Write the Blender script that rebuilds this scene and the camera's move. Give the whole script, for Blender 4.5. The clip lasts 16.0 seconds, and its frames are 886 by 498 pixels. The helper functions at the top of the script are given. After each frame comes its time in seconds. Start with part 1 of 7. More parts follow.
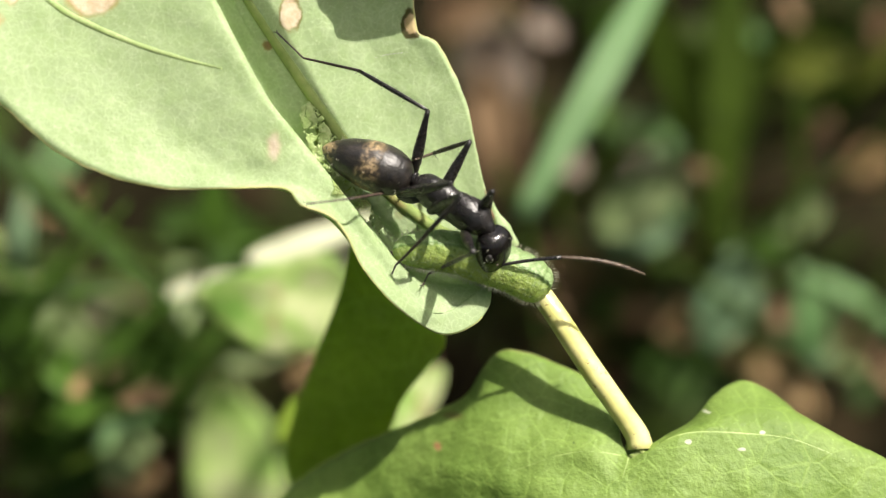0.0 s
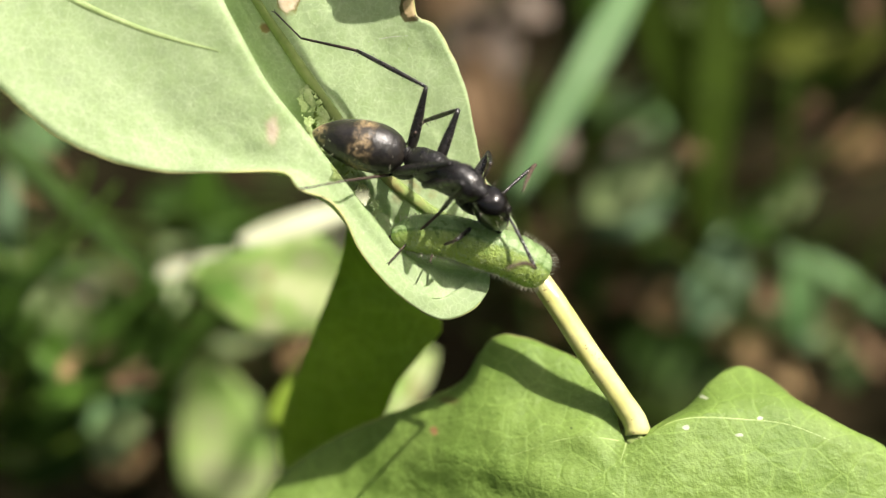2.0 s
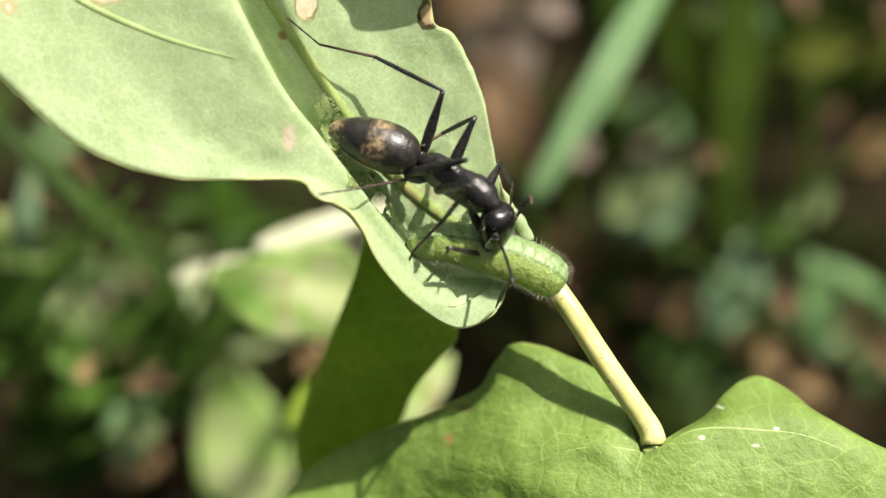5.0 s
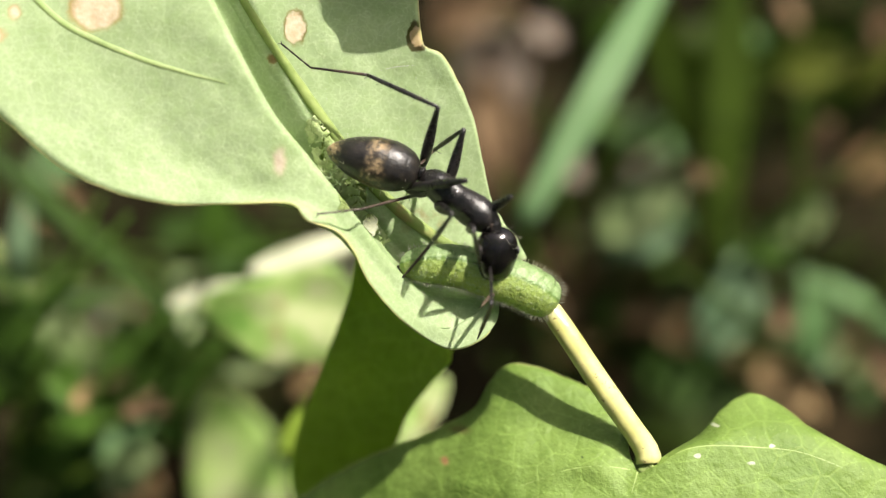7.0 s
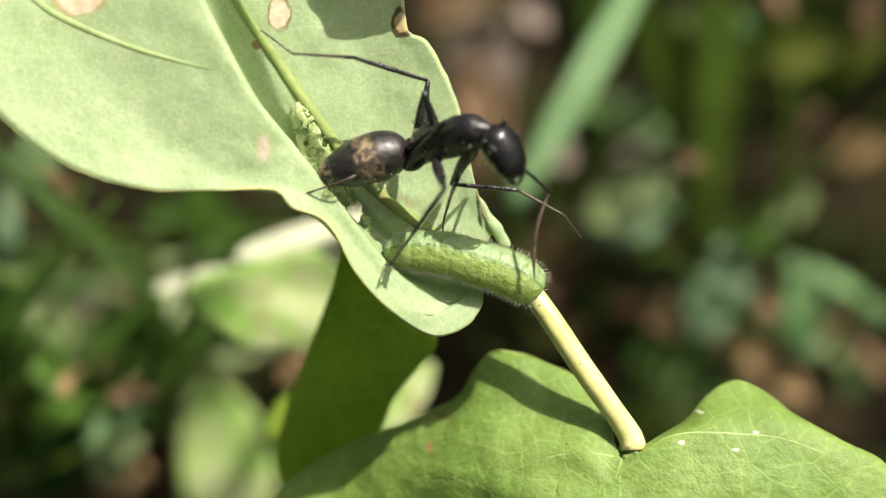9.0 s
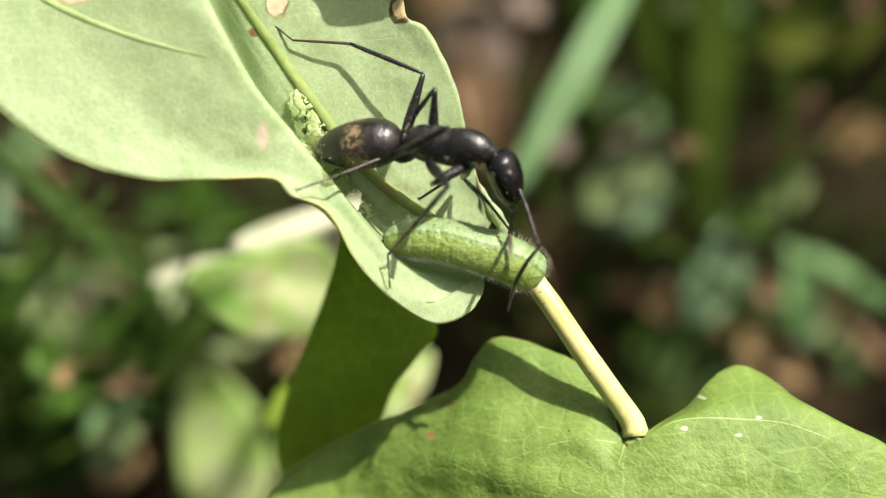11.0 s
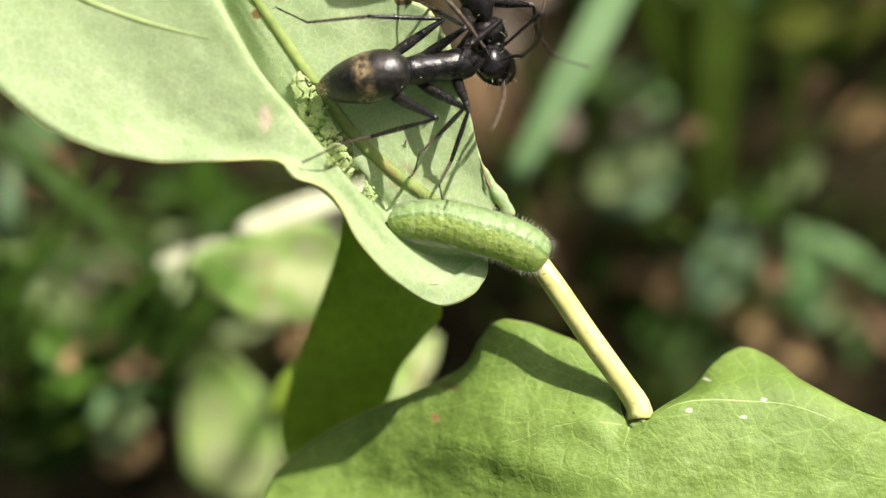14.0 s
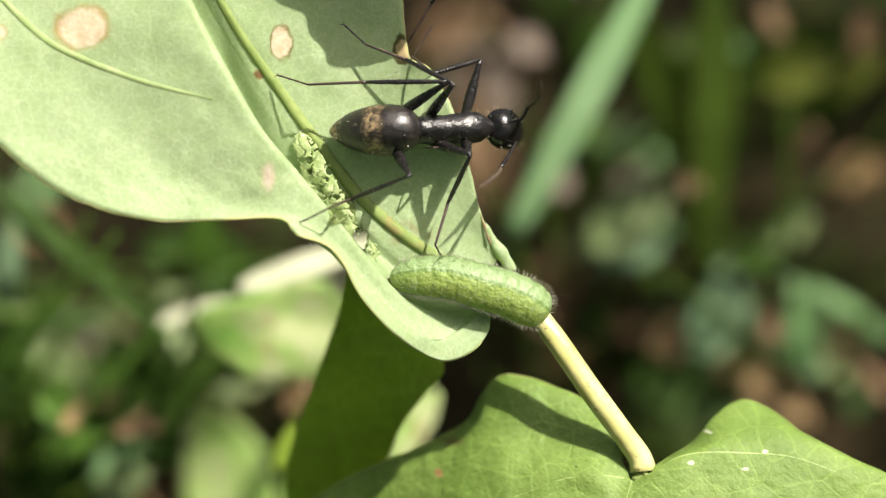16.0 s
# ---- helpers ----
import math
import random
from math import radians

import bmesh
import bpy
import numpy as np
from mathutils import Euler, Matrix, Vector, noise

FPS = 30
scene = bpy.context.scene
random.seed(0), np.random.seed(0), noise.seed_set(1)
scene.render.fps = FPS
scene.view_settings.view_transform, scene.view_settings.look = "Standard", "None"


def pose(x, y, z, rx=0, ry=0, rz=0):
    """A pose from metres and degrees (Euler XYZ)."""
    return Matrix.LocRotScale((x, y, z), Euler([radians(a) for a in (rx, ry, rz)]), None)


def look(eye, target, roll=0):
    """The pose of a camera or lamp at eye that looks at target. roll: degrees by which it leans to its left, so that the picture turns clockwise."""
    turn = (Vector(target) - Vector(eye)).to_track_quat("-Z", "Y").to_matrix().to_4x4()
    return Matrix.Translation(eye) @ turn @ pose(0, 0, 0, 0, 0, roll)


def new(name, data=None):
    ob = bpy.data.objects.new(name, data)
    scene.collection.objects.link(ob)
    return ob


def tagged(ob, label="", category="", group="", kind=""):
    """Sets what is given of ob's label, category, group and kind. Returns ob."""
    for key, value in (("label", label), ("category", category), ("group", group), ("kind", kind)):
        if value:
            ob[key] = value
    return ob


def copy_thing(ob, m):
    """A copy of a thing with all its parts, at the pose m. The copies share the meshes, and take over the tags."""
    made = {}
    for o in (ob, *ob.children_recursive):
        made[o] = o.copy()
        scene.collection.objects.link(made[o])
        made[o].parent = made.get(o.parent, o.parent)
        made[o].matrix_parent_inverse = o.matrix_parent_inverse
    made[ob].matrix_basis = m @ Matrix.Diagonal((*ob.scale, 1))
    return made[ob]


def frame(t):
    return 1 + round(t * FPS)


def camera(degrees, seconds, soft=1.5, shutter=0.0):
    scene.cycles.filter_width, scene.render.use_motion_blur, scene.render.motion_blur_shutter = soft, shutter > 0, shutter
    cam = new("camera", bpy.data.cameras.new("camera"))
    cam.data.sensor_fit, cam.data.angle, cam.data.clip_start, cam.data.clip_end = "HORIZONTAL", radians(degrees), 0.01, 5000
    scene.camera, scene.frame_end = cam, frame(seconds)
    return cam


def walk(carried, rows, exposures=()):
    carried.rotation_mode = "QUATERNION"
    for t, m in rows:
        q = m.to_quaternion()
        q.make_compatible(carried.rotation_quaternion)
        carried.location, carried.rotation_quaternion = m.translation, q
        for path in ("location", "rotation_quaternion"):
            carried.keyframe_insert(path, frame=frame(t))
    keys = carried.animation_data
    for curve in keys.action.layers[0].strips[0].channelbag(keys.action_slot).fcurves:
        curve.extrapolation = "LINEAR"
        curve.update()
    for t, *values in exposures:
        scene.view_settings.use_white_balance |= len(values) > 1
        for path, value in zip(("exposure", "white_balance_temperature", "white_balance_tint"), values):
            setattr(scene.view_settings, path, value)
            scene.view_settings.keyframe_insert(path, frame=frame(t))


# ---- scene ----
# All small places are given in millimetres on three axes: u to the right, v up along
# the picture plane, w towards the camera; VIEW carries them into the world.
MM = 0.001
VIEW = pose(0, 0, 0.10, 50, 0, 0)


def place(u, v, w):
    """A place in millimetres as a point of the world."""
    return VIEW @ (Vector((u, v, w)) * MM)


def stand(u, v, w, rx=0, ry=0, rz=0):
    """A pose at a place in millimetres."""
    return VIEW @ pose(u * MM, v * MM, w * MM, rx, ry, rz)


# ---- camera ----
cam = camera(30, 16.0, soft=1.25, shutter=0.4)
cam.data.dof.use_dof = True
cam.data.dof.focus_distance = 0.0828
cam.data.dof.aperture_fstop = 17.0
CAMERA_PATH = [
    (0, stand(0.668, -0.966, 84.516, 0.174, 0.215, 0.275)),
    (0.5, stand(0.244, -0.655, 84.700, -0.141, -0.006, 0.138)),
    (1, stand(0.042, -0.441, 84.574, -0.188, -0.067, 0.303)),
    (1.5, stand(0.059, -0.229, 84.243, -0.504, -0.135, 0.603)),
    (2, stand(-0.491, -0.448, 84.182, -0.716, -0.634, 0.481)),
    (2.5, stand(-0.633, -0.720, 83.908, -0.751, -0.653, 0.563)),
    (3, stand(-0.932, -0.715, 83.736, -0.635, -0.854, 0.295)),
    (3.5, stand(-0.795, -0.562, 83.522, -0.687, -0.573, 0.239)),
    (4, stand(-0.281, -0.568, 83.539, -0.640, -0.097, 0.400)),
    (4.2, stand(-0.285, -0.448, 83.661, -0.682, 0.080, 0.839)),
    (6.3, stand(0.063, 0.202, 84.212, -0.801, 0.121, 0.285)),
    (6.5, stand(0.145, 0.123, 83.934, -0.328, 0.067, 0.064)),
    (7, stand(0.000, 0.000, 84.000, 0.000, -0.000, 0.000)),
    (7.5, stand(-0.108, 0.057, 84.109, -0.011, -0.221, 0.120)),
    (8, stand(0.452, -0.318, 84.405, 0.077, -0.054, -0.267)),
    (8.5, stand(0.755, -0.116, 84.328, -0.240, 0.007, -0.094)),
    (9, stand(0.344, 0.098, 83.909, -0.532, -0.302, 0.050)),
    (9.5, stand(-0.149, 0.064, 83.535, -0.737, -0.512, 0.025)),
    (12, stand(0.097, -0.023, 83.486, -1.113, -0.523, -0.596)),
    (12.5, stand(0.411, 0.215, 83.482, -1.288, -0.351, -0.362)),
    (13, stand(0.501, 0.181, 83.380, -1.281, -0.370, -0.417)),
    (13.5, stand(0.377, -0.148, 83.238, -1.327, -0.345, -0.630)),
    (14, stand(0.217, -0.215, 83.306, -1.383, -0.254, -0.559)),
    (14.5, stand(0.152, -0.039, 83.765, -0.882, -0.277, -0.461)),
    (15, stand(-0.105, 0.107, 84.197, -0.176, -0.459, -0.279)),
    (15.5, stand(-0.258, -0.125, 84.311, 0.264, -0.885, -0.523)),
    (16, stand(-0.210, -0.246, 84.089, 0.588, -0.485, -1.076)),
]

walk(cam, CAMERA_PATH)

# ---- light ----
scene.view_settings.exposure = 0.78
SUN = (VIEW.to_3x3() @ Vector((0.42, 0.68, 0.60))).normalized()
world = bpy.data.worlds.new("sky")
world.use_nodes = True
scene.world = world
sky = world.node_tree.nodes.new("ShaderNodeTexSky")
sky.sky_type = "NISHITA"
sky.sun_disc = False
sky.dust_density, sky.air_density, sky.ozone_density = 8.0, 0.45, 0.3
sky.sun_elevation = math.asin(SUN.z)
sky.sun_rotation = math.atan2(SUN.x, SUN.y)
background = world.node_tree.nodes["Background"]
background.inputs["Strength"].default_value = 0.094
world.node_tree.links.new(sky.outputs[0], background.inputs[0])
sun_data = bpy.data.lights.new("sun", "SUN")
sun_data.energy, sun_data.angle, sun_data.color = 5.0, radians(0.53), (1.0, 0.93, 0.84)
sun = new("sun", sun_data)
sun.matrix_world = look(SUN * 5, (0, 0, 0))


# ---- materials ----
class Nodes:
    """Short hand for building node materials."""

    def __init__(self, name):
        self.m = bpy.data.materials.new(name)
        self.m.use_nodes = True
        self.t = self.m.node_tree
        self.bsdf = self.t.nodes["Principled BSDF"]
        self.out = self.t.nodes["Material Output"]
        self.co = self.node("ShaderNodeTexCoord").outputs["Object"]

    def node(self, kind, **values):
        n = self.t.nodes.new(kind)
        for k, v in values.items():
            n.inputs[k].default_value = v
        return n

    def link(self, a, b):
        self.t.links.new(a, b)

    def noise(self, scale, detail=3, rough=0.55, warp=0.0, co=None):
        n = self.node("ShaderNodeTexNoise", Scale=scale, Detail=detail, Roughness=rough, Distortion=warp)
        self.link(co or self.co, n.inputs["Vector"])
        return n.outputs["Fac"]

    def cells(self, scale, feature="DISTANCE_TO_EDGE", co=None, rand=1.0):
        n = self.node("ShaderNodeTexVoronoi", Scale=scale, Randomness=rand)
        n.feature = feature
        self.link(co or self.co, n.inputs["Vector"])
        return n.outputs["Distance"]

    def ramp(self, fac, stops):
        n = self.node("ShaderNodeValToRGB")
        e = n.color_ramp.elements
        while len(e) < len(stops):
            e.new(0.5)
        for q, (p, c) in zip(e, stops):
            q.position = p
            q.color = (*c, 1) if isinstance(c, tuple) else (c, c, c, 1)
        self.link(fac, n.inputs[0])
        return n.outputs[0]

    def mix(self, fac, a, b, how="MIX"):
        n = self.node("ShaderNodeMix")
        n.data_type, n.blend_type = "RGBA", how
        for s, v in ((0, fac), (6, a), (7, b)):
            if isinstance(v, (float, int)):
                n.inputs[s].default_value = v
            elif isinstance(v, tuple):
                n.inputs[s].default_value = (*v, 1)
            else:
                self.link(v, n.inputs[s])
        return n.outputs[2]

    def calc(self, how, a, b=0.0, c=0.0):
        n = self.node("ShaderNodeMath")
        n.operation = how
        for i, v in enumerate((a, b, c)):
            if isinstance(v, (float, int)):
                n.inputs[i].default_value = v
            else:
                self.link(v, n.inputs[i])
        return n.outputs[0]

    def near(self, centre, wobble=0.0, scale=1500, stretch=(1, 1, 1)):
        """Distance in millimetres from a place, with an uneven outline."""
        v = self.node("ShaderNodeVectorMath")
        v.operation = "SUBTRACT"
        self.link(self.co, v.inputs[0])
        v.inputs[1].default_value = [q * MM for q in centre]
        s = self.node("ShaderNodeVectorMath")
        s.operation = "MULTIPLY"
        self.link(v.outputs[0], s.inputs[0])
        s.inputs[1].default_value = [1000 / q for q in stretch]
        n = self.node("ShaderNodeVectorMath")
        n.operation = "LENGTH"
        self.link(s.outputs[0], n.inputs[0])
        d = n.outputs["Value"]
        if wobble:
            d = self.calc("ADD", d, self.calc("MULTIPLY", self.calc("SUBTRACT", self.noise(scale, 2), 0.5), wobble))
        return d

    def bump(self, height, depth, strength=1.0, after=None):
        b = self.node("ShaderNodeBump", Strength=strength, Distance=depth)
        self.link(height, b.inputs["Height"])
        if after:
            self.link(after, b.inputs["Normal"])
        return b.outputs[0]

    def set(self, **v):
        for k, x in v.items():
            s = self.bsdf.inputs[k.replace("_", " ")]
            if isinstance(x, (float, int)):
                s.default_value = x
            elif isinstance(x, tuple):
                s.default_value = (*x, 1)
            else:
                self.link(x, s)
        return self

    def leafy(self, colour, share, normal=None, sap=None):
        """Lets a share of the light through the leaf, tinted by its sap where a colour for that is given."""
        t = self.node("ShaderNodeBsdfTranslucent")
        self.link(self.mix(0.8, colour, sap) if sap else colour, t.inputs["Color"])
        m = self.node("ShaderNodeMixShader", Fac=share)
        self.link(self.bsdf.outputs[0], m.inputs[1])
        self.link(t.outputs[0], m.inputs[2])
        self.link(m.outputs[0], self.out.inputs[0])
        if normal:
            self.link(normal, self.bsdf.inputs["Normal"])
            self.link(normal, t.inputs["Normal"])
        return self.m


def pale_leaf_material():
    """Matt underside of a leaf: pale green, netted with fine veins, with dry spots and chewed patches."""
    n = Nodes("pale leaf underside")
    c = n.ramp(n.noise(260, 4), [(0.3, (0.325, 0.425, 0.215)), (0.7, (0.40, 0.50, 0.285))])
    c = n.mix(n.ramp(n.noise(4200, 3), [(0.45, 0.0), (0.75, 0.35)]), c, (0.43, 0.56, 0.27))
    warp = n.node("ShaderNodeTexNoise", Scale=900, Detail=2)
    n.link(n.co, warp.inputs["Vector"])
    wv = n.node("ShaderNodeVectorMath")
    wv.operation = "MULTIPLY_ADD"
    n.link(warp.outputs["Color"], wv.inputs[0])
    wv.inputs[1].default_value = (0.0010, 0.0010, 0.0010)
    n.link(n.co, wv.inputs[2])
    big = n.ramp(n.cells(980, co=wv.outputs[0]), [(0.0, 1.0), (0.05, 0.0)])
    fine = n.ramp(n.cells(2300, co=wv.outputs[0]), [(0.0, 1.0), (0.11, 0.0)])
    c = n.mix(n.calc("MULTIPLY", big, n.ramp(n.noise(300, 2), [(0.4, 0.2), (0.65, 0.5)])), c, (0.54, 0.65, 0.36))
    c = n.mix(n.calc("MULTIPLY", fine, 0.38), c, (0.60, 0.71, 0.41))
    c = n.mix(n.ramp(n.noise(1100, 4, 0.65), [(0.42, 0.0), (0.62, 0.26)]), c, (0.32, 0.45, 0.18))
    c = n.mix(n.ramp(n.noise(5200, 2), [(0.63, 0.0), (0.70, 0.5)]), c, (0.62, 0.70, 0.42))
    dry = n.noise(2500, 3)
    tan, pink, ochre = ((0.66, 0.50, 0.33), (0.82, 0.72, 0.55)), ((0.60, 0.47, 0.37), (0.68, 0.58, 0.47)), ((0.55, 0.50, 0.20), (0.66, 0.60, 0.30))
    for centre, r, st, inside, edge, soft in (
            ((-16.9, 11.7, 3.0), 1.3, (1.0, 0.8, 3), tan, (0.40, 0.27, 0.11), 0.07), ((-7.5, 11.2, 0.3), 0.66, (0.8, 1.3, 3), tan, (0.20, 0.12, 0.05), 0.05),
            ((-20.9, 11.5, 2.5), 0.42, (1, 1, 3), tan, (0.45, 0.30, 0.14), 0.12), ((-21.6, 10.4, 2.5), 0.5, (1, 1, 3), tan, (0.45, 0.30, 0.14), 0.12),
            ((-8.7, 9.6, 0.0), 0.24, (1, 1, 3), ((0.16, 0.08, 0.04), (0.25, 0.14, 0.07)), (0.30, 0.24, 0.08), 0.10),
            ((-7.95, 4.3, 3.0), 0.42, (0.7, 1.5, 4), pink, (0.52, 0.48, 0.30), 0.25), ((-13.9, 4.5, 2.6), 0.22, (0.9, 1.3, 3), ochre, (0.52, 0.56, 0.22), 0.25),
            ((-1.3, 10.75, 0.2), 0.66, (0.75, 1.2, 4), ((0.42, 0.30, 0.15), (0.60, 0.46, 0.26)), (0.05, 0.025, 0.012), 0.04)):
        d = n.calc("DIVIDE", n.near(centre, 0.55, 1700, st), r * 2)
        c = n.mix(n.calc("MULTIPLY", n.ramp(d, [(0.53 - soft / 2, 1.0), (0.53 + soft, 0.0)]), n.ramp(n.noise(900, 2), [(0.35, 0.35 if edge[0] > 0.1 else 0.9), (0.6, 1.0)])), c, edge)
        c = n.mix(n.ramp(d, [((0.47 if edge[0] > 0.1 else 0.37) - soft, 1.0), ((0.47 if edge[0] > 0.1 else 0.37) + soft / 2, 0.0)]), c, n.ramp(dry, [(0.3, inside[0]), (0.7, inside[1])]))
    # chewed film beside the midrib; the shade in its gaps is painted as dark lines
    d1 = n.near((-4.6, 2.7, 1.0), 1.0, 900, (0.75, 1.5, 3))
    d2 = n.near((-5.9, 5.0, 0.3), 0.9, 900, (0.5, 0.95, 3))
    chewed = n.ramp(n.calc("MINIMUM", d1, n.calc("ADD", d2, 0.25)), [(0.9, 1.0), (1.0, 0.0)])
    film = n.ramp(n.noise(2600, 4, 0.7), [(0.3, (0.14, 0.19, 0.05)), (0.5, (0.30, 0.38, 0.13)), (0.75, (0.50, 0.57, 0.28))])
    c = n.mix(chewed, c, film)
    gap_shade = n.ramp(n.cells(1500, co=wv.outputs[0]), [(0.0, 1.0), (0.06, 0.0)])
    c = n.mix(n.calc("MULTIPLY", gap_shade, chewed), c, (0.05, 0.05, 0.015))
    pane = n.ramp(n.near((-3.7, 1.35, 0.2), 0.3, 1600, (0.8, 1.1, 3)), [(0.42, 1.0), (0.50, 0.0)])
    c = n.mix(pane, c, (0.82, 0.82, 0.62))
    # dry scar along the midrib and browned base
    scar = n.ramp(n.near((-1.2, 1.5, -0.3), 0.9, 1200, (2.2, 0.9, 3)), [(0.35, 0.55), (0.9, 0.0)])
    c = n.mix(n.calc("MULTIPLY", scar, n.ramp(n.noise(1500, 3), [(0.45, 0.0), (0.6, 1.0)])), c, (0.30, 0.16, 0.08))
    h = n.calc("ADD", n.calc("MULTIPLY", big, 0.05), n.calc("MULTIPLY", n.noise(5000, 3), 0.35))
    h = n.calc("ADD", h, n.calc("MULTIPLY", n.noise(600, 3), 1.2))
    b = n.bump(n.calc("ADD", h, n.calc("MULTIPLY", n.calc("MULTIPLY", chewed, n.noise(3000, 4)), 4.0)), 0.00008, 0.6)
    n.set(Base_Color=c, Roughness=0.55, Specular_IOR_Level=0.35)
    return n.leafy(c, 0.38, b, (0.42, 0.62, 0.06))


def green_leaf_material(name, dark, light, spots=True, share=0.3, rough=0.42):
    """Upper face of a leaf: green, softly quilted between fine veins."""
    n = Nodes(name)
    c = n.ramp(n.noise(240, 4), [(0.3, dark), (0.7, light)])
    c = n.mix(n.ramp(n.noise(3000, 3), [(0.4, 0.0), (0.75, 0.3)]), c, tuple(q * 0.66 for q in dark))
    c = n.mix(n.ramp(n.noise(900, 5, 0.6), [(0.45, 0.0), (0.65, 0.32)]), c, tuple(q * 0.75 for q in dark))
    c = n.mix(n.ramp(n.noise(7000, 2), [(0.66, 0.0), (0.72, 0.45)]), c, tuple(min(1, q * 1.6 + 0.05) for q in light))
    net = n.ramp(n.cells(560), [(0.0, 1.0), (0.05, 0.0)])
    fine = n.ramp(n.cells(2600), [(0.0, 1.0), (0.1, 0.0)])
    c = n.mix(n.calc("MULTIPLY", net, 0.26), c, tuple(min(1, q * 1.4) for q in light))
    if spots:
        for centre, r, st in (((14.0, -9.05, -1.0), 0.16, (1.2, 0.7, 30)), ((12.8, -10.4, 0.3), 0.17, (1.2, 0.7, 30)), ((15.5, -10.75, 0.3), 0.16, (1.4, 0.7, 30)),
                              ((16.6, -9.95, 0.3), 0.13, (1.3, 0.7, 30)), ((-1.6, -13.1, -0.3), 0.14, (1, 0.8, 30))):
            c = n.mix(n.ramp(n.near(centre, 0.3, 2600, st), [(r * 0.6, 1.0), (r * 0.95, 0.0)]), c, (0.52, 0.55, 0.40))
        for centre, r, st, col in (((0.1, -11.2, -0.9), 0.3, (1, 1, 30), (0.42, 0.20, 0.10)), ((0.7, -9.55, -2.4), 0.62, (1.5, 0.6, 4), (0.13, 0.12, 0.03)),
                                   ((7.1, -10.6, -0.4), 0.1, (1, 1, 30), (0.04, 0.06, 0.01))):
            c = n.mix(n.ramp(n.near(centre, 0.25, 2000, st), [(r * 0.6, 0.85), (r, 0.0)]), c, col)
    h = n.calc("ADD", n.calc("MULTIPLY", net, -0.1), n.calc("MULTIPLY", n.noise(4500, 3), 0.3))
    h = n.calc("ADD", h, n.calc("MULTIPLY", n.noise(800, 4), 2.2))
    b = n.bump(h, 0.00016, 0.75)
    n.set(Base_Color=c, Roughness=rough, Specular_IOR_Level=0.45)
    return n.leafy(c, share, b)


def plain_material(name, a, b, scale, rough=0.6, bump=0.00005, spec=0.4, share=0.0, metal=0.0):
    n = Nodes(name)
    c = n.ramp(n.noise(scale, 4), [(0.32, a), (0.68, b)])
    c = n.mix(n.ramp(n.noise(scale * 7, 3), [(0.45, 0.0), (0.8, 0.4)]), c, tuple(q * 0.6 for q in a))
    nb = n.bump(n.noise(scale * 3, 4), bump, 0.6)
    n.set(Base_Color=c, Roughness=rough, Specular_IOR_Level=spec, Metallic=metal)
    if share:
        return n.leafy(c, share, nb)
    n.link(nb, n.bsdf.inputs["Normal"])
    return n.m


def cuticle_material(name, golden=False, gloss=1.0, dust=1.0):
    """Black insect shell, finely pitted, faintly hairy."""
    n = Nodes(name)
    c = n.ramp(n.noise(1500, 4), [(0.35, tuple(dust * q for q in (0.004, 0.0038, 0.004))), (0.75, tuple(dust * q for q in (0.012, 0.010, 0.009)))])
    rough = n.ramp(n.noise(2600, 3), [(0.3, 0.20), (0.75, 0.42)])
    if golden:
        band = n.ramp(n.near((2.15, 0, -0.2), 0.7, 1100, (0.75, 6, 2.4)), [(0.55, 1.0), (1.35, 0.05)])
        down = n.calc("MULTIPLY", band, n.ramp(n.noise(2800, 4, 0.75), [(0.44, 0.10), (0.60, 1.0)]))
        tip = n.calc("MULTIPLY", n.ramp(n.near((4.45, 0, 0), 0.5, 1500), [(0.55, 1.0), (0.95, 0.0)]), n.ramp(n.noise(2600, 3), [(0.48, 0.0), (0.56, 1.0)]))
        fleck = n.ramp(n.noise(6000, 3, 0.7), [(0.34, 0.3), (0.55, 1.0)])
        c = n.mix(n.calc("MULTIPLY", n.calc("MAXIMUM", down, tip), n.calc("MULTIPLY", fleck, 0.62)), c, (0.44, 0.32, 0.17))
    if golden:
        c = n.mix(0.1, c, n.ramp(n.noise(5200, 4, 0.7), [(0.35, (0.008, 0.008, 0.008)), (0.7, (0.030, 0.028, 0.026))]), "ADD")
        rough = n.ramp(n.noise(2600, 3), [(0.3, 0.30), (0.75, 0.48)])
    b = n.bump(n.calc("ADD", n.noise(9000, 3), n.calc("MULTIPLY", n.noise(2200, 3), 2.2)), 0.00007, 0.3 if golden else 0.38 * gloss * gloss)
    n.set(Base_Color=c, Roughness=n.calc("MULTIPLY", rough, gloss), Specular_IOR_Level=0.6, Normal=b)
    return n.m


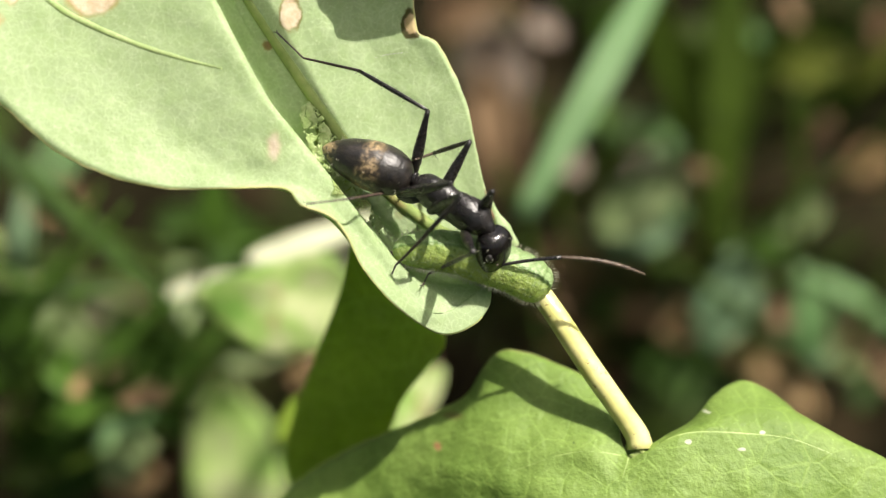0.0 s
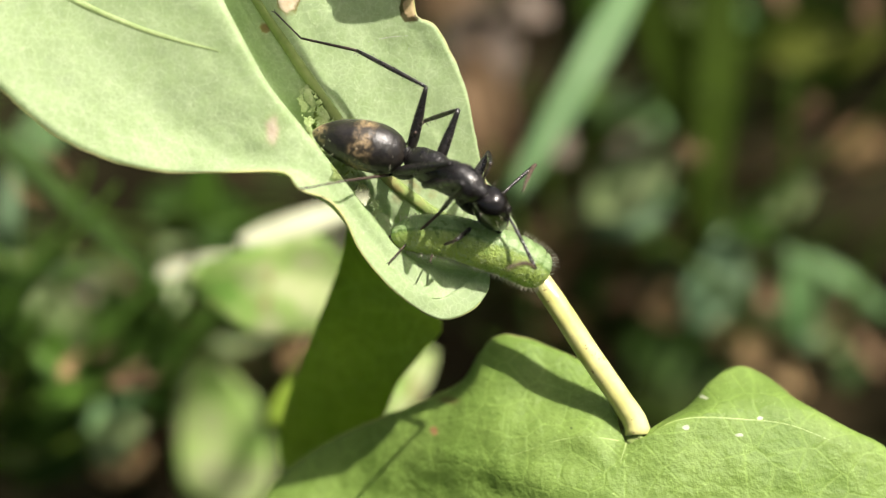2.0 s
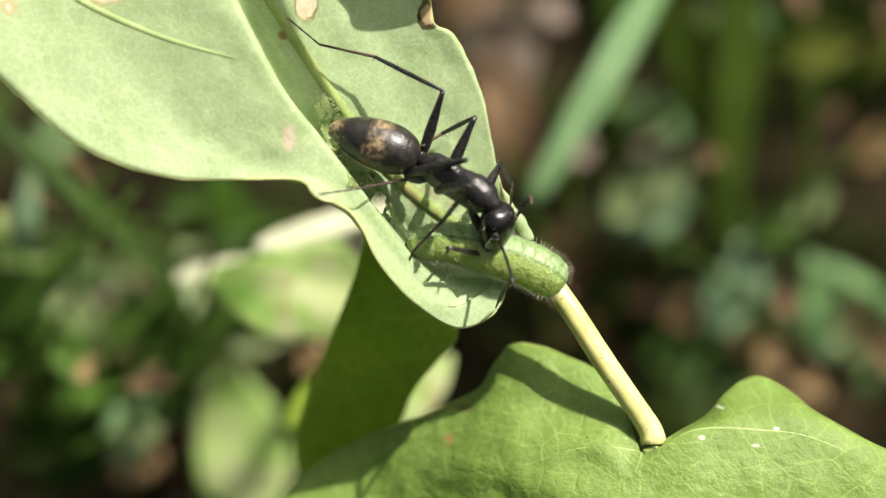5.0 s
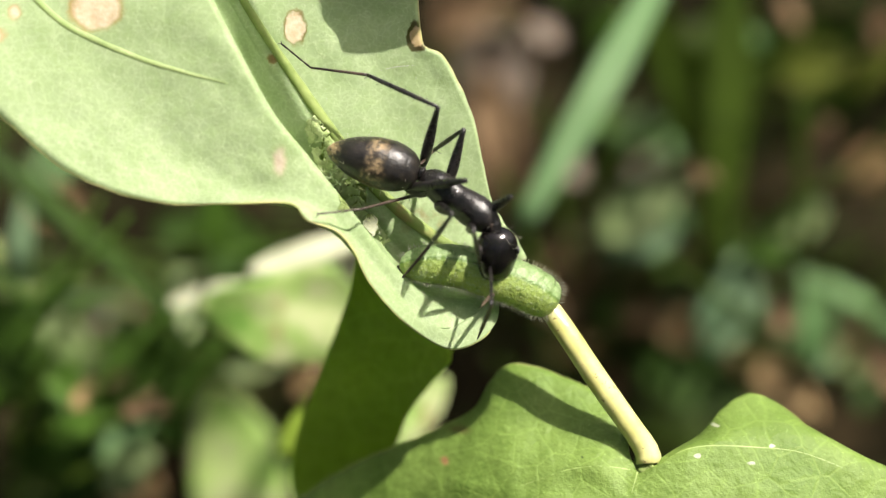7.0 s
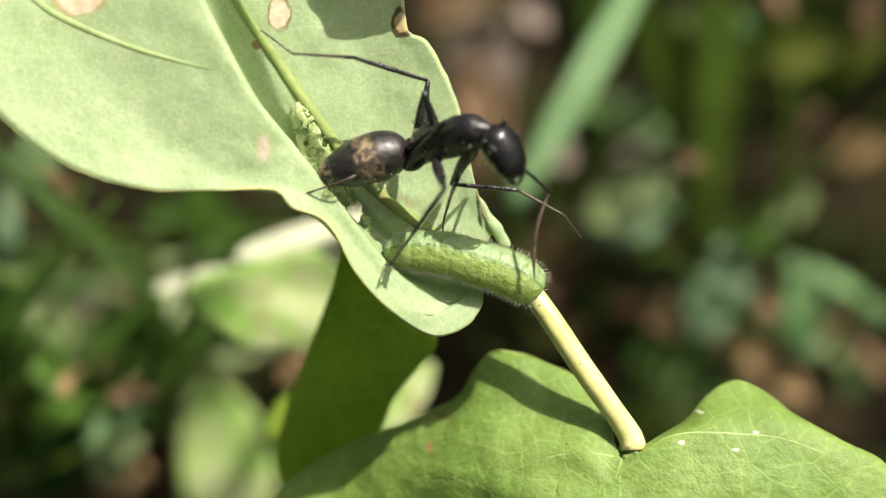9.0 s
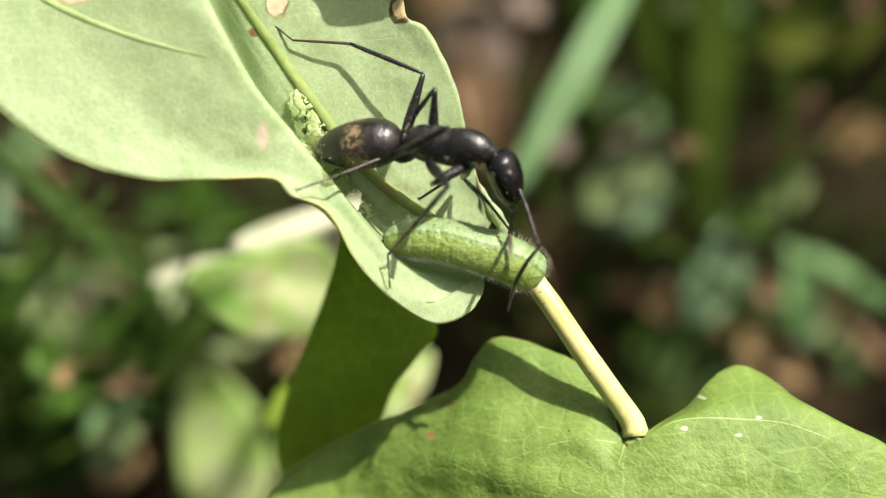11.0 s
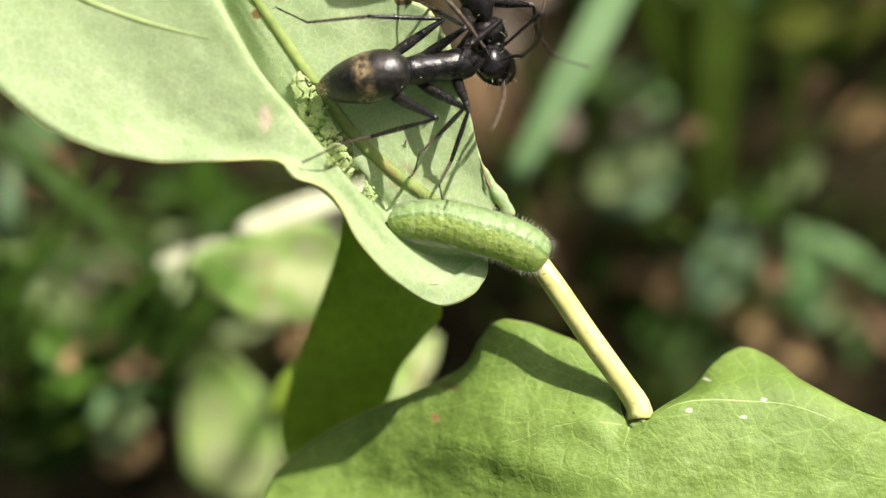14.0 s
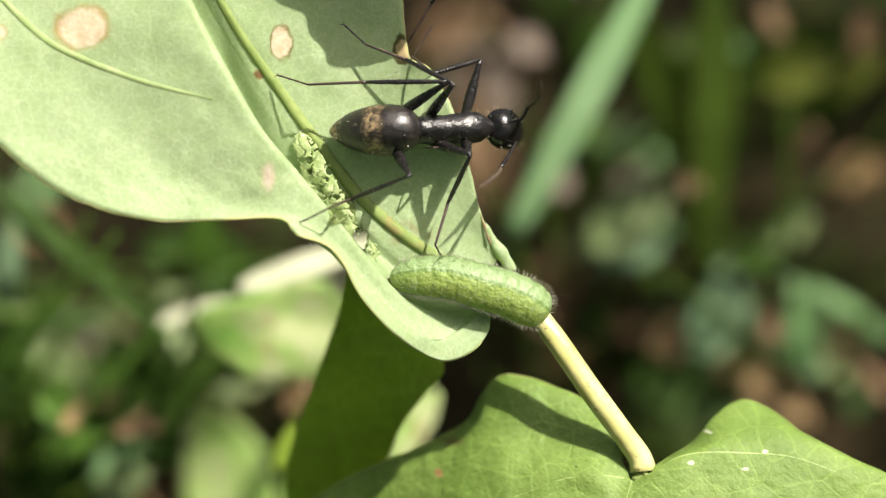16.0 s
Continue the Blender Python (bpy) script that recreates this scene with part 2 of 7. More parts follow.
def caterpillar_material():
    """Soft skin: a pale bluish back, a dark line beside it, yellow-green speckled flanks. The map holds length and girth."""
    n = Nodes("caterpillar skin")
    girth = n.node("ShaderNodeSeparateXYZ")
    n.link(n.node("ShaderNodeTexCoord").outputs["UV"], girth.inputs[0])
    band = n.calc("ADD", girth.outputs["Y"], n.calc("MULTIPLY", n.calc("SUBTRACT", n.noise(1500, 3), 0.5), 0.035))
    c = n.ramp(band, [(0.00, (0.27, 0.40, 0.17)), (0.10, (0.28, 0.40, 0.18)), (0.180, (0.31, 0.44, 0.19)), (0.200, (0.15, 0.26, 0.07)),
                      (0.225, (0.34, 0.46, 0.12)), (0.34, (0.38, 0.48, 0.11)), (0.46, (0.32, 0.42, 0.08))])
    c = n.mix(n.ramp(n.noise(4200, 3, 0.7), [(0.50, 0.0), (0.66, 0.4)]), c, (0.42, 0.52, 0.26))
    c = n.mix(n.ramp(n.noise(3400, 2), [(0.60, 0.0), (0.68, 0.6)]), c, (0.10, 0.19, 0.03))
    c = n.mix(n.ramp(n.noise(900, 4, 0.65), [(0.45, 0.0), (0.66, 0.35)]), c, (0.18, 0.28, 0.07))
    c = n.mix(n.ramp(n.noise(2100, 4, 0.7), [(0.55, 0.0), (0.66, 0.5)]), c, (0.40, 0.49, 0.26))
    b = n.bump(n.calc("ADD", n.noise(6500, 3), n.calc("MULTIPLY", n.noise(1900, 3), 2.2)), 0.00008, 0.7)
    n.set(Base_Color=c, Roughness=0.34, Specular_IOR_Level=0.5)
    return n.leafy(c, 0.36, b)


def ground_material():
    n = Nodes("woodland soil")
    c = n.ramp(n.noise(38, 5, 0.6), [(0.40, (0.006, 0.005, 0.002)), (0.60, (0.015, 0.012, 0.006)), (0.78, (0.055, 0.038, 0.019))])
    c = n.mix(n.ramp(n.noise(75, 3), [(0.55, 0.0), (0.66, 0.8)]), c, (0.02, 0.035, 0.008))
    b = n.bump(n.noise(140, 5), 0.004, 0.8)
    n.set(Base_Color=c, Roughness=0.95, Specular_IOR_Level=0.04, Normal=b)
    return n.m


PALE = pale_leaf_material()
GREEN = green_leaf_material("sunlit leaf", (0.14, 0.238, 0.036), (0.225, 0.335, 0.072), rough=0.6)
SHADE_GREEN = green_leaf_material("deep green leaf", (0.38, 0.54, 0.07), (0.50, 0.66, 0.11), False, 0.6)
VEIN = plain_material("leaf vein", (0.30, 0.42, 0.12), (0.44, 0.54, 0.20), 1200, 0.5, 0.00004, share=0.15)


def stalk_material():
    n = Nodes("leaf stalk")
    c = n.ramp(n.noise(600, 4), [(0.3, (0.45, 0.45, 0.12)), (0.7, (0.68, 0.64, 0.29))])
    c = n.mix(n.ramp(n.noise(1300, 4, 0.7), [(0.62, 0.0), (0.74, 0.5)]), c, (0.45, 0.38, 0.12))
    c = n.mix(n.ramp(n.noise(3200, 2), [(0.66, 0.0), (0.72, 0.8)]), c, (0.16, 0.09, 0.03))
    b = n.bump(n.calc("ADD", n.noise(1800, 4), n.calc("MULTIPLY", n.noise(500, 2), 2.0)), 0.00008, 0.6)
    n.set(Base_Color=c, Roughness=0.34, Specular_IOR_Level=0.6, Normal=b)
    return n.m


PETIOLE = stalk_material()
GREEN_VEIN = plain_material("green vein", (0.28, 0.39, 0.13), (0.38, 0.48, 0.20), 900, 0.5, 0.00004, share=0.25)
MARGIN = plain_material("leaf margin", (0.40, 0.44, 0.14), (0.58, 0.56, 0.24), 700, 0.55, 0.00004, share=0.2)
BLACK = cuticle_material("ant shell", gloss=1.08, dust=1.7)
HEAD_SHELL = cuticle_material("glossy ant head", gloss=0.62)
GASTER = cuticle_material("ant gaster shell", True)
BROWN_LEG = plain_material("ant foot", (0.03, 0.021, 0.016), (0.09, 0.062, 0.046), 2500, 0.4, 0.00001)
FLAGELLUM = plain_material("antenna tip", (0.04, 0.028, 0.02), (0.12, 0.085, 0.06), 3000, 0.5, 0.00001)


def midrib_material():
    n = Nodes("midrib")
    c = n.ramp(n.noise(900, 3), [(0.3, (0.14, 0.20, 0.05)), (0.7, (0.23, 0.29, 0.09))])
    scar = n.ramp(n.near((-1.0, 1.6, -0.2), 1.2, 700, (2.4, 1.2, 3)), [(0.6, 1.0), (1.1, 0.0)])
    c = n.mix(n.calc("MULTIPLY", scar, n.ramp(n.noise(1100, 4), [(0.46, 0.0), (0.6, 0.5)])), c, (0.26, 0.15, 0.07))
    n.set(Base_Color=c, Roughness=0.7, Specular_IOR_Level=0.25, Normal=n.bump(n.noise(2500, 3), 0.00008, 0.7))
    return n.m


MIDRIB = midrib_material()
RUST_STREAK = plain_material("dried brown tissue", (0.13, 0.075, 0.035), (0.25, 0.16, 0.085), 1500, 0.7, 0.00004)
CATERPILLAR = caterpillar_material()
BRISTLE = plain_material("bristle", (0.50, 0.50, 0.36), (0.72, 0.70, 0.56), 2000, 0.4, 0.00001, share=0.3)
FRASS = plain_material("chewed film", (0.36, 0.48, 0.17), (0.57, 0.66, 0.33), 1300, 0.3, 0.00008, share=0.4)
PALE_VEIN = plain_material("pale vein", (0.46, 0.56, 0.28), (0.56, 0.65, 0.36), 1200, 0.5, 0.00003, share=0.3)
LEAF_VEIN = plain_material("leaf vein over green", (0.29, 0.40, 0.11), (0.38, 0.48, 0.18), 1200, 0.5, 0.00004, share=0.2)
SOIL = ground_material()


# ---- mesh helpers ----
def part(name, bm, material, parent=None, label="", smooth=True):
    """Links a bmesh as one mesh object, under a thing or a part."""
    me = bpy.data.meshes.new(name)
    bm.to_mesh(me)
    bm.free()
    me.materials.append(material)
    if smooth:
        me.polygons.foreach_set("use_smooth", [True] * len(me.polygons))
    ob = new(name, me)
    if parent:
        ob.parent = parent
    if label:
        ob["label"] = label
    return ob


def spline(points, count):
    """Points at even steps along a smooth curve through the given ones."""
    p = np.array(points, float)
    if len(p) > 2:
        q = np.vstack([2 * p[0] - p[1], p, 2 * p[-1] - p[-2]])
        u = np.linspace(0, 1, 12, endpoint=False)[:, None]
        fine = [0.5 * (2 * b + (c - a) * u + (2 * a - 5 * b + 4 * c - d) * u**2 + (3 * b - a - 3 * c + d) * u**3)
                for a, b, c, d in zip(q, q[1:], q[2:], q[3:])]
        fine = np.vstack(fine + [p[-1:]])
    else:
        fine = p
    run = np.r_[0, np.cumsum(np.linalg.norm(np.diff(fine, axis=0), axis=1))]
    at = np.linspace(0, run[-1], count)
    return np.stack([np.interp(at, run, fine[:, k]) for k in range(fine.shape[1])], 1)


def loft(curves, ns, nc):
    """A grid of places ns x nc over a sheet that passes through the curves."""
    rails = np.stack([spline(c, ns) for c in curves], 1)
    k = np.linspace(0, len(curves) - 1, nc)
    q = np.concatenate([2 * rails[:, :1] - rails[:, 1:2], rails, 2 * rails[:, -1:] - rails[:, -2:-1]], 1)
    i = np.minimum(k.astype(int), len(curves) - 2)
    u = (k - i)[None, :, None]
    a, b, c, d = (q[:, i + m] for m in range(4))
    return b + 0.5 * u * (c - a + u * (2 * a - 5 * b + 4 * c - d + u * (3 * (b - c) + d - a)))


def sheet(bm, grid, u_closed=False):
    """Faces over a grid of places, in millimetres."""
    vs = [[bm.verts.new(Vector(p) * MM) for p in row] for row in grid]
    for a, b in zip(vs, vs[1:]):
        for k in range(len(a) - 1):
            bm.faces.new((a[k], a[k + 1], b[k + 1], b[k]))
        if u_closed:
            bm.faces.new((a[-1], a[0], b[0], b[-1]))
    return vs


def tube(bm, points, radii, sides=8, flat=1.0):
    """A round rod of varying thickness through the points, closed at its ends."""
    p = np.array(points, float)
    r = np.interp(np.linspace(0, 1, len(p)), np.linspace(0, 1, len(radii)), radii)
    d = np.gradient(p, axis=0)
    ref = np.array((0.0, 0.0, 1.0)) if abs(d[0][2]) < 0.9 * np.linalg.norm(d[0]) else np.array((0.0, 1.0, 0.0))
    rings = []
    for c, t, q in zip(p, d, r):
        t = t / np.linalg.norm(t)
        a = np.cross(ref, t)
        a /= np.linalg.norm(a)
        b = np.cross(t, a)
        rings.append([c + q * (math.cos(s) * a + flat * math.sin(s) * b) for s in np.linspace(0, 2 * math.pi, sides, endpoint=False)])
    vs = sheet(bm, rings, True)
    bm.faces.new(vs[0][::-1])
    bm.faces.new(vs[-1])
    return bm


def hull(bm, stations, sides=18, bumps=None):
    """A body along x from stations (x, half width, bottom, top)."""
    s = spline(stations, 34)
    rings = []
    for x, y, lo, hi in s:
        rings.append([(x, y * math.cos(a), (hi + lo) / 2 + (hi - lo) / 2 * math.sin(a)) for a in np.linspace(0, 2 * math.pi, sides, endpoint=False)])
    vs = sheet(bm, rings, True)
    bm.faces.new(vs[0][::-1])
    bm.faces.new(vs[-1])
    return bm


def roughen(bm, size, step, seed):
    """Small unevenness on a shell, in millimetres."""
    bm.normal_update()
    for v in bm.verts:
        v.co += v.normal * size * MM * noise.noise(v.co / MM * step + Vector((seed, 0, 0)))
    return bm


def setae(rng, rings, count, low, high):
    """Fine standing hairs on the back of a shell given as rings of places."""
    bm = bmesh.new()
    for _ in range(count):
        ring = rings[rng.randrange(3, len(rings) - 3)]
        p = np.array(ring[rng.randrange(len(ring))])
        out = p - np.mean(ring, axis=0)
        out = out / np.linalg.norm(out) + np.array([rng.uniform(-0.4, 0.4) for _ in range(3)])
        n = rng.uniform(low, high)
        tube(bm, [p, p + out * n * 0.5, p + out * n], [0.009, 0.007, 0.002], 3)
    return bm


def thick(ob, mm):
    m = ob.modifiers.new("thickness", "SOLIDIFY")
    m.thickness, m.offset = mm * MM, 0
    return ob


def thing(name, m, label, category, group=""):
    ob = new(name)
    ob.empty_display_size = 0.002
    ob.matrix_world = m
    return tagged(ob, label, category, group)


# ---- ground ----
bm = bmesh.new()
N = 40
span = [math.copysign(abs(k / N) ** 5 * 60, k) for k in range(-N, N + 1)]
vs = [[bm.verts.new((x, y + 0.1, 0.006 * noise.noise((x * 25, y * 25, 0)) * (abs(x) + abs(y) < 2))) for x in span] for y in span]
for a, b in zip(vs, vs[1:]):
    for k in range(2 * N):
        bm.faces.new((a[k], a[k + 1], b[k + 1], b[k]))
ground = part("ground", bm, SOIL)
tagged(ground, "dark brown woodland soil with bits of litter", "ground", kind="structure")

# ---- the plant: two leaves on a stalk ----
plant = thing("vine", VIEW.copy(), "leafy green vine with a chewed, folded leaf and a heart-shaped leaf", "plant")
fold_edge = [(2.8, -2.8, 1.0), (2.7, -3.6, 1.3), (1.9, -4.5, 1.6), (0.6, -5.0, 1.8), (-0.7, -4.5, 2.0), (-2.3, -3.2, 2.9), (-3.6, -1.6, 3.4), (-4.4, 0.0, 3.7), (-5.2, 0.9, 3.9), (-6.6, 1.4, 4.0), (-7.4, 2.2, 4.0), (-10.5, 2.2, 3.7), (-14.0, 2.3, 4.2), (-17.8, 3.6, 4.4), (-21.3, 6.4, 4.4), (-25.5, 10.4, 4.0), (-29.1, 16.5, 2.4), (-27.7, 24.2, 1.7), (-22.8, 30.7, 1.0)]
fold_middle = [(2.8, -2.5, 0.9), (-0.3, -4.1, 1.9), (-3.3, -1.4, 3.0), (-6.0, 1.6, 3.6), (-9.4, 3.0, 3.4), (-12.7, 4.7, 3.4), (-15.6, 7.4, 3.5), (-18.1, 10.5, 3.4), (-20.5, 13.9, 2.9), (-22.8, 17.7, 2.0), (-23.7, 21.6, 1.5), (-23.7, 25.4, 1.4), (-23.1, 29.0, 1.1), (-22.8, 30.7, 1.0)]
fold_shoulder = [(2.8, -2.2, 0.8), (2.2, -3.1, 1.0), (0.9, -3.9, 1.4), (-1.1, -3.2, 2.0), (-2.6, -1.8, 2.4), (-4.2, 0.3, 2.8), (-5.4, 1.7, 3.1), (-7.2, 3.8, 3.4), (-9.2, 6.2, 3.6), (-10.8, 8.9, 3.7), (-12.3, 12.1, 3.7), (-14.1, 15.8, 3.2), (-18.5, 22.9, 2.5), (-22.8, 30.7, 1.0)]
fold_ridge = [(2.9, -1.8, 0.5), (1.8, -2.5, 0.6), (0.2, -2.6, 1.0), (-1.3, -2.0, 1.7), (-2.6, -0.8, 2.3), (-4.0, 1.1, 2.7), (-5.4, 2.9, 3.0), (-6.7, 4.5, 3.3), (-8.3, 6.5, 3.5), (-9.8, 9.2, 3.6), (-11.3, 12.1, 3.6), (-13.1, 15.8, 3.1), (-17.3, 22.9, 2.4), (-22.8, 30.7, 1.0)]
fold_underside = [(2.9, -1.7, 0.3), (1.8, -2.4, 0.3), (0.2, -2.5, 0.7), (-1.4, -1.9, 1.3), (-2.6, -0.7, 1.8), (-4.1, 1.1, 2.2), (-5.5, 2.8, 2.4), (-6.8, 4.5, 2.6), (-8.4, 6.5, 2.8), (-10.0, 9.3, 2.9), (-11.5, 12.2, 2.9), (-13.3, 15.8, 2.5), (-17.4, 23.0, 2.0), (-22.8, 30.7, 1.0)]
valley = [(2.95, -1.4, -0.6), (0.9, -1.9, -0.6), (-0.8, -1.4, -0.5), (-2.4, -0.2, -0.35), (-4.2, 1.6, -0.3), (-5.8, 3.3, -0.25), (-7.7, 5.2, -0.2), (-9.5, 7.9, -0.15), (-11.1, 10.9, -0.1), (-12.7, 14.2, 0.0), (-17.3, 23.1, 0.8), (-22.8, 30.7, 1.0)]
valley_side = [(3.0, -1.1, -0.5), (0.8, -1.0, -0.5), (-0.9, -0.3, -0.4), (-2.4, 0.9, -0.3), (-4.0, 2.6, -0.2), (-5.6, 4.5, -0.2), (-7.2, 6.5, -0.1), (-9.0, 9.1, -0.1), (-10.5, 11.8, -0.0), (-12.4, 15.2, 0.1), (-17.0, 23.1, 0.8), (-22.8, 30.7, 1.0)]
midrib_line = [(3.1, -0.8, -0.5), (0.5, 0.05, -0.4), (-1.0, 1.0, -0.3), (-2.4, 2.1, -0.3), (-3.9, 3.6, -0.2), (-5.6, 5.9, 0.0), (-7.0, 7.9, 0.0), (-8.7, 10.4, 0.1), (-10.1, 12.6, 0.2), (-12.1, 16.3, 0.4), (-16.6, 23.1, 0.8), (-22.8, 30.7, 1.0)]
right_middle = [(3.1, -0.3, -0.5), (1.9, 1.2, -0.5), (0.5, 2.8, -0.5), (-1.0, 5.2, -0.4), (-2.7, 8.4, -0.2), (-4.4, 11.2, 0.0), (-6.4, 14.3, 0.2), (-9.5, 18.9, 0.5), (-15.2, 24.5, 0.8), (-22.8, 30.7, 1.0)]
right_edge = [(3.4, 0.2, -0.5), (2.8, 1.6, -0.4), (2.4, 2.8, -0.3), (2.0, 4.6, -0.2), (1.6, 6.5, 0.0), (0.9, 8.2, 0.1), (0.2, 9.5, 0.2), (-0.3, 10.0, 0.2), (-0.9, 10.2, 0.2), (-1.1, 10.6, 0.2), (-1.2, 11.5, 0.2), (-1.3, 12.3, 0.2), (-1.4, 13.5, 0.2), (-2.7, 16.9, 0.5), (-6.4, 21.1, 0.8), (-13.7, 26.7, 1.0), (-22.8, 30.7, 1.0)]
UPPER = loft([fold_edge, fold_middle, fold_shoulder, fold_ridge, fold_underside, valley, valley_side, midrib_line, right_middle, right_edge], 160, 118)
left_edge = [(9.8, -11.3, 0.3), (9.5, -10.4, -0.4), (9.4, -9.4, -1.2), (8.8, -8.2, -2.6), (7.7, -7.4, -3.5), (6.1, -6.7, -4.2), (4.5, -6.2, -4.7), (3.3, -6.4, -5.0), (2.5, -7.3, -5.0), (1.6, -8.7, -5.0), (-0.7, -10.0, -5.9), (-2.9, -11.0, -7.4), (-5.2, -12.2, -8.7), (-7.1, -13.4, -9.3), (-8.7, -14.8, -9.4), (-9.5, -16.9, -7.5), (-6.4, -19.4, 0.5), (0.4, -21.3, 2.0), (8.9, -22.7, 2.0)]
left_vein = [(9.8, -11.3, 0.3), (7.9, -11.0, 0.2), (6.2, -11.2, -0.5), (4.3, -11.8, -1.2), (2.2, -12.5, -2.6), (0.2, -13.6, -4.8), (-2.3, -15.6, -7.4), (-3.8, -17.8, -6.0), (-1.8, -19.7, 0.5), (2.7, -20.7, 2.0), (8.9, -22.7, 2.0)]
middle_vein = [(9.9, -11.3, 0.4), (9.5, -12.5, 1.0), (9.2, -14.1, 1.6), (9.1, -16.8, 2.0), (9.0, -19.9, 2.0), (8.9, -22.7, 2.0)]
right_vein = [(10.8, -11.0, 0.5), (12.2, -10.2, 0.5), (13.9, -9.9, 0.5), (15.9, -9.9, 0.4), (18.2, -10.1, 0.3), (20.5, -11.0, 0.3), (22.4, -12.0, 0.3), (23.2, -14.8, 0.8), (19.6, -19.1, 1.5), (8.9, -22.7, 2.0)]
right_margin = [(10.8, -10.8, 0.3), (11.8, -10.3, -0.3), (13.3, -9.6, -1.2), (14.6, -8.3, -2.0), (16.1, -7.6, -2.5), (17.6, -8.2, -2.5), (19.3, -9.6, -2.2), (21.0, -11.0, -2.0), (22.9, -12.4, -1.6), (25.4, -14.9, -0.8), (24.9, -17.8, 0.0), (18.9, -21.0, 1.0), (8.9, -22.7, 2.0)]


def flatter(points, share):
    """The same line of sight, with less depth below the plane of the stalk."""
    return [(u * (84 - w * share) / (84 - w), v * (84 - w * share) / (84 - w), w * share) if w < 0 else (u, v, w) for u, v, w in points]


left_edge, left_vein = flatter(left_edge, 0.8), flatter(left_vein, 0.58)
LOWER = loft([left_edge, left_vein, middle_vein, right_vein, right_margin], 140, 64)


def wavy(grid, size, step, seed):
    """Uneven relief on a sheet."""
    out = grid.copy()
    for i in range(grid.shape[0]):
        for j in range(grid.shape[1]):
            out[i, j, 2] += size * noise.noise(Vector(grid[i, j]) * step + Vector((seed, 0, 0)))
    return out


UPPER = wavy(wavy(UPPER, 0.12, 0.55, 3), 0.05, 1.6, 5)
LOWER = wavy(LOWER, 0.22, 0.5, 9)


def on_sheet(grid, s, c):
    i, j = s * (grid.shape[0] - 1), c * (grid.shape[1] - 1)
    a, b = min(int(i), grid.shape[0] - 2), min(int(j), grid.shape[1] - 2)
    f, g = i - a, j - b
    return (grid[a, b] * (1 - f) + grid[a + 1, b] * f) * (1 - g) + (grid[a, b + 1] * (1 - f) + grid[a + 1, b + 1] * f) * g


def rim(grid, size, step):
    """A finely uneven margin."""
    for j, k in ((0, 1), (-1, -2)):
        for i in range(2, grid.shape[0] - 2):
            grid[i, j] += (grid[i, k] - grid[i, j]) * (0.05 + size * noise.noise(Vector(grid[i, j]) * step))


def leaf_sheet(name, grid, material, label, thickness, parent, hole=None):
    rim(grid, 0.3, 1.6)
    bm = bmesh.new()
    sheet(bm, grid)
    if hole:
        bmesh.ops.delete(bm, geom=[f for f in bm.faces if hole(f.calc_center_median() / MM)], context="FACES")
    bmesh.ops.recalc_face_normals(bm, faces=bm.faces[:])
    return thick(part(name, bm, material, parent, label), thickness)


upper_leaf = leaf_sheet("upper_leaf", UPPER, PALE, "pale green leaf underside with dry brown spots and chewed film", 0.16, plant,
                        lambda p: p.z < 1.0 and (p.x + 3.72) ** 2 / 0.2 + (p.y - 1.15) ** 2 / 0.55 < 1)
lower_leaf = leaf_sheet("lower_leaf", LOWER, GREEN, "bright green heart-shaped leaf with small white spots", 0.2, plant)


def vein(name, grid, a, b, radii, parent, lift=0.05, count=24, bend=0.0, material=None, flat=1.0):
    """A raised vein over a leaf from (s, c) to (s, c)."""
    pts = []
    for s, c in spline([a, ((a[0] + b[0]) / 2 + bend, (a[1] + b[1]) / 2), b] if len(a) == 2 else a, count):
        pts.append(on_sheet(grid, s, c) + np.array((0, 0, lift)))
    bm = bmesh.new()
    tube(bm, pts, radii, 8, flat)
    return part(name, bm, material or VEIN, parent)


vein("midrib", UPPER, (0.0, 0.778), (0.97, 0.778), [0.28, 0.33, 0.31, 0.24, 0.20, 0.18, 0.16, 0.1], upper_leaf, 0.05, 90, 0.0, MIDRIB, 0.75)
RIGHT_HALF, LEFT_HALF = UPPER[:, 92:].reshape(-1, 3), UPPER[:, :40].reshape(-1, 3)


def over_leaf(u, v, half=RIGHT_HALF):
    """A place on one half of the leaf."""
    d = (half[:, 0] - u) ** 2 + (half[:, 1] - v) ** 2
    k = np.argsort(d)[:4]
    g = 1 / (d[k] + 0.01)
    return np.array((u, v, float((half[k, 2] * g).sum() / g.sum())))


def fine_vein(points, radii, lift=0.05, count=30, half=RIGHT_HALF, material=None):
    bm = bmesh.new()
    tube(bm, [over_leaf(u, v, half) + np.array((0, 0, lift)) for u, v in spline(points, count)], radii, 8, 0.55)
    return part("side_vein", bm, material or PALE_VEIN, upper_leaf)


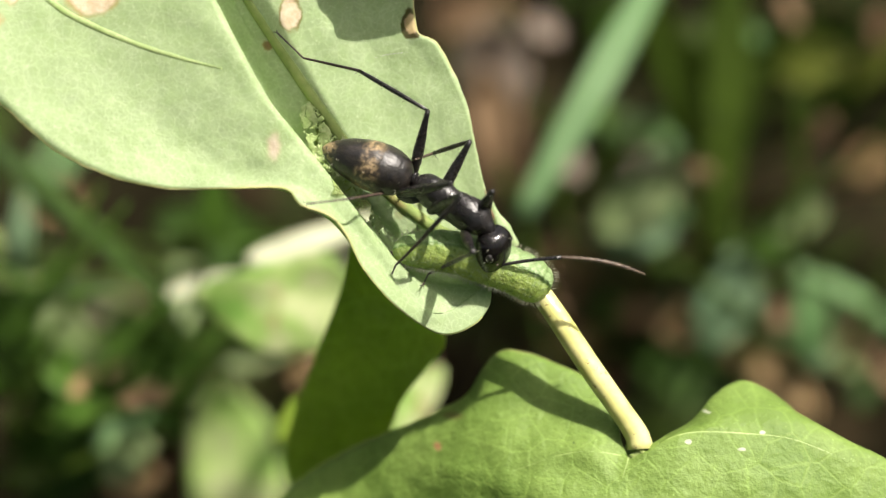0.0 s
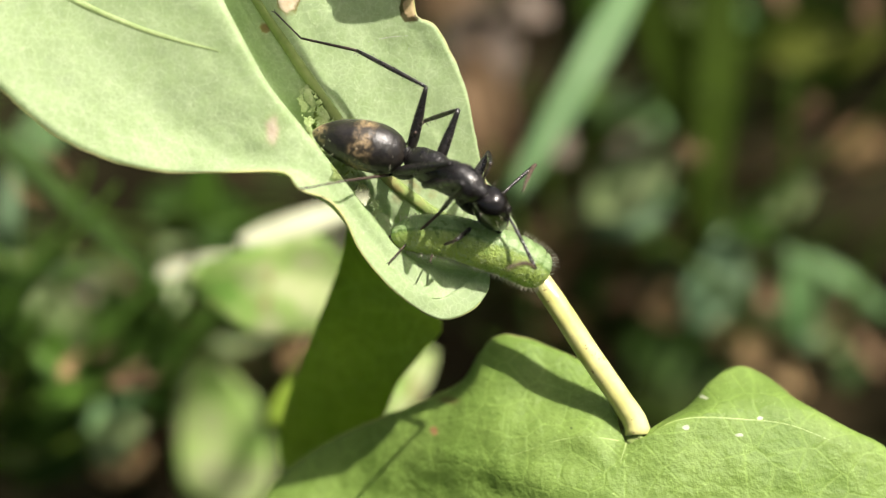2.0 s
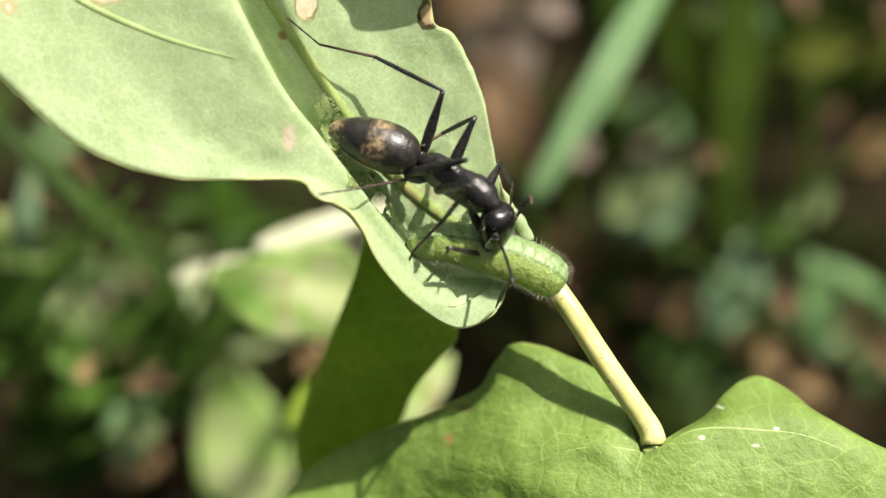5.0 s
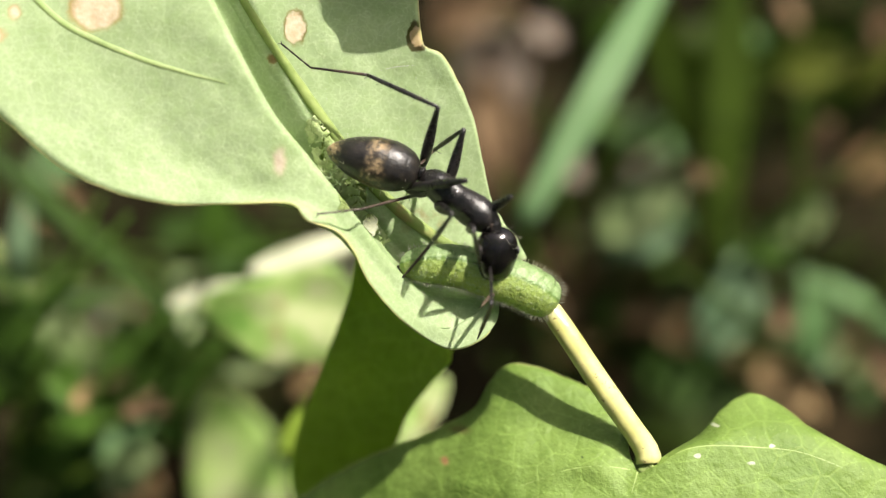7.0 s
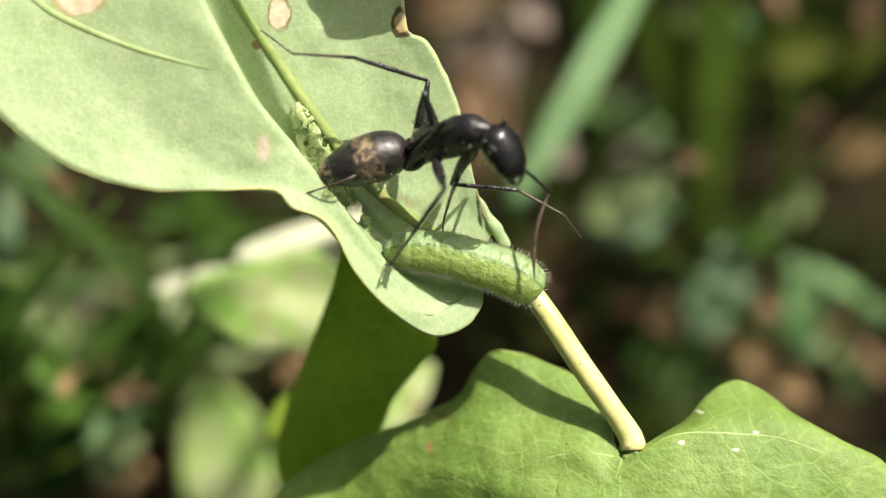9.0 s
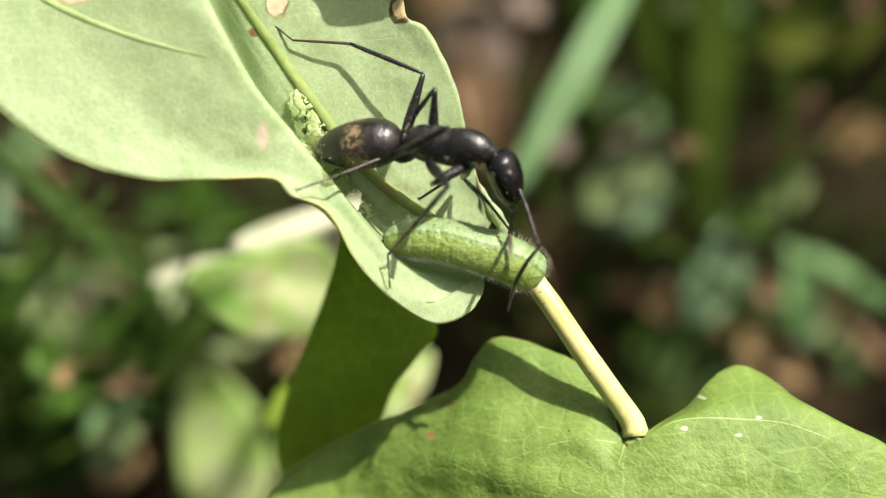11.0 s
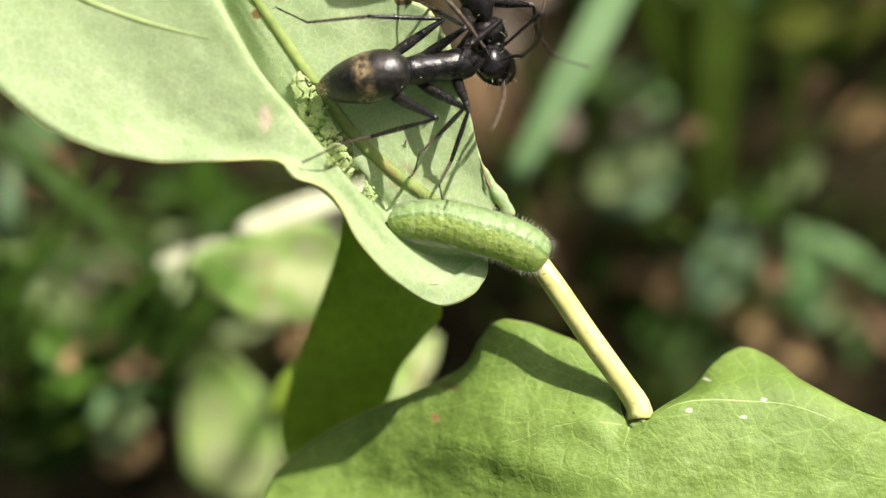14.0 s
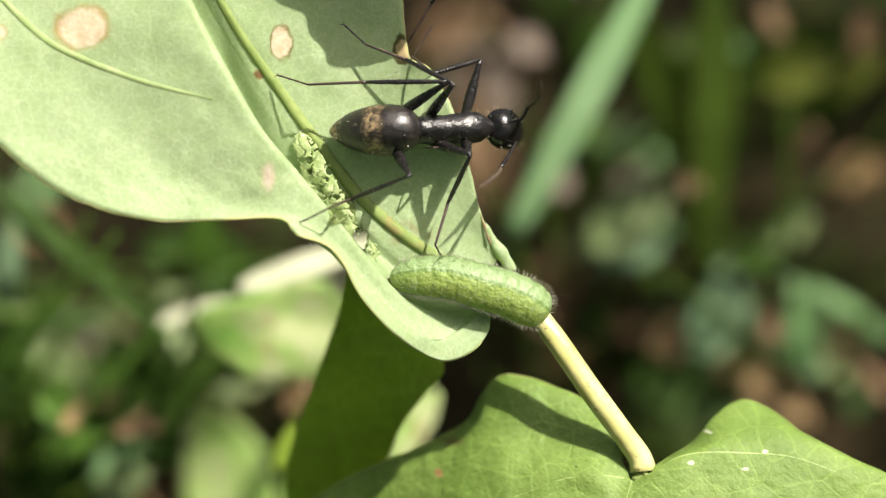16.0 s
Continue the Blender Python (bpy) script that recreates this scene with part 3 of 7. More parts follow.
fine_vein([(-21.5, 13.9), (-19.8, 12.1), (-18.4, 10.9), (-16.4, 9.93), (-14.3, 9.1), (-12.1, 8.45), (-10.45, 8.05)], [0.18, 0.19, 0.18, 0.15, 0.09], 0.04, 70, LEFT_HALF, GREEN_VEIN)
fine_vein([(-12.3, 15.2), (-15.0, 16.6), (-18.0, 18.5)], [0.16, 0.14, 0.1], 0.05, 40, LEFT_HALF, GREEN_VEIN)
for points in ([(-18.6, 11.0), (-17.8, 9.2), (-17.6, 7.2), (-18.3, 5.2)], [(-15.4, 9.5), (-14.2, 7.7), (-13.8, 5.4), (-14.2, 3.4)], [(-12.6, 8.6), (-11.4, 7.2), (-10.7, 5.2), (-10.9, 3.2)],
               [(-16.6, 10.0), (-15.9, 11.4), (-14.6, 12.6)], [(-13.4, 8.8), (-12.6, 10.2), (-11.6, 11.2)]):
    fine_vein(points, [0.05, 0.04, 0.03], 0.03, 30, LEFT_HALF)

fine_vein([(-3.1, 2.9), (-3.6, 4.6), (-3.9, 7.0), (-4.05, 9.5), (-4.5, 13.5)], [0.06, 0.05, 0.03])
fine_vein([(-1.2, 1.7), (-1.15, 3.6), (-1.0, 6.0), (-1.35, 8.6), (-1.9, 11.6)], [0.06, 0.05, 0.03])
fine_vein([(-5.6, 6.0), (-5.9, 7.6), (-6.2, 9.6), (-6.9, 13.5)], [0.055, 0.045, 0.03])
fine_vein([(0.6, 1.1), (1.0, 2.5), (1.2, 4.2), (1.1, 6.4)], [0.05, 0.04, 0.02])
for points in ([(-3.85, 6.2), (-3.0, 7.2), (-1.95, 7.6), (-1.1, 7.4)], [(-4.0, 9.0), (-3.2, 9.9), (-2.4, 10.3), (-1.6, 10.2)], [(-6.1, 8.6), (-5.3, 9.7), (-4.6, 10.1), (-4.1, 9.9)],
               [(-1.05, 5.0), (-0.2, 5.8), (0.5, 6.1), (1.1, 5.9)], [(-3.5, 4.4), (-2.6, 5.3), (-1.8, 5.6), (-1.05, 5.3)], [(-1.2, 8.0), (-0.5, 8.8), (0.2, 9.0)]):
    fine_vein(points, [0.03, 0.025, 0.02], 0.04, 16)
# a dry scratch on the skin, and the rolled, browned foot of the margin
bm = bmesh.new()
tube(bm, [over_leaf(u, v) + np.array((0, 0, 0.07)) for u, v in spline([(-3.55, 9.0), (-2.4, 9.25), (-1.1, 9.35)], 14)], [0.008, 0.022, 0.006], 5)
part("scratch", bm, BRISTLE, upper_leaf, "fine white scratch")
bm = bmesh.new()
tube(bm, spline([(2.55, 2.2, -0.4), (2.8, 1.6, -0.38), (3.15, 0.9, -0.35), (3.6, 0.2, -0.4), (4.0, -0.6, -0.5)], 26), [0.03, 0.14, 0.26, 0.32, 0.28], 10, 0.6)
part("rolled_margin", roughen(bm, 0.08, 2.0, 4), PALE, upper_leaf, "pale rolled foot of the leaf margin")
bm = bmesh.new()
tube(bm, spline([(2.45, 2.4, -0.3), (2.6, 1.9, -0.25), (2.78, 1.3, -0.2), (3.0, 0.7, -0.15)], 18), [0.02, 0.05, 0.06, 0.02], 6)
part("dry_streak", roughen(bm, 0.05, 3.0, 1), RUST_STREAK, upper_leaf, "brown dried streak")
bm = bmesh.new()
tube(bm, [over_leaf(u, v) + np.array((-0.05, 0.10, 0.16)) for u, v in spline([(-3.5, 3.1), (-2.6, 2.3), (-1.6, 1.5), (-0.5, 0.8)], 24)], [0.01, 0.05, 0.02, 0.05, 0.01], 5)
part("dry_streak", roughen(bm, 0.06, 3.0, 6), RUST_STREAK, upper_leaf, "brown dried streak along the midrib")


def margin(grid, column, a, b, radius, parent):
    """The thin thickened rim of a leaf between two rows."""
    bm = bmesh.new()
    tube(bm, [grid[i, column] for i in range(a, b)], [radius * 0.6, radius, radius, radius * 0.6], 6)
    return part("leaf_margin", bm, MARGIN, parent)


margin(UPPER, 0, 4, 156, 0.075, upper_leaf)
margin(UPPER, -1, 30, 150, 0.07, upper_leaf)
margin(LOWER, 0, 3, 130, 0.08, lower_leaf)
margin(LOWER, -1, 3, 130, 0.08, lower_leaf)
vein("midrib", LOWER, (0.0, 0.5), (0.97, 0.5), [0.14, 0.12, 0.06], lower_leaf, 0.02, 40, 0.0, LEAF_VEIN, 0.6)
vein("side_vein", LOWER, [(0.01, 0.25), (0.2, 0.27), (0.4, 0.25), (0.6, 0.22)], None, [0.09, 0.07, 0.03], lower_leaf, 0.06, 40, 0.0, LEAF_VEIN, 0.5)
vein("side_vein", LOWER, [(0.01, 0.75), (0.2, 0.735), (0.4, 0.745), (0.6, 0.76)], None, [0.10, 0.08, 0.03], lower_leaf, 0.06, 40, 0.0, LEAF_VEIN, 0.5)
for s, a, b in ((0.10, 0.27, 0.10), (0.22, 0.27, 0.08), (0.10, 0.73, 0.90), (0.22, 0.74, 0.93), (0.12, 0.70, 0.56), (0.26, 0.70, 0.58), (0.14, 0.30, 0.42)):
    vein("side_vein", LOWER, [(s, a), (s + 0.06, (a + b) / 2), (s + 0.09, b)], None, [0.05, 0.04, 0.02], lower_leaf, 0.08, 24, 0.0, LEAF_VEIN, 0.5)


rng = random.Random(7)
film_line = spline([(-6.75, 6.6, 0.2), (-5.95, 4.9, 0.45), (-5.05, 3.1, 0.55), (-4.05, 1.55, 0.5), (-2.95, 0.2, 0.4)], 90)
lace = bmesh.new()
rows = []
for i, c in enumerate(film_line):
    k = i / 89
    half = 0.42 + 0.34 * math.sin(math.pi * min(1, k * 1.3)) + 0.12 * noise.noise((k * 14, 3, 0))
    row = []
    for j in range(19):
        q = 2 * j / 18 - 1
        p = c + np.array((0.8, 0.62, 0)) * q * half
        lift = 0.14 * noise.noise((p[0] * 1.8, p[1] * 1.8, 1)) + 0.03 * noise.noise((p[0] * 7, p[1] * 7, 5)) + 0.1 * (1 - q * q)
        row.append(lace.verts.new(Vector((p[0], p[1], p[2] + lift)) * MM))
    rows.append(row)
for a, b in zip(rows, rows[1:]):
    for k in range(18):
        p = (a[k].co + b[k + 1].co) / 2 / MM
        window = (p.x + 3.72) ** 2 / 0.15 + (p.y - 1.15) ** 2 / 0.42 < 1
        torn = abs(noise.noise((p.x * 1.5, p.y * 1.5, 8))) < 0.045 or noise.noise((p.x * 2.2, p.y * 2.2, 2)) > 0.40
        if not window and not torn and (0 < k < 17 or noise.noise((p.x * 5, p.y * 5, 4)) > 0):
            lace.faces.new((a[k], a[k + 1], b[k + 1], b[k]))
for v in [v for v in lace.verts if not v.link_faces]:
    lace.verts.remove(v)
film = thick(part("chewed_film", lace, FRASS, upper_leaf, "torn pale film of chewed leaf"), 0.05)
crumbs = bmesh.new()
for k in range(70):
    p = film_line[rng.randrange(90)] + np.array((rng.gauss(0, 0.3), rng.gauss(0, 0.3), rng.uniform(0.05, 0.3)))
    size = rng.uniform(0.03, 0.1)
    way = np.array((rng.uniform(-1, 1), rng.uniform(-1, 1), rng.uniform(-0.6, 0.6)))
    way /= np.linalg.norm(way)
    tube(crumbs, [p - way * size, p - way * size * 0.2, p + way * size * 0.7, p + way * size], [size * 0.25, size * 0.7, size * 0.6, size * 0.2], 5, 0.5)
tagged(part("crumbs", crumbs, FRASS, upper_leaf, "pale crumbs of chewed leaf", False), kind="stuff")

stalk = spline([(10.45, -10.9, 0.1), (10.18, -9.96, 0.0), (7.99, -6.85, 0.1), (5.99, -3.85, 0.0), (4.56, -1.96, -0.5), (3.1, -0.8, -0.55), (1.8, -0.4, -0.5)], 40)
bm = bmesh.new()
tube(bm, stalk, [0.66, 0.57, 0.59, 0.58, 0.57, 0.53, 0.38, 0.2], 14)
part("leaf_stalk", bm, PETIOLE, plant, "pale yellow-green leaf stalk")
main = spline([(10.5, -10.7, -0.2), (10.2, -12.0, -2.0), (9.0, -20.0, -9.0), (6.0, -60.0, -40.0), (2.0, -98.0, -55.0)], 40)
bm = bmesh.new()
tube(bm, main, [0.7, 0.8, 0.9, 1.1], 12)
part("stem", bm, VEIN, plant)
for pts, r in (([(10.75, -10.75, 0.25), (10.35, -11.05, 0.3), (9.9, -11.3, 0.35)], (0.16, 0.24, 0.16)), ([(10.45, -10.6, 0.2), (10.55, -10.95, 0.42), (10.8, -11.1, 0.4)], (0.1, 0.2, 0.12))):
    bm = bmesh.new()
    tube(bm, spline(pts, 10), r, 9)
    part("leaf_base", roughen(bm, 0.1, 4.0, 2), MIDRIB, plant)

# ---- caterpillar ----
def caterpillar():
    base = thing("caterpillar", stand(1.6, -1.2, 1.65), "plump bright green hairy caterpillar lying along the leaf stalk", "caterpillar")
    axis = spline([(-3.75, 0.38, -0.1), (-3.3, 0.40, 0.0), (-2.1, 0.45, 0.05), (-0.6, 0.30, 0.1), (0.7, -0.09, 0.1), (1.9, -0.45, 0.0), (2.8, -0.85, -0.1), (3.5, -1.25, -0.2), (4.1, -1.62, -0.3)], 120)
    d = np.gradient(axis, axis=0)
    rings, hairs = [], bmesh.new()
    rng = random.Random(4)
    for i, (c, t) in enumerate(zip(axis, d)):
        k = i / 119
        t = t / np.linalg.norm(t)
        side = np.cross((0, 0, 1), t)
        side /= np.linalg.norm(side)
        top = np.cross(t, side)
        end = min(1, (1 - abs(2 * k - 1) ** (5.0 if k < 0.5 else 9.0))) ** 0.5
        seg = abs(math.sin(k * math.pi * 12))
        r = (1.0 + 0.18 * min(1, k * 1.5)) * max(end, 0.12)
        ring = []
        for a in np.linspace(0, 2 * math.pi, 36, endpoint=False):
            back = max(0.0, math.cos(a - 0.55))
            fold = 1 - (0.03 + 0.025 * back) * (1 - seg ** 0.5)
            ridge = 1 + 0.03 * math.exp(-((a - 1.25) / 0.2) ** 2) - 0.03 * math.exp(-((a - 1.0) / 0.12) ** 2) + 0.05 * math.exp(-((a - 2.6) / 0.25) ** 2)
            q = r * ridge * fold * (1 + 0.03 * noise.noise((k * 60, a * 4, 0)) + 0.015 * noise.noise((k * 160, a * 11, 4)))
            ring.append(c + q * (math.cos(a) * side + 0.92 * math.sin(a) * top))
        rings.append(ring)
        for _ in range(9 if k > 0.05 else 4):
            a = rng.choice([rng.uniform(-0.5, 0.5), rng.uniform(2.6, 3.6), rng.uniform(2.6, 3.4), rng.uniform(0.2, 3.0)])
            out = math.cos(a) * side + math.sin(a) * top + t * rng.uniform(-0.35, 0.35) + (t * 1.2 if k > 0.93 else 0) - (t * 0.9 if k < 0.05 else 0)
            out /= np.linalg.norm(out)
            foot = c + r * 0.96 * (math.cos(a) * side + 0.92 * math.sin(a) * top)
            edge = abs(math.cos(a)) > 0.8
            n = rng.uniform(0.10, 0.22) * (1.6 if edge else 0.8) * (1.1 if k > 0.80 else 1)
            tube(hairs, [foot, foot + out * n * 0.6, foot + out * n + top * 0.04], [0.010, 0.007, 0.002], 3)
    bm = bmesh.new()
    vs = sheet(bm, rings, True)
    bm.faces.new(vs[0][::-1])
    bm.faces.new(vs[-1])
    bm.verts.index_update()
    girth = bm.loops.layers.uv.new("girth")
    for f in bm.faces:
        for loop in f.loops:
            row, turn = divmod(loop.vert.index, 36)
            loop[girth].uv = (row / 119, (turn if turn < 18 else 36 - turn) / 36)
    part("body", bm, CATERPILLAR, base)
    tagged(part("bristles", hairs, BRISTLE, base, "short pale bristles"), kind="stuff")
    bm = bmesh.new()
    hull(bm, [(-0.35, 0.1, -0.1, 0.1), (-0.2, 0.3, -0.25, 0.25), (0.1, 0.36, -0.3, 0.3), (0.4, 0.3, -0.28, 0.28), (0.55, 0.1, -0.1, 0.1)], 12)
    head = part("head", bm, BROWN_LEG, base, "small dark head tucked under the front end")
    head.matrix_basis = pose(-3.75 * MM, 0.05 * MM, -0.35 * MM)
    return base


caterpillar()

# ---- ants ----
LENGTHS = {"hind": (3.9, 4.1, 2.95, 2.1), "middle": (3.55, 3.25, 2.3, 1.55), "front": (3.2, 3.3, 2.6, 1.7)}
HIPS = {"hind": (-0.3, 0.7, -0.8), "middle": (1.4, 0.45, -0.82), "front": (3.45, 0.42, -0.78)}
MESOSOMA, SCAPE, WHIP = 4.72, 3.2, 4.3
SIDES = {"left": 1, "right": -1}


def rod(length, radii, sides=9, sag=0.0, count=14, ripple=0.0, bends=0):
    pts = [(k * length, 0, sag * math.sin(math.pi * k)) for k in np.linspace(0, 1, count)]
    r = np.interp(np.linspace(0, 1, count), np.linspace(0, 1, len(radii)), radii)
    if bends:
        r = r * (1 - ripple * np.abs(np.cos(np.linspace(0, bends * math.pi, count))) ** 6)
    bm = bmesh.new()
    tube(bm, pts, list(r), sides)
    return bm


def build_ant(label):
    """An ant in jointed parts; its origin is the waist, x forwards and z to its back."""
    base = thing("ant", VIEW.copy(), label, "ant", "ants on the leaf")
    parts = {}
    bm = bmesh.new()
    hull(bm, [(0.10, 0.30, -0.4, 0.12), (0.36, 0.55, -0.75, 0.58), (0.94, 0.70, -0.95, 0.86), (1.77, 0.73, -1.0, 0.92), (2.25, 0.70, -1.0, 0.86),
              (2.7, 0.75, -1.0, 0.95), (3.43, 0.82, -0.92, 0.97), (4.06, 0.72, -0.72, 0.78), (4.47, 0.44, -0.48, 0.42), (4.80, 0.22, -0.25, 0.14)], 20)
    shell = [tuple(np.array(v.co) / MM) for v in bm.verts]
    mesosoma = part("mesosoma", roughen(roughen(bm, 0.05, 2.2, 5), 0.03, 6.0, 9), BLACK, base)
    part("setae", setae(random.Random(12), [shell[k:k + 20] for k in range(0, len(shell) - 19, 20)], 34, 0.12, 0.3), BRISTLE, mesosoma)
    bm = bmesh.new()
    hull(bm, [(-0.3, 0.16, -0.35, -0.05), (-0.15, 0.32, -0.45, 0.3), (0.0, 0.34, -0.48, 0.5), (0.15, 0.28, -0.45, 0.35), (0.35, 0.2, -0.35, 0.05)], 14)
    part("waist", bm, BLACK, base)
    # gaster with its overlapping plates
    bm = bmesh.new()
    steps = [(-0.06, 0.1), (0.0, 0.34), (0.16, 0.68), (0.45, 0.98), (0.9, 1.2), (1.5, 1.31), (2.1, 1.31), (2.7, 1.22), (3.3, 1.06), (3.85, 0.82), (4.3, 0.55), (4.58, 0.32), (4.75, 0.08)]
    s = spline(steps, 60)
    rings = []
    for x, r in s:
        q = r * (1 + 0.022 * min(((x - 0.5) / 1.15) % 1.0, 0.5) - 0.006)
        rings.append([(x, q * 0.97 * math.cos(a), q * 0.98 * math.sin(a) * (1.0 if math.sin(a) > 0 else 0.94)) for a in np.linspace(0, 2 * math.pi, 26, endpoint=False)])
    v = sheet(bm, rings, True)
    bm.faces.new(v[0][::-1])
    bm.faces.new(v[-1])
    parts["gaster"] = part("gaster", bm, GASTER, base, "black gaster with golden-brown down")
    part("setae", setae(random.Random(6), rings[6:], 60, 0.15, 0.3), BRISTLE, parts["gaster"])
    # head
    bm = bmesh.new()
    hull(bm, [(-0.05, 0.2, -0.2, 0.15), (0.06, 0.56, -0.48, 0.52), (0.4, 0.91, -0.74, 0.8), (0.95, 1.03, -0.8, 0.87), (1.5, 1.0, -0.78, 0.83),
              (2.05, 0.86, -0.68, 0.67), (2.45, 0.7, -0.52, 0.46), (2.66, 0.46, -0.36, 0.22)], 20)
    shell = [tuple(np.array(v.co) / MM) for v in bm.verts]
    rings = [shell[k:k + 20] for k in range(0, len(shell) - 19, 20)]
    head = parts["head"] = part("head", roughen(bm, 0.03, 2.5, 8), HEAD_SHELL, base)
    part("setae", setae(random.Random(3), rings, 26, 0.25, 0.45), BRISTLE, head)
    for side, sg in SIDES.items():
        bm = bmesh.new()
        pts = spline([(2.3, 0.42 * sg, -0.1), (2.65, 0.4 * sg, -0.16), (2.9, 0.2 * sg, -0.2), (3.0, 0.02 * sg, -0.2)], 10)
        tube(bm, pts, [0.2, 0.17, 0.12, 0.03], 8)
        part("mandible", bm, BLACK, head)
        bm = bmesh.new()
        bmesh.ops.create_uvsphere(bm, u_segments=12, v_segments=8, radius=0.2 * MM)
        bmesh.ops.scale(bm, vec=(1.2, 0.6, 1.0), verts=bm.verts)
        bmesh.ops.translate(bm, vec=Vector((1.0, 0.93 * sg, 0.36)) * MM, verts=bm.verts)
        part("eye", bm, BLACK, head)
        parts["scape_" + side] = part("antenna_scape", rod(SCAPE, [0.07, 0.085, 0.09, 0.11], 8, 0.08), BLACK, base)
        parts["whip_" + side] = part("antenna_whip", rod(WHIP, [0.08, 0.105, 0.12, 0.12, 0.095, 0.035], 8, 0.32, 48, 0.22, 11), FLAGELLUM, base, "grey-brown beaded antenna whip")
        for leg, (f, t, b, c) in LENGTHS.items():
            hx, hy, hz = HIPS[leg]
            bm = bmesh.new()
            cx = {"hind": 0.65, "middle": 1.65, "front": 3.6}[leg]
            tube(bm, spline([(cx, 0.3 * sg, -0.45), ((cx + hx) / 2, (hy + 0.3) / 2 * sg, -0.8), (hx, hy * sg, hz)], 10), [0.34, 0.36, 0.27, 0.15], 10)
            part("coxa", bm, BLACK, base)
            k = side + "_" + leg
            parts[k + "_femur"] = part("femur", rod(f, [0.12, 0.26, 0.28, 0.24, 0.17, 0.12], 10), BLACK, base)
            parts[k + "_tibia"] = part("tibia", rod(t, [0.085, 0.115, 0.13, 0.12, 0.095], 9), BLACK, base)
            spur = bmesh.new()
            tube(spur, [(t - 0.1, 0, -0.05), (t + 0.12, 0, -0.3), (t + 0.3, 0, -0.62)], [0.03, 0.02, 0.006], 4)
            for q in range(22):
                a, x = q * 2.4, t * (0.12 + 0.86 * q / 22)
                out = np.array((0.35, math.cos(a), math.sin(a)))
                foot = np.array((x, 0.12 * math.cos(a), 0.12 * math.sin(a)))
                tube(spur, [foot, foot + out * 0.16], [0.014, 0.003], 3)
            part("spur", spur, BROWN_LEG, parts[k + "_tibia"])
            parts[k + "_basitarsus"] = part("basitarsus", rod(b, [0.085, 0.075, 0.06], 7), BROWN_LEG, base)
            bm = rod(c, [0.055, 0.05, 0.05, 0.055], 7, 0.0, 20, 0.3, 4)
            for q in (1, -1):
                tube(bm, [(c - 0.02, 0, 0), (c + 0.13, 0.08 * q, 0.0), (c + 0.2, 0.13 * q, -0.09)], [0.03, 0.022, 0.006], 4)
            parts[k + "_tarsus"] = part("tarsus", bm, BROWN_LEG, base)
    return base, parts


ant, ant_parts = build_ant("slender black ant with a brown-dusted gaster, standing on the leaf")
visitor, visitor_parts = build_ant("second black ant that climbs over the leaf's edge")

# ---- the shaded leaf behind, and one overhead ----
DARK_BACK = loft([
    [(-4.3, -0.2, -4.7), (-1.6, -2.7, -4.9), (0.5, -5.5, -5.3), (-0.6, -7.3, -6.4), (-1.9, -9.1, -7.8), (-2.8, -11.4, -9.6), (-4.4, -14.5, -12.2), (-6.7, -19.0, -15.3)],
    [(-4.4, -0.2, -4.8), (-3.5, -3.3, -5.9), (-3.3, -6.0, -6.8), (-4.0, -9.0, -9.0), (-5.2, -11.8, -11.0), (-6.1, -14.8, -12.9), (-6.7, -19.0, -15.3)],
    [(-4.6, -0.3, -4.9), (-5.1, -2.4, -6.6), (-6.0, -4.7, -8.0), (-7.1, -7.3, -9.6), (-8.4, -10.6, -11.8), (-8.9, -14.1, -13.8), (-6.7, -19.0, -15.3)],
], 50, 31)
back_plant = thing("weed", stand(0, 0, 0), "deep green shaded leaf on a thin stalk", "plant")
leaf_sheet("leaf", wavy(DARK_BACK, 0.25, 0.4, 2), SHADE_GREEN, "", 0.2, back_plant)
bm = bmesh.new()
tube(bm, spline([(-6.7, -19.0, -15.3), (-7.0, -30.0, -22.0), (-10.0, -70.0, -50.0), (-12.0, -97.0, -66.0)], 24), [0.45, 0.6, 0.8], 8)
part("stalk", bm, VEIN, back_plant)

# a leaf and a narrow blade, unseen overhead, placed to throw shade on the folded leaf
SUNWARD = np.array((0.42, 0.68, 0.60)) * 28
OVER = loft([[tuple(np.array((u, v, 0.0)) + SUNWARD * 0.43) for u, v in rail] for rail in (
    [(-8.7, 24.4), (-8.6, 17.0), (-8.0, 14.2), (-7.85, 12.95), (-6.5, 12.6), (-6.05, 11.6), (-5.35, 10.75), (-5.2, 10.05), (-4.55, 9.85), (-3.7, 10.1)],
    [(-8.7, 24.4), (-5.1, 18.9), (-4.4, 14.9), (-4.1, 12.7), (-3.9, 11.6), (-3.8, 10.8), (-3.7, 10.3), (-3.5, 10.05)],
    [(-8.7, 24.4), (-1.6, 20.4), (-0.1, 15.4), (-0.5, 12.0), (-1.1, 11.1), (-1.8, 10.35), (-2.7, 10.15), (-3.3, 10.05)],
)], 60, 25)
over_plant = thing("overhanging_leaf", stand(0, 0, 0), "green weed leaf that hangs above and shades the folded leaf", "leaf")
leaf_sheet("leaf", wavy(OVER, 0.12, 1.1, 6), SHADE_GREEN, "", 0.2, over_plant)
bm = bmesh.new()
tip = np.array((-8.7, 24.4, 0.0)) + SUNWARD * 0.43
tube(bm, spline([tip, (-20.0, 62.0, 8.0), (-60.0, 60.0, 6.0), (-85.0, 0.0, -10.0), (-90.0, -100.0, -36.0)], 40), [0.4, 0.5, 0.8], 8)
part("stalk", bm, VEIN, over_plant)
SWAY_FROM, SWAY_TO = np.array((-10.55, 12.6, 0.0)) + SUNWARD, np.array((-6.1, 5.6, 0.0)) + SUNWARD


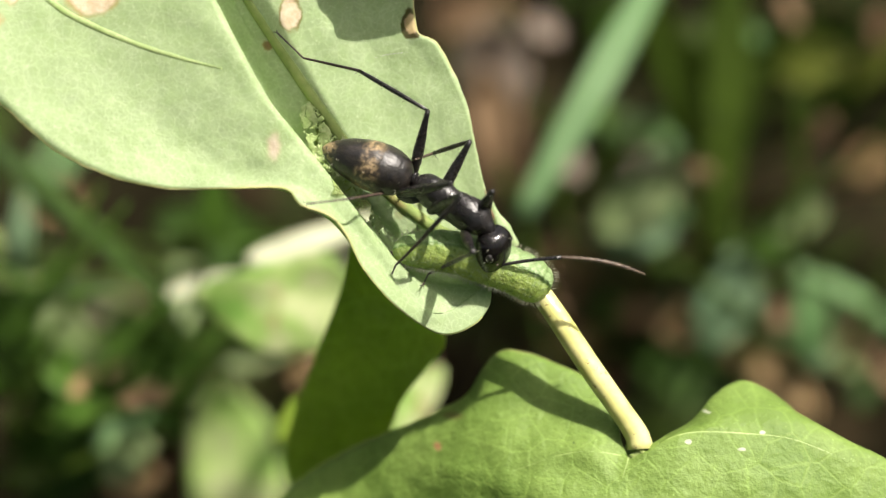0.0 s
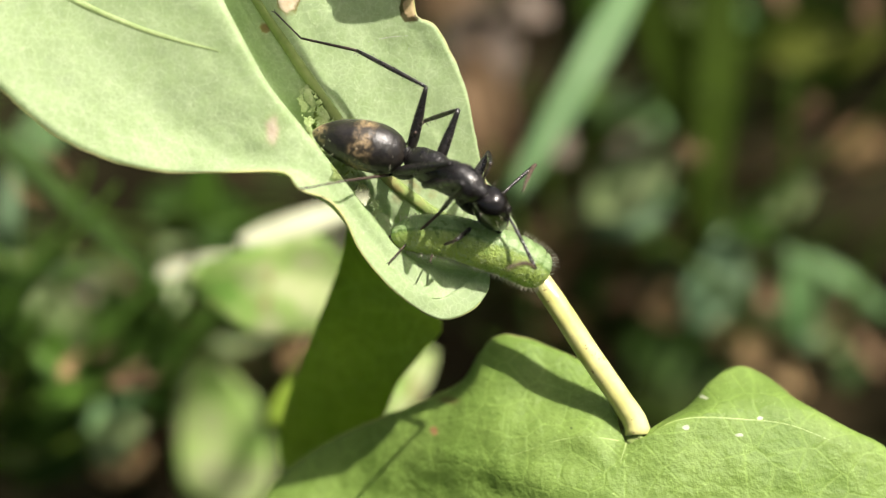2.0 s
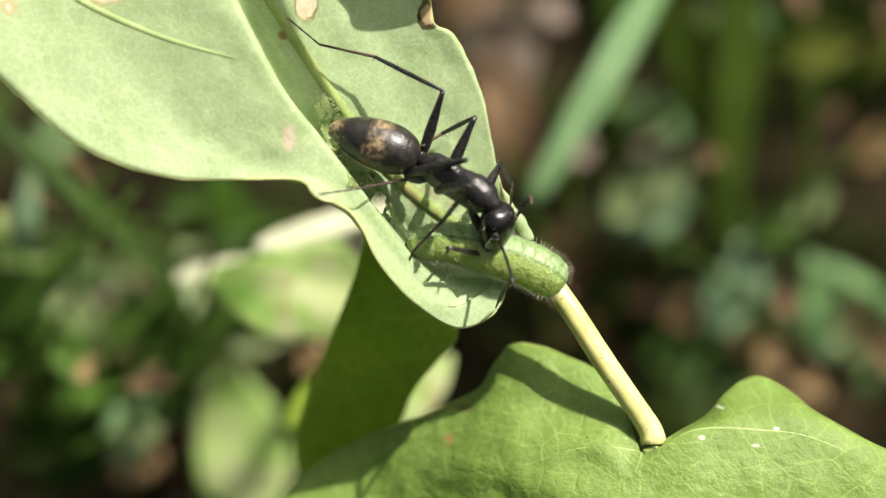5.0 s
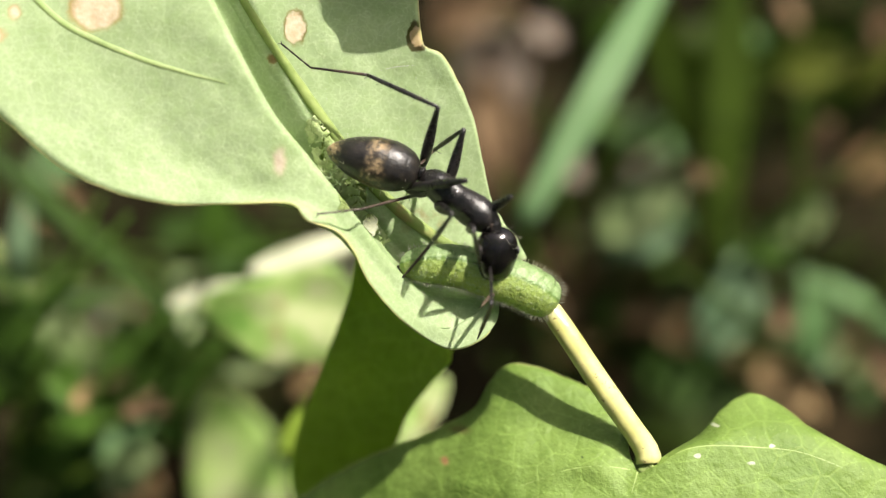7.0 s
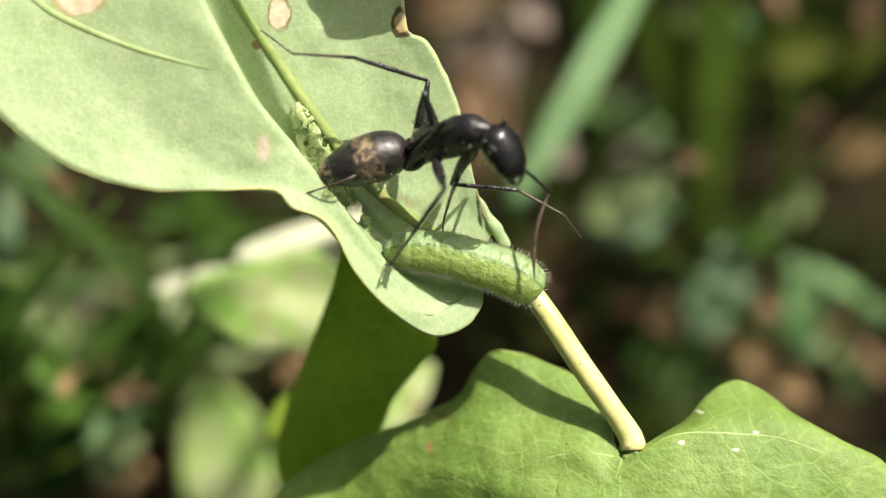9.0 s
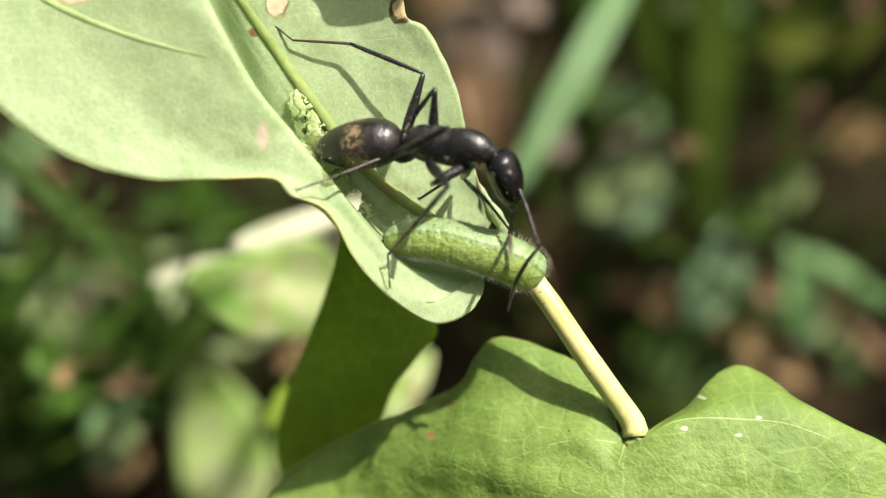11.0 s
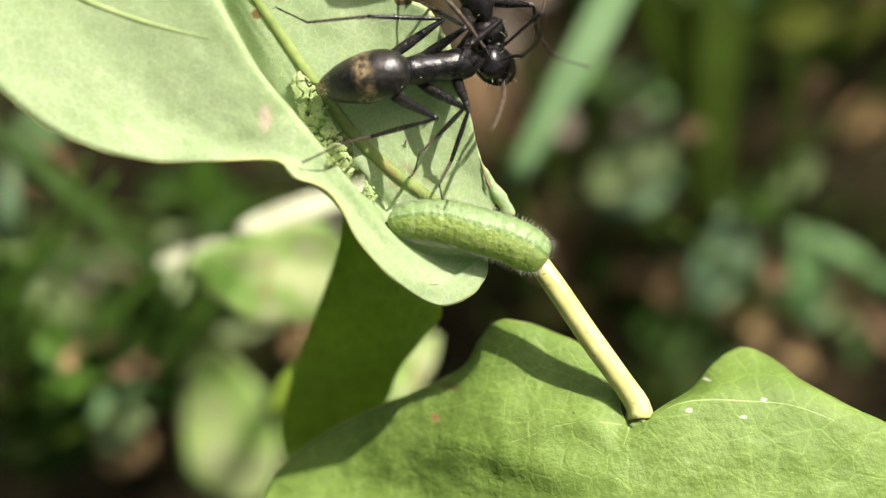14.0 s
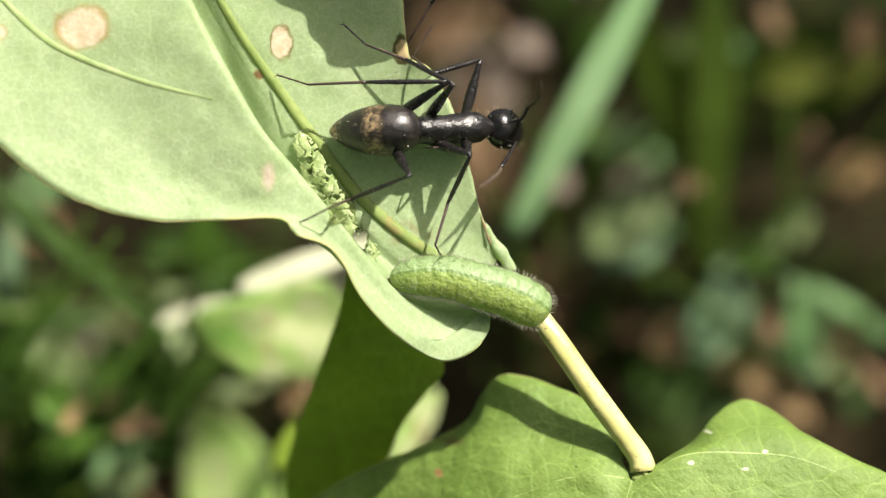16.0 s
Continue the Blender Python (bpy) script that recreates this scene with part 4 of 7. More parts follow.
def swaying_blade():
    """A narrow grass blade along x, added out of view to cast a strip of shade."""
    ob = thing("grass_blade", stand(0, 0, 0), "unseen narrow grass blade, added to throw a turning strip of shade on the folded leaf", "grass")
    bm = bmesh.new()
    grid = []
    for k in np.linspace(-1.2, 1, 46):
        half = 0.62 * (0.5 + 0.5 * min(1, max(0, (1 - k) * 3)) ** 0.7) * (1 + 0.16 * noise.noise((k * 6, 2, 0)))
        grid.append([(8.3 * k, half * c, 0.35 * math.sin(2.2 * k) + 0.05 * c * c) for c in np.linspace(-1, 1, 7)])
    sheet(bm, grid)
    thick(part("blade", bm, STEM, ob), 0.14)
    return ob


# ---- blurred plants and litter behind ----
BLADE = plain_material("pale grass blade", (0.21, 0.38, 0.16), (0.31, 0.49, 0.24), 120, 0.45, 0.0001, share=0.25)
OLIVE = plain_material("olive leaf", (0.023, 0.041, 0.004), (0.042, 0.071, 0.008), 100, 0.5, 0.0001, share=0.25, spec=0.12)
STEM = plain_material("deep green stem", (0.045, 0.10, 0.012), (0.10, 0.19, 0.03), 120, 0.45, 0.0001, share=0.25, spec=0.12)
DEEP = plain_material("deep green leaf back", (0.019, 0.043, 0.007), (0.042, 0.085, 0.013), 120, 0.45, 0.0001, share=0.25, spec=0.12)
GREY = plain_material("grey-green leaf", (0.17, 0.24, 0.09), (0.30, 0.37, 0.17), 120, 0.5, 0.0001, share=0.25)
BLUE = plain_material("blue-green leaf", (0.10, 0.22, 0.07), (0.22, 0.37, 0.15), 110, 0.45, 0.0001, share=0.25)
TEAL = plain_material("pale blue-green leaf", (0.13, 0.24, 0.12), (0.25, 0.37, 0.21), 140, 0.45, 0.0001, share=0.25)
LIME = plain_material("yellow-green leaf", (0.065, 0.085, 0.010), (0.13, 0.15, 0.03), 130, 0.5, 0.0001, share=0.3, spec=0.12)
CREAM = plain_material("whitish leaf", (0.52, 0.55, 0.36), (0.68, 0.69, 0.50), 160, 0.5, 0.0001, share=0.25)

swaying = swaying_blade()


def unseen_weed(root, top, seed, leaves, size=1.0, material=STEM, words="unseen tall leafy weed, added to dapple the ground with shade", group="tall weeds overhead", low=11):
    """A tall weed added outside the view, to shade the ground or screen off the sky."""
    rng = random.Random(seed)
    ob = thing("unseen_weed", pose(*root), words, "plant", group)
    way = np.array(top) / MM
    bm = bmesh.new()
    line = spline([(0, 0, -3), way * 0.35 + np.array((6, 4, 10)), way * 0.7 + np.array((-5, 3, 12)), way], 30)
    tube(bm, line, [1.6, 1.2, 0.6], 8)
    part("stem", bm, STEM, ob)
    crown = bmesh.new()
    for _ in range(leaves):
        foot = line[rng.randrange(low, 30)]
        tip = foot + np.array((rng.gauss(0, 34), rng.gauss(0, 34), rng.uniform(-14, 22)))
        length, width = size * rng.uniform(14, 30), size * rng.uniform(7, 14)
        x = Vector((rng.uniform(-1, 1), rng.uniform(-1, 1), rng.uniform(-0.5, 0.2))).normalized()
        y = Vector((rng.uniform(-0.4, 0.4), rng.uniform(-0.4, 0.4), 1)).cross(x).normalized()
        grid = []
        for k in np.linspace(0, 1, 8):
            half = width / 2 * max(math.sin(math.pi * min(max(k, 0.02), 0.98)) ** 0.8, 0.06)
            grid.append([np.array(Vector(tip) + x * length * k + y * half * c + x.cross(y) * (0.12 * half * c * c - 3 * k * k)) for c in (-1, -0.5, 0, 0.5, 1)])
        sheet(crown, grid)
        tube(crown, spline([foot, (foot + tip) / 2 + np.array((0, 0, 5)), tip], 8), [0.4, 0.3], 5)
    tagged(part("crown", crown, material, ob, "many small green leaves"), kind="stuff")
    return ob


# weeds added out of view, only for the dappled shade they throw behind
unseen_weed((0.26, 0.17, 0), (-0.16, 0.01, 0.24), 3, 40)
unseen_weed((0.27, 0.24, 0), (-0.17, 0.03, 0.25), 8, 50)
unseen_weed((-0.10, 0.40, 0), (0.16, -0.06, 0.26), 5, 46)
# a ring of foliage added out of view, blocking blue sky and bouncing green
FILL_FOLIAGE = plain_material("green fill foliage", (0.07, 0.17, 0.016), (0.13, 0.27, 0.035), 90, 0.5, 0.0002, share=0.4, spec=0.15)
for k, (x, y, lean) in enumerate(((-0.34, -0.20, 0.03), (-0.20, -0.26, 0.02), (-0.07, -0.24, 0.0), (0.07, -0.27, 0.0), (0.20, -0.22, -0.02), (0.34, -0.26, -0.02),
                                  (-0.36, -0.06, 0.03), (-0.33, 0.08, 0.03), (-0.38, 0.22, 0.03), (-0.22, 0.46, 0.0), (0.02, 0.50, 0.0), (0.24, 0.47, 0.0),
                                  (0.46, -0.12, 0.0), (0.50, 0.04, 0.0), (0.47, 0.18, 0.0), (0.50, 0.34, 0.0))):
    unseen_weed((x, y, 0), (lean, 0.05 if y < -0.1 else 0.0, 0.42 + 0.03 * (k % 3)), 20 + k, 90, 2.0, FILL_FOLIAGE, "unseen tall bushy weed, added to block sky and bounce green light", "thicket", 3)


def mottled_material(name="mottled leaf", lift=1.0):
    n = Nodes(name)
    c = n.ramp(n.noise(170, 4, 0.7), [(0.42 if lift == 1 else 0.36, (0.13 * lift, 0.25 * lift, 0.045 * lift)), (0.52 if lift == 1 else 0.46, (0.25 * lift, 0.37 * lift, 0.10 * lift)), (0.63 if lift == 1 else 0.56, (0.50, 0.56, 0.28))])
    c = n.mix(n.ramp(n.noise(420, 3, 0.6), [(0.64, 0.0), (0.72, 0.8)]), c, (0.36, 0.26, 0.13))
    n.set(Base_Color=c, Roughness=0.5, Normal=n.bump(n.noise(800, 3), 0.0002, 0.6))
    return n.leafy(c, 0.3)


BPALE = mottled_material(lift=1.4)
BPALE_LIGHT = mottled_material("pale mottled leaf", 2.0)
TAN = plain_material("dead tan leaf", (0.20, 0.13, 0.06), (0.38, 0.27, 0.14), 110, 0.7, 0.0002, share=0.1, spec=0.12)
RUST = plain_material("dead rust leaf", (0.14, 0.088, 0.048), (0.28, 0.19, 0.11), 110, 0.7, 0.0002, share=0.1, spec=0.12)
GREYTAN = plain_material("dead grey leaf", (0.18, 0.145, 0.115), (0.38, 0.31, 0.255), 110, 0.75, 0.0002, share=0.1, spec=0.12)
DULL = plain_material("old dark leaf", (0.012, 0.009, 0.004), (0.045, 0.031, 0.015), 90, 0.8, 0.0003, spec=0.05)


def blade_mesh(length, width, curl, seed, slim=0.75, thick_mm=0.3):
    """A leaf blade along x in millimetres, cupped and wavy, closed to a thin body."""
    ns, nc = 16, 9
    top, low = [], []
    for i in range(ns):
        k = i / (ns - 1)
        half = width / 2 * max(math.sin(math.pi * min(max(k, 0.02), 0.985)) ** slim, 0.06)
        half *= 1 + 0.12 * noise.noise((k * 6, seed, 0))
        row = []
        for j in range(nc):
            c = 2 * j / (nc - 1) - 1
            z = curl * width * c * c + curl * 0.3 * length * math.sin(math.pi * k) + 0.05 * width * noise.noise((k * 5, c * 2, seed))
            row.append((k * length, half * c, z))
        top.append(row)
    bm = bmesh.new()
    sheet(bm, top)
    return bm


# the weeds behind stand along the lines of sight given for them, this much nearer
EYE, NEAR = Vector((0, 0, 84)), 0.80


def standing_leaf(name, label, category, material, base, tip, width, tilt, curl, stalk, seed):
    near = 1.0 if base[2] > -50 else 0.88 if material is BLADE else NEAR
    b, t = (EYE + (Vector(q) - EYE) * near for q in (base, tip))
    length, width = (t - b).length, width * near
    m = aimed_at(b, t, (math.sin(radians(tilt)), 0.3, math.cos(radians(tilt))))
    ob = thing(name, VIEW @ m, label, category, "blurred plants behind" if stalk else "dead leaves")
    slim = 0.3 if material is CREAM else 0.35 if name == "grass_blade" else 0.75
    thick(part("blade", blade_mesh(length, width, curl, seed, slim), material, ob), 0.35)
    foot = VIEW @ (b * MM)
    down = (VIEW @ m).inverted()
    drop = Vector((foot.x + 0.004 * math.sin(seed * 2.1), foot.y + 1.1 * foot.z + 0.006 * math.cos(seed), -0.004))
    mid = foot.lerp(drop, 0.5) + Vector((0.003 * math.cos(seed), 0.004, 0))
    pts = [np.array(down @ q) / MM for q in (foot, mid, drop)]
    bm = bmesh.new()
    tube(bm, spline([(length * 0.15, 0, -0.05)] + [tuple(q) for q in pts], 14), [0.3, 0.4, 0.55], 7)
    part("stalk", bm, material if stalk else RUST, ob)
    return ob


def aimed_at(origin, to, up):
    x = (Vector(to) - Vector(origin)).normalized()
    y = Vector(up).cross(x).normalized()
    m = Matrix((x, y, x.cross(y))).transposed().to_4x4()
    m.translation = Vector(origin) * MM
    return m


standing_leaf("grass_blade", "broad pale green grass blade, out of focus", "grass", BLADE, (7.1, 2.1, -64.0), (20.1, 25.8, -58.0), 2.95, 10, 0.1, 1, 0)
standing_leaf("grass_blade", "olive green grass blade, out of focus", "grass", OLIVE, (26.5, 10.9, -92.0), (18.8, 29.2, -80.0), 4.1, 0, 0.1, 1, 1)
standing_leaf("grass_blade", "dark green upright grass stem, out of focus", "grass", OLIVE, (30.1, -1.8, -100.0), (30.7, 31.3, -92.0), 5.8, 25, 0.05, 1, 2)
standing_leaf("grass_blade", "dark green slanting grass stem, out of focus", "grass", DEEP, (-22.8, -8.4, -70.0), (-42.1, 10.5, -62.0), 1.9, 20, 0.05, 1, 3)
standing_leaf("grass_blade", "bright green slanting grass stem, out of focus", "grass", STEM, (-33.0, 0.1, -80.0), (-41.7, 6.1, -78.0), 1.9, 0, 0.1, 1, 4)
standing_leaf("weed_leaf", "grey-green oval leaf, out of focus", "leaf", GREY, (17.5, 1.3, -98.0), (25.9, 7.6, -96.0), 6.5, 15, 0.2, 1, 5)
standing_leaf("weed_leaf", "blue-green broad leaf, out of focus", "leaf", TEAL, (29.3, -11.1, -98.0), (31.4, -0.5, -94.0), 7.4, 20, 0.2, 1, 6)
standing_leaf("weed_leaf", "blue-green narrow leaf, out of focus", "leaf", BLUE, (41.3, -12.5, -100.0), (38.7, -3.0, -94.0), 4.6, 10, 0.2, 1, 7)
standing_leaf("weed_leaf", "blue-green long leaf, out of focus", "leaf", BLUE, (54.2, -10.4, -108.0), (39.6, -2.2, -104.0), 1.7, 20, 0.2, 1, 8)
standing_leaf("weed_leaf", "dull green small leaf, out of focus", "leaf", GREY, (39.9, 1.4, -112.0), (44.8, 4.7, -110.0), 4.0, 0, 0.2, 1, 9)
standing_leaf("weed_leaf", "olive green leaf, out of focus", "leaf", DEEP, (47.7, 14.5, -150.0), (59.7, 35.2, -130.0), 11.5, 30, 0.2, 1, 10)
standing_leaf("weed_leaf", "green leaf, out of focus", "leaf", OLIVE, (26.3, 16.6, -110.0), (28.8, 24.0, -105.0), 5.6, 20, 0.2, 1, 11)
standing_leaf("weed_leaf", "whitish folded leaf edge, out of focus", "leaf", CREAM, (-4.0, 1.7, -55.0), (-16.3, -1.9, -55.0), 2.1, -15, 0.1, 1, 12)
standing_leaf("weed_leaf", "whitish leaf tip, out of focus", "leaf", CREAM, (-17.9, -3.3, -62.0), (-24.2, -4.9, -62.0), 1.5, -15, 0.1, 1, 13)
standing_leaf("weed_leaf", "small green leaf, out of focus", "leaf", SHADE_GREEN, (-10.5, -13.3, -24.0), (-7.9, -10.1, -24.0), 1.8, 0, 0.1, 1, 14)
standing_leaf("weed_leaf", "pale green leaf piece, out of focus", "leaf", BPALE, (-3.7, -14.0, -30.0), (0.2, -8.9, -30.0), 2.9, -10, 0.1, 1, 15)
standing_leaf("weed_leaf", "green blurred leaf near the ground", "leaf", STEM, (-34.2, -17.2, -60.0), (-29.7, -14.2, -60.0), 3.0, 0, 0.1, 1, 16)
standing_leaf("weed_leaf", "pale green blurred leaf at the side", "leaf", BPALE, (-33.6, -3.3, -40.0), (-33.8, 0.9, -40.0), 1.5, 0, 0.1, 1, 17)
standing_leaf("weed_leaf", "green upright leaf, out of focus", "leaf", STEM, (-21.0, -0.5, -70.0), (-21.0, 6.2, -66.0), 3.0, 20, 0.1, 1, 18)
standing_leaf("dead_leaf", "tan dead leaf on the ground", "leaf", TAN, (28.3, -11.4, -125.0), (33.1, -10.2, -124.0), 5.0, -20, 0.2, 0, 19)
standing_leaf("dead_leaf", "long tan dead leaf on the ground", "leaf", TAN, (35.9, -12.4, -130.0), (47.6, -21.0, -125.0), 4.5, -20, 0.2, 0, 20)
standing_leaf("dead_leaf", "brown dead leaf on edge", "leaf", RUST, (8.0, 7.0, -118.0), (4.4, 21.5, -112.0), 6.5, 0, 0.2, 0, 21)
standing_leaf("dead_leaf", "grey-brown dead leaf on soil", "leaf", GREYTAN, (3.3, 20.1, -125.0), (9.5, 26.6, -120.0), 7.8, 0, 0.2, 0, 22)
standing_leaf("dead_leaf", "grey-tan dead leaf on soil", "leaf", GREY, (-31.3, -22.1, -70.0), (-26.2, -18.9, -68.0), 4.2, -10, 0.2, 0, 23)
standing_leaf("dead_leaf", "pinkish tan dead leaf on soil", "leaf", TAN, (52.4, 9.6, -130.0), (58.4, 11.7, -128.0), 5.1, 0, 0.2, 0, 24)
standing_leaf("dead_leaf", "rust brown dead leaf", "leaf", RUST, (14.0, -4.2, -125.0), (15.9, 2.2, -122.0), 4.3, 0, 0.2, 0, 25)
standing_leaf("dead_leaf", "tan dead leaf scrap", "leaf", TAN, (-10.6, -10.4, -34.0), (-9.0, -8.6, -33.0), 1.8, 0, 0.2, 0, 26)
standing_leaf("dead_leaf", "brown dead leaf on soil", "leaf", RUST, (-0.3, 27.9, -130.0), (8.3, 32.9, -125.0), 8.0, 0, 0.2, 0, 27)
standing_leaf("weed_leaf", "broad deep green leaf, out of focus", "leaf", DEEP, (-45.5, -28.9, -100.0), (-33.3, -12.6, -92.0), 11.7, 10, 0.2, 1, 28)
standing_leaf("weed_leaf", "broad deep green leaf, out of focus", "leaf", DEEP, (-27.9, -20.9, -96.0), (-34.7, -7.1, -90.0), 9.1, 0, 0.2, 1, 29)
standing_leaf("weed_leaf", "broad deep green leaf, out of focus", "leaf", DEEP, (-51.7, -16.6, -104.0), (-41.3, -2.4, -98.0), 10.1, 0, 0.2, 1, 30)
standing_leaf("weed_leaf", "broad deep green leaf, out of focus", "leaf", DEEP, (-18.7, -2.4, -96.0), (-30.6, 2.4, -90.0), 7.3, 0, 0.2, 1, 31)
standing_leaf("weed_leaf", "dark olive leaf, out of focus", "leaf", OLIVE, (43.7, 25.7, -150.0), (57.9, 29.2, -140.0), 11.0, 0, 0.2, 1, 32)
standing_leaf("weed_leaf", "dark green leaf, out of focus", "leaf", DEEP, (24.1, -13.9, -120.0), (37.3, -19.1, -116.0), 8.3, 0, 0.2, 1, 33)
standing_leaf("weed_leaf", "small grey-green leaf out of focus", "leaf", GREY, (41.7, 2.2, -118.0), (45.7, 3.4, -116.0), 3.3, 0, 0.2, 1, 34)
standing_leaf("dead_leaf", "small tan dead leaf out of focus", "leaf", TAN, (50.3, 9.0, -118.0), (54.3, 10.4, -116.0), 3.4, 0, 0.2, 0, 35)
standing_leaf("dead_leaf", "small grey-brown dead leaf out of focus", "leaf", GREYTAN, (-42.2, -8.1, -118.0), (-37.3, -9.6, -116.0), 3.4, 0, 0.2, 0, 36)
standing_leaf("weed_leaf", "small green leaf out of focus", "leaf", STEM, (-48.0, -20.2, -118.0), (-42.6, -22.9, -116.0), 4.1, 0, 0.2, 1, 37)
standing_leaf("weed_leaf", "small grey-green leaf out of focus", "leaf", GREY, (-51.7, -29.8, -118.0), (-47.8, -23.7, -116.0), 4.8, 0, 0.2, 1, 38)
standing_leaf("weed_leaf", "small deep green leaf out of focus", "leaf", DEEP, (20.3, -10.1, -118.0), (19.7, -6.2, -116.0), 2.7, 0, 0.2, 1, 39)
standing_leaf("dead_leaf", "small rust brown dead leaf out of focus", "leaf", RUST, (40.0, -28.5, -118.0), (37.8, -24.9, -116.0), 2.7, 0, 0.2, 0, 40)
standing_leaf("weed_leaf", "small olive green leaf out of focus", "leaf", OLIVE, (32.3, 27.9, -118.0), (30.3, 23.1, -116.0), 3.4, 0, 0.2, 1, 41)
standing_leaf("weed_leaf", "small grey-green leaf out of focus", "leaf", GREY, (50.5, -15.1, -118.0), (46.6, -12.3, -116.0), 3.1, 0, 0.2, 1, 42)
standing_leaf("dead_leaf", "small rust brown dead leaf out of focus", "leaf", RUST, (20.4, -19.0, -118.0), (17.5, -16.6, -116.0), 2.5, 0, 0.2, 0, 43)
standing_leaf("dead_leaf", "small grey-brown dead leaf out of focus", "leaf", GREYTAN, (14.1, 25.2, -118.0), (10.1, 27.1, -116.0), 3.1, 0, 0.2, 0, 44)
standing_leaf("dead_leaf", "small grey-brown dead leaf out of focus", "leaf", GREYTAN, (14.4, 11.6, -118.0), (16.6, 7.8, -116.0), 3.2, 0, 0.2, 0, 45)
standing_leaf("weed_leaf", "small deep green leaf out of focus", "leaf", DEEP, (-41.2, -12.9, -118.0), (-44.5, -14.5, -116.0), 2.9, 0, 0.2, 1, 46)
standing_leaf("weed_leaf", "small green leaf out of focus", "leaf", STEM, (-35.5, -16.8, -118.0), (-37.9, -18.8, -116.0), 2.5, 0, 0.2, 1, 47)
standing_leaf("weed_leaf", "small deep green leaf out of focus", "leaf", DEEP, (-51.0, -15.8, -118.0), (-51.2, -11.5, -116.0), 3.0, 0, 0.2, 1, 48)
standing_leaf("weed_leaf", "small deep green leaf out of focus", "leaf", DEEP, (35.8, 13.1, -118.0), (39.2, 13.1, -116.0), 2.7, 0, 0.2, 1, 49)
standing_leaf("weed_leaf", "small olive green leaf out of focus", "leaf", OLIVE, (45.9, 18.7, -118.0), (49.7, 19.9, -116.0), 3.2, 0, 0.2, 1, 50)
standing_leaf("weed_leaf", "small green leaf out of focus", "leaf", STEM, (29.7, -3.2, -118.0), (26.1, -2.2, -116.0), 2.5, 0, 0.2, 1, 51)
standing_leaf("weed_leaf", "small green leaf out of focus", "leaf", STEM, (42.3, -7.6, -118.0), (38.3, -8.8, -116.0), 2.7, 0, 0.2, 1, 52)
standing_leaf("weed_leaf", "small deep green leaf out of focus", "leaf", DEEP, (51.7, -15.8, -118.0), (50.8, -19.8, -116.0), 3.0, 0, 0.2, 1, 53)
standing_leaf("weed_leaf", "small grey-green leaf out of focus", "leaf", GREY, (31.2, -17.5, -118.0), (34.2, -18.1, -116.0), 2.5, 0, 0.2, 1, 54)
standing_leaf("dead_leaf", "rust brown dead leaf, out of focus", "leaf", RUST, (10.3, -4.0, -116.0), (15.6, -8.4, -114.0), 5.1, 0, 0.2, 0, 56)
standing_leaf("dead_leaf", "tan dead leaf, out of focus", "leaf", TAN, (12.3, -13.9, -120.0), (19.1, -11.0, -118.0), 3.5, 0, 0.2, 0, 58)
standing_leaf("weed_leaf", "bright green leaf, softly out of focus", "leaf", BLUE, (-29.9, -17.9, -80.0), (-33.4, -21.5, -78.0), 3.9, 0, 0.2, 1, 59)
standing_leaf("weed_leaf", "grey-green leaf, softly out of focus", "leaf", GREY, (-35.5, -11.2, -80.0), (-39.0, -6.6, -78.0), 4.2, 0, 0.2, 1, 60)

standing_leaf("weed_leaf", "yellow-green leaf, out of focus", "leaf", LIME, (39.7, 19.9, -111.0), (47.1, 21.9, -108.5), 5.7, 0, 0.2, 1, 61)
standing_leaf("weed_leaf", "yellow-green leaf, out of focus", "leaf", LIME, (25.4, 21.0, -111.0), (30.0, 23.3, -108.5), 4.0, 0, 0.2, 1, 62)
standing_leaf("weed_leaf", "yellow-green leaf, out of focus", "leaf", LIME, (49.2, 19.0, -116.0), (54.5, 24.5, -113.5), 3.8, 0, 0.2, 1, 63)
standing_leaf("dead_leaf", "round tan dead leaf, out of focus", "leaf", TAN, (24.2, -9.5, -98.5), (29.1, -8.8, -96.0), 4.5, 0, 0.2, 0, 64)
standing_leaf("dead_leaf", "rust brown dead leaf, out of focus", "leaf", RUST, (16.3, -5.6, -114.8), (17.0, 0.5, -112.2), 2.7, 0, 0.2, 0, 65)
standing_leaf("weed_leaf", "pale grey-green oval leaf, out of focus", "leaf", TEAL, (19.4, -0.5, -103.5), (27.3, 4.2, -101.0), 5.9, 0, 0.2, 1, 66)
standing_leaf("dead_leaf", "pale tan dead leaf, out of focus", "leaf", TAN, (34.4, -12.9, -106.0), (42.9, -19.0, -103.5), 3.0, 0, 0.2, 0, 67)
standing_leaf("weed_leaf", "blue-green leaf, out of focus", "leaf", TEAL, (40.7, -6.7, -103.5), (42.4, -14.2, -101.0), 3.3, 0, 0.2, 1, 68)
standing_leaf("weed_leaf", "bright blue-green blade, out of focus", "leaf", BLUE, (42.1, -2.9, -108.5), (52.5, -9.5, -106.0), 2.2, 0, 0.2, 1, 69)
standing_leaf("dead_leaf", "small pinkish tan dead leaf, out of focus", "leaf", TAN, (51.0, 6.9, -111.0), (53.2, 9.1, -108.5), 2.9, 0, 0.2, 0, 70)
standing_leaf("weed_leaf", "small bright green leaf, softly out of focus", "leaf", BLUE, (-39.7, -15.2, -84.1), (-34.4, -17.8, -81.6), 2.6, 0, 0.2, 1, 71)
standing_leaf("dead_leaf", "round pale tan dead leaf, out of focus", "leaf", TAN, (-33.9, -25.3, -86.0), (-28.4, -23.8, -83.5), 4.9, 0, 0.2, 0, 72)
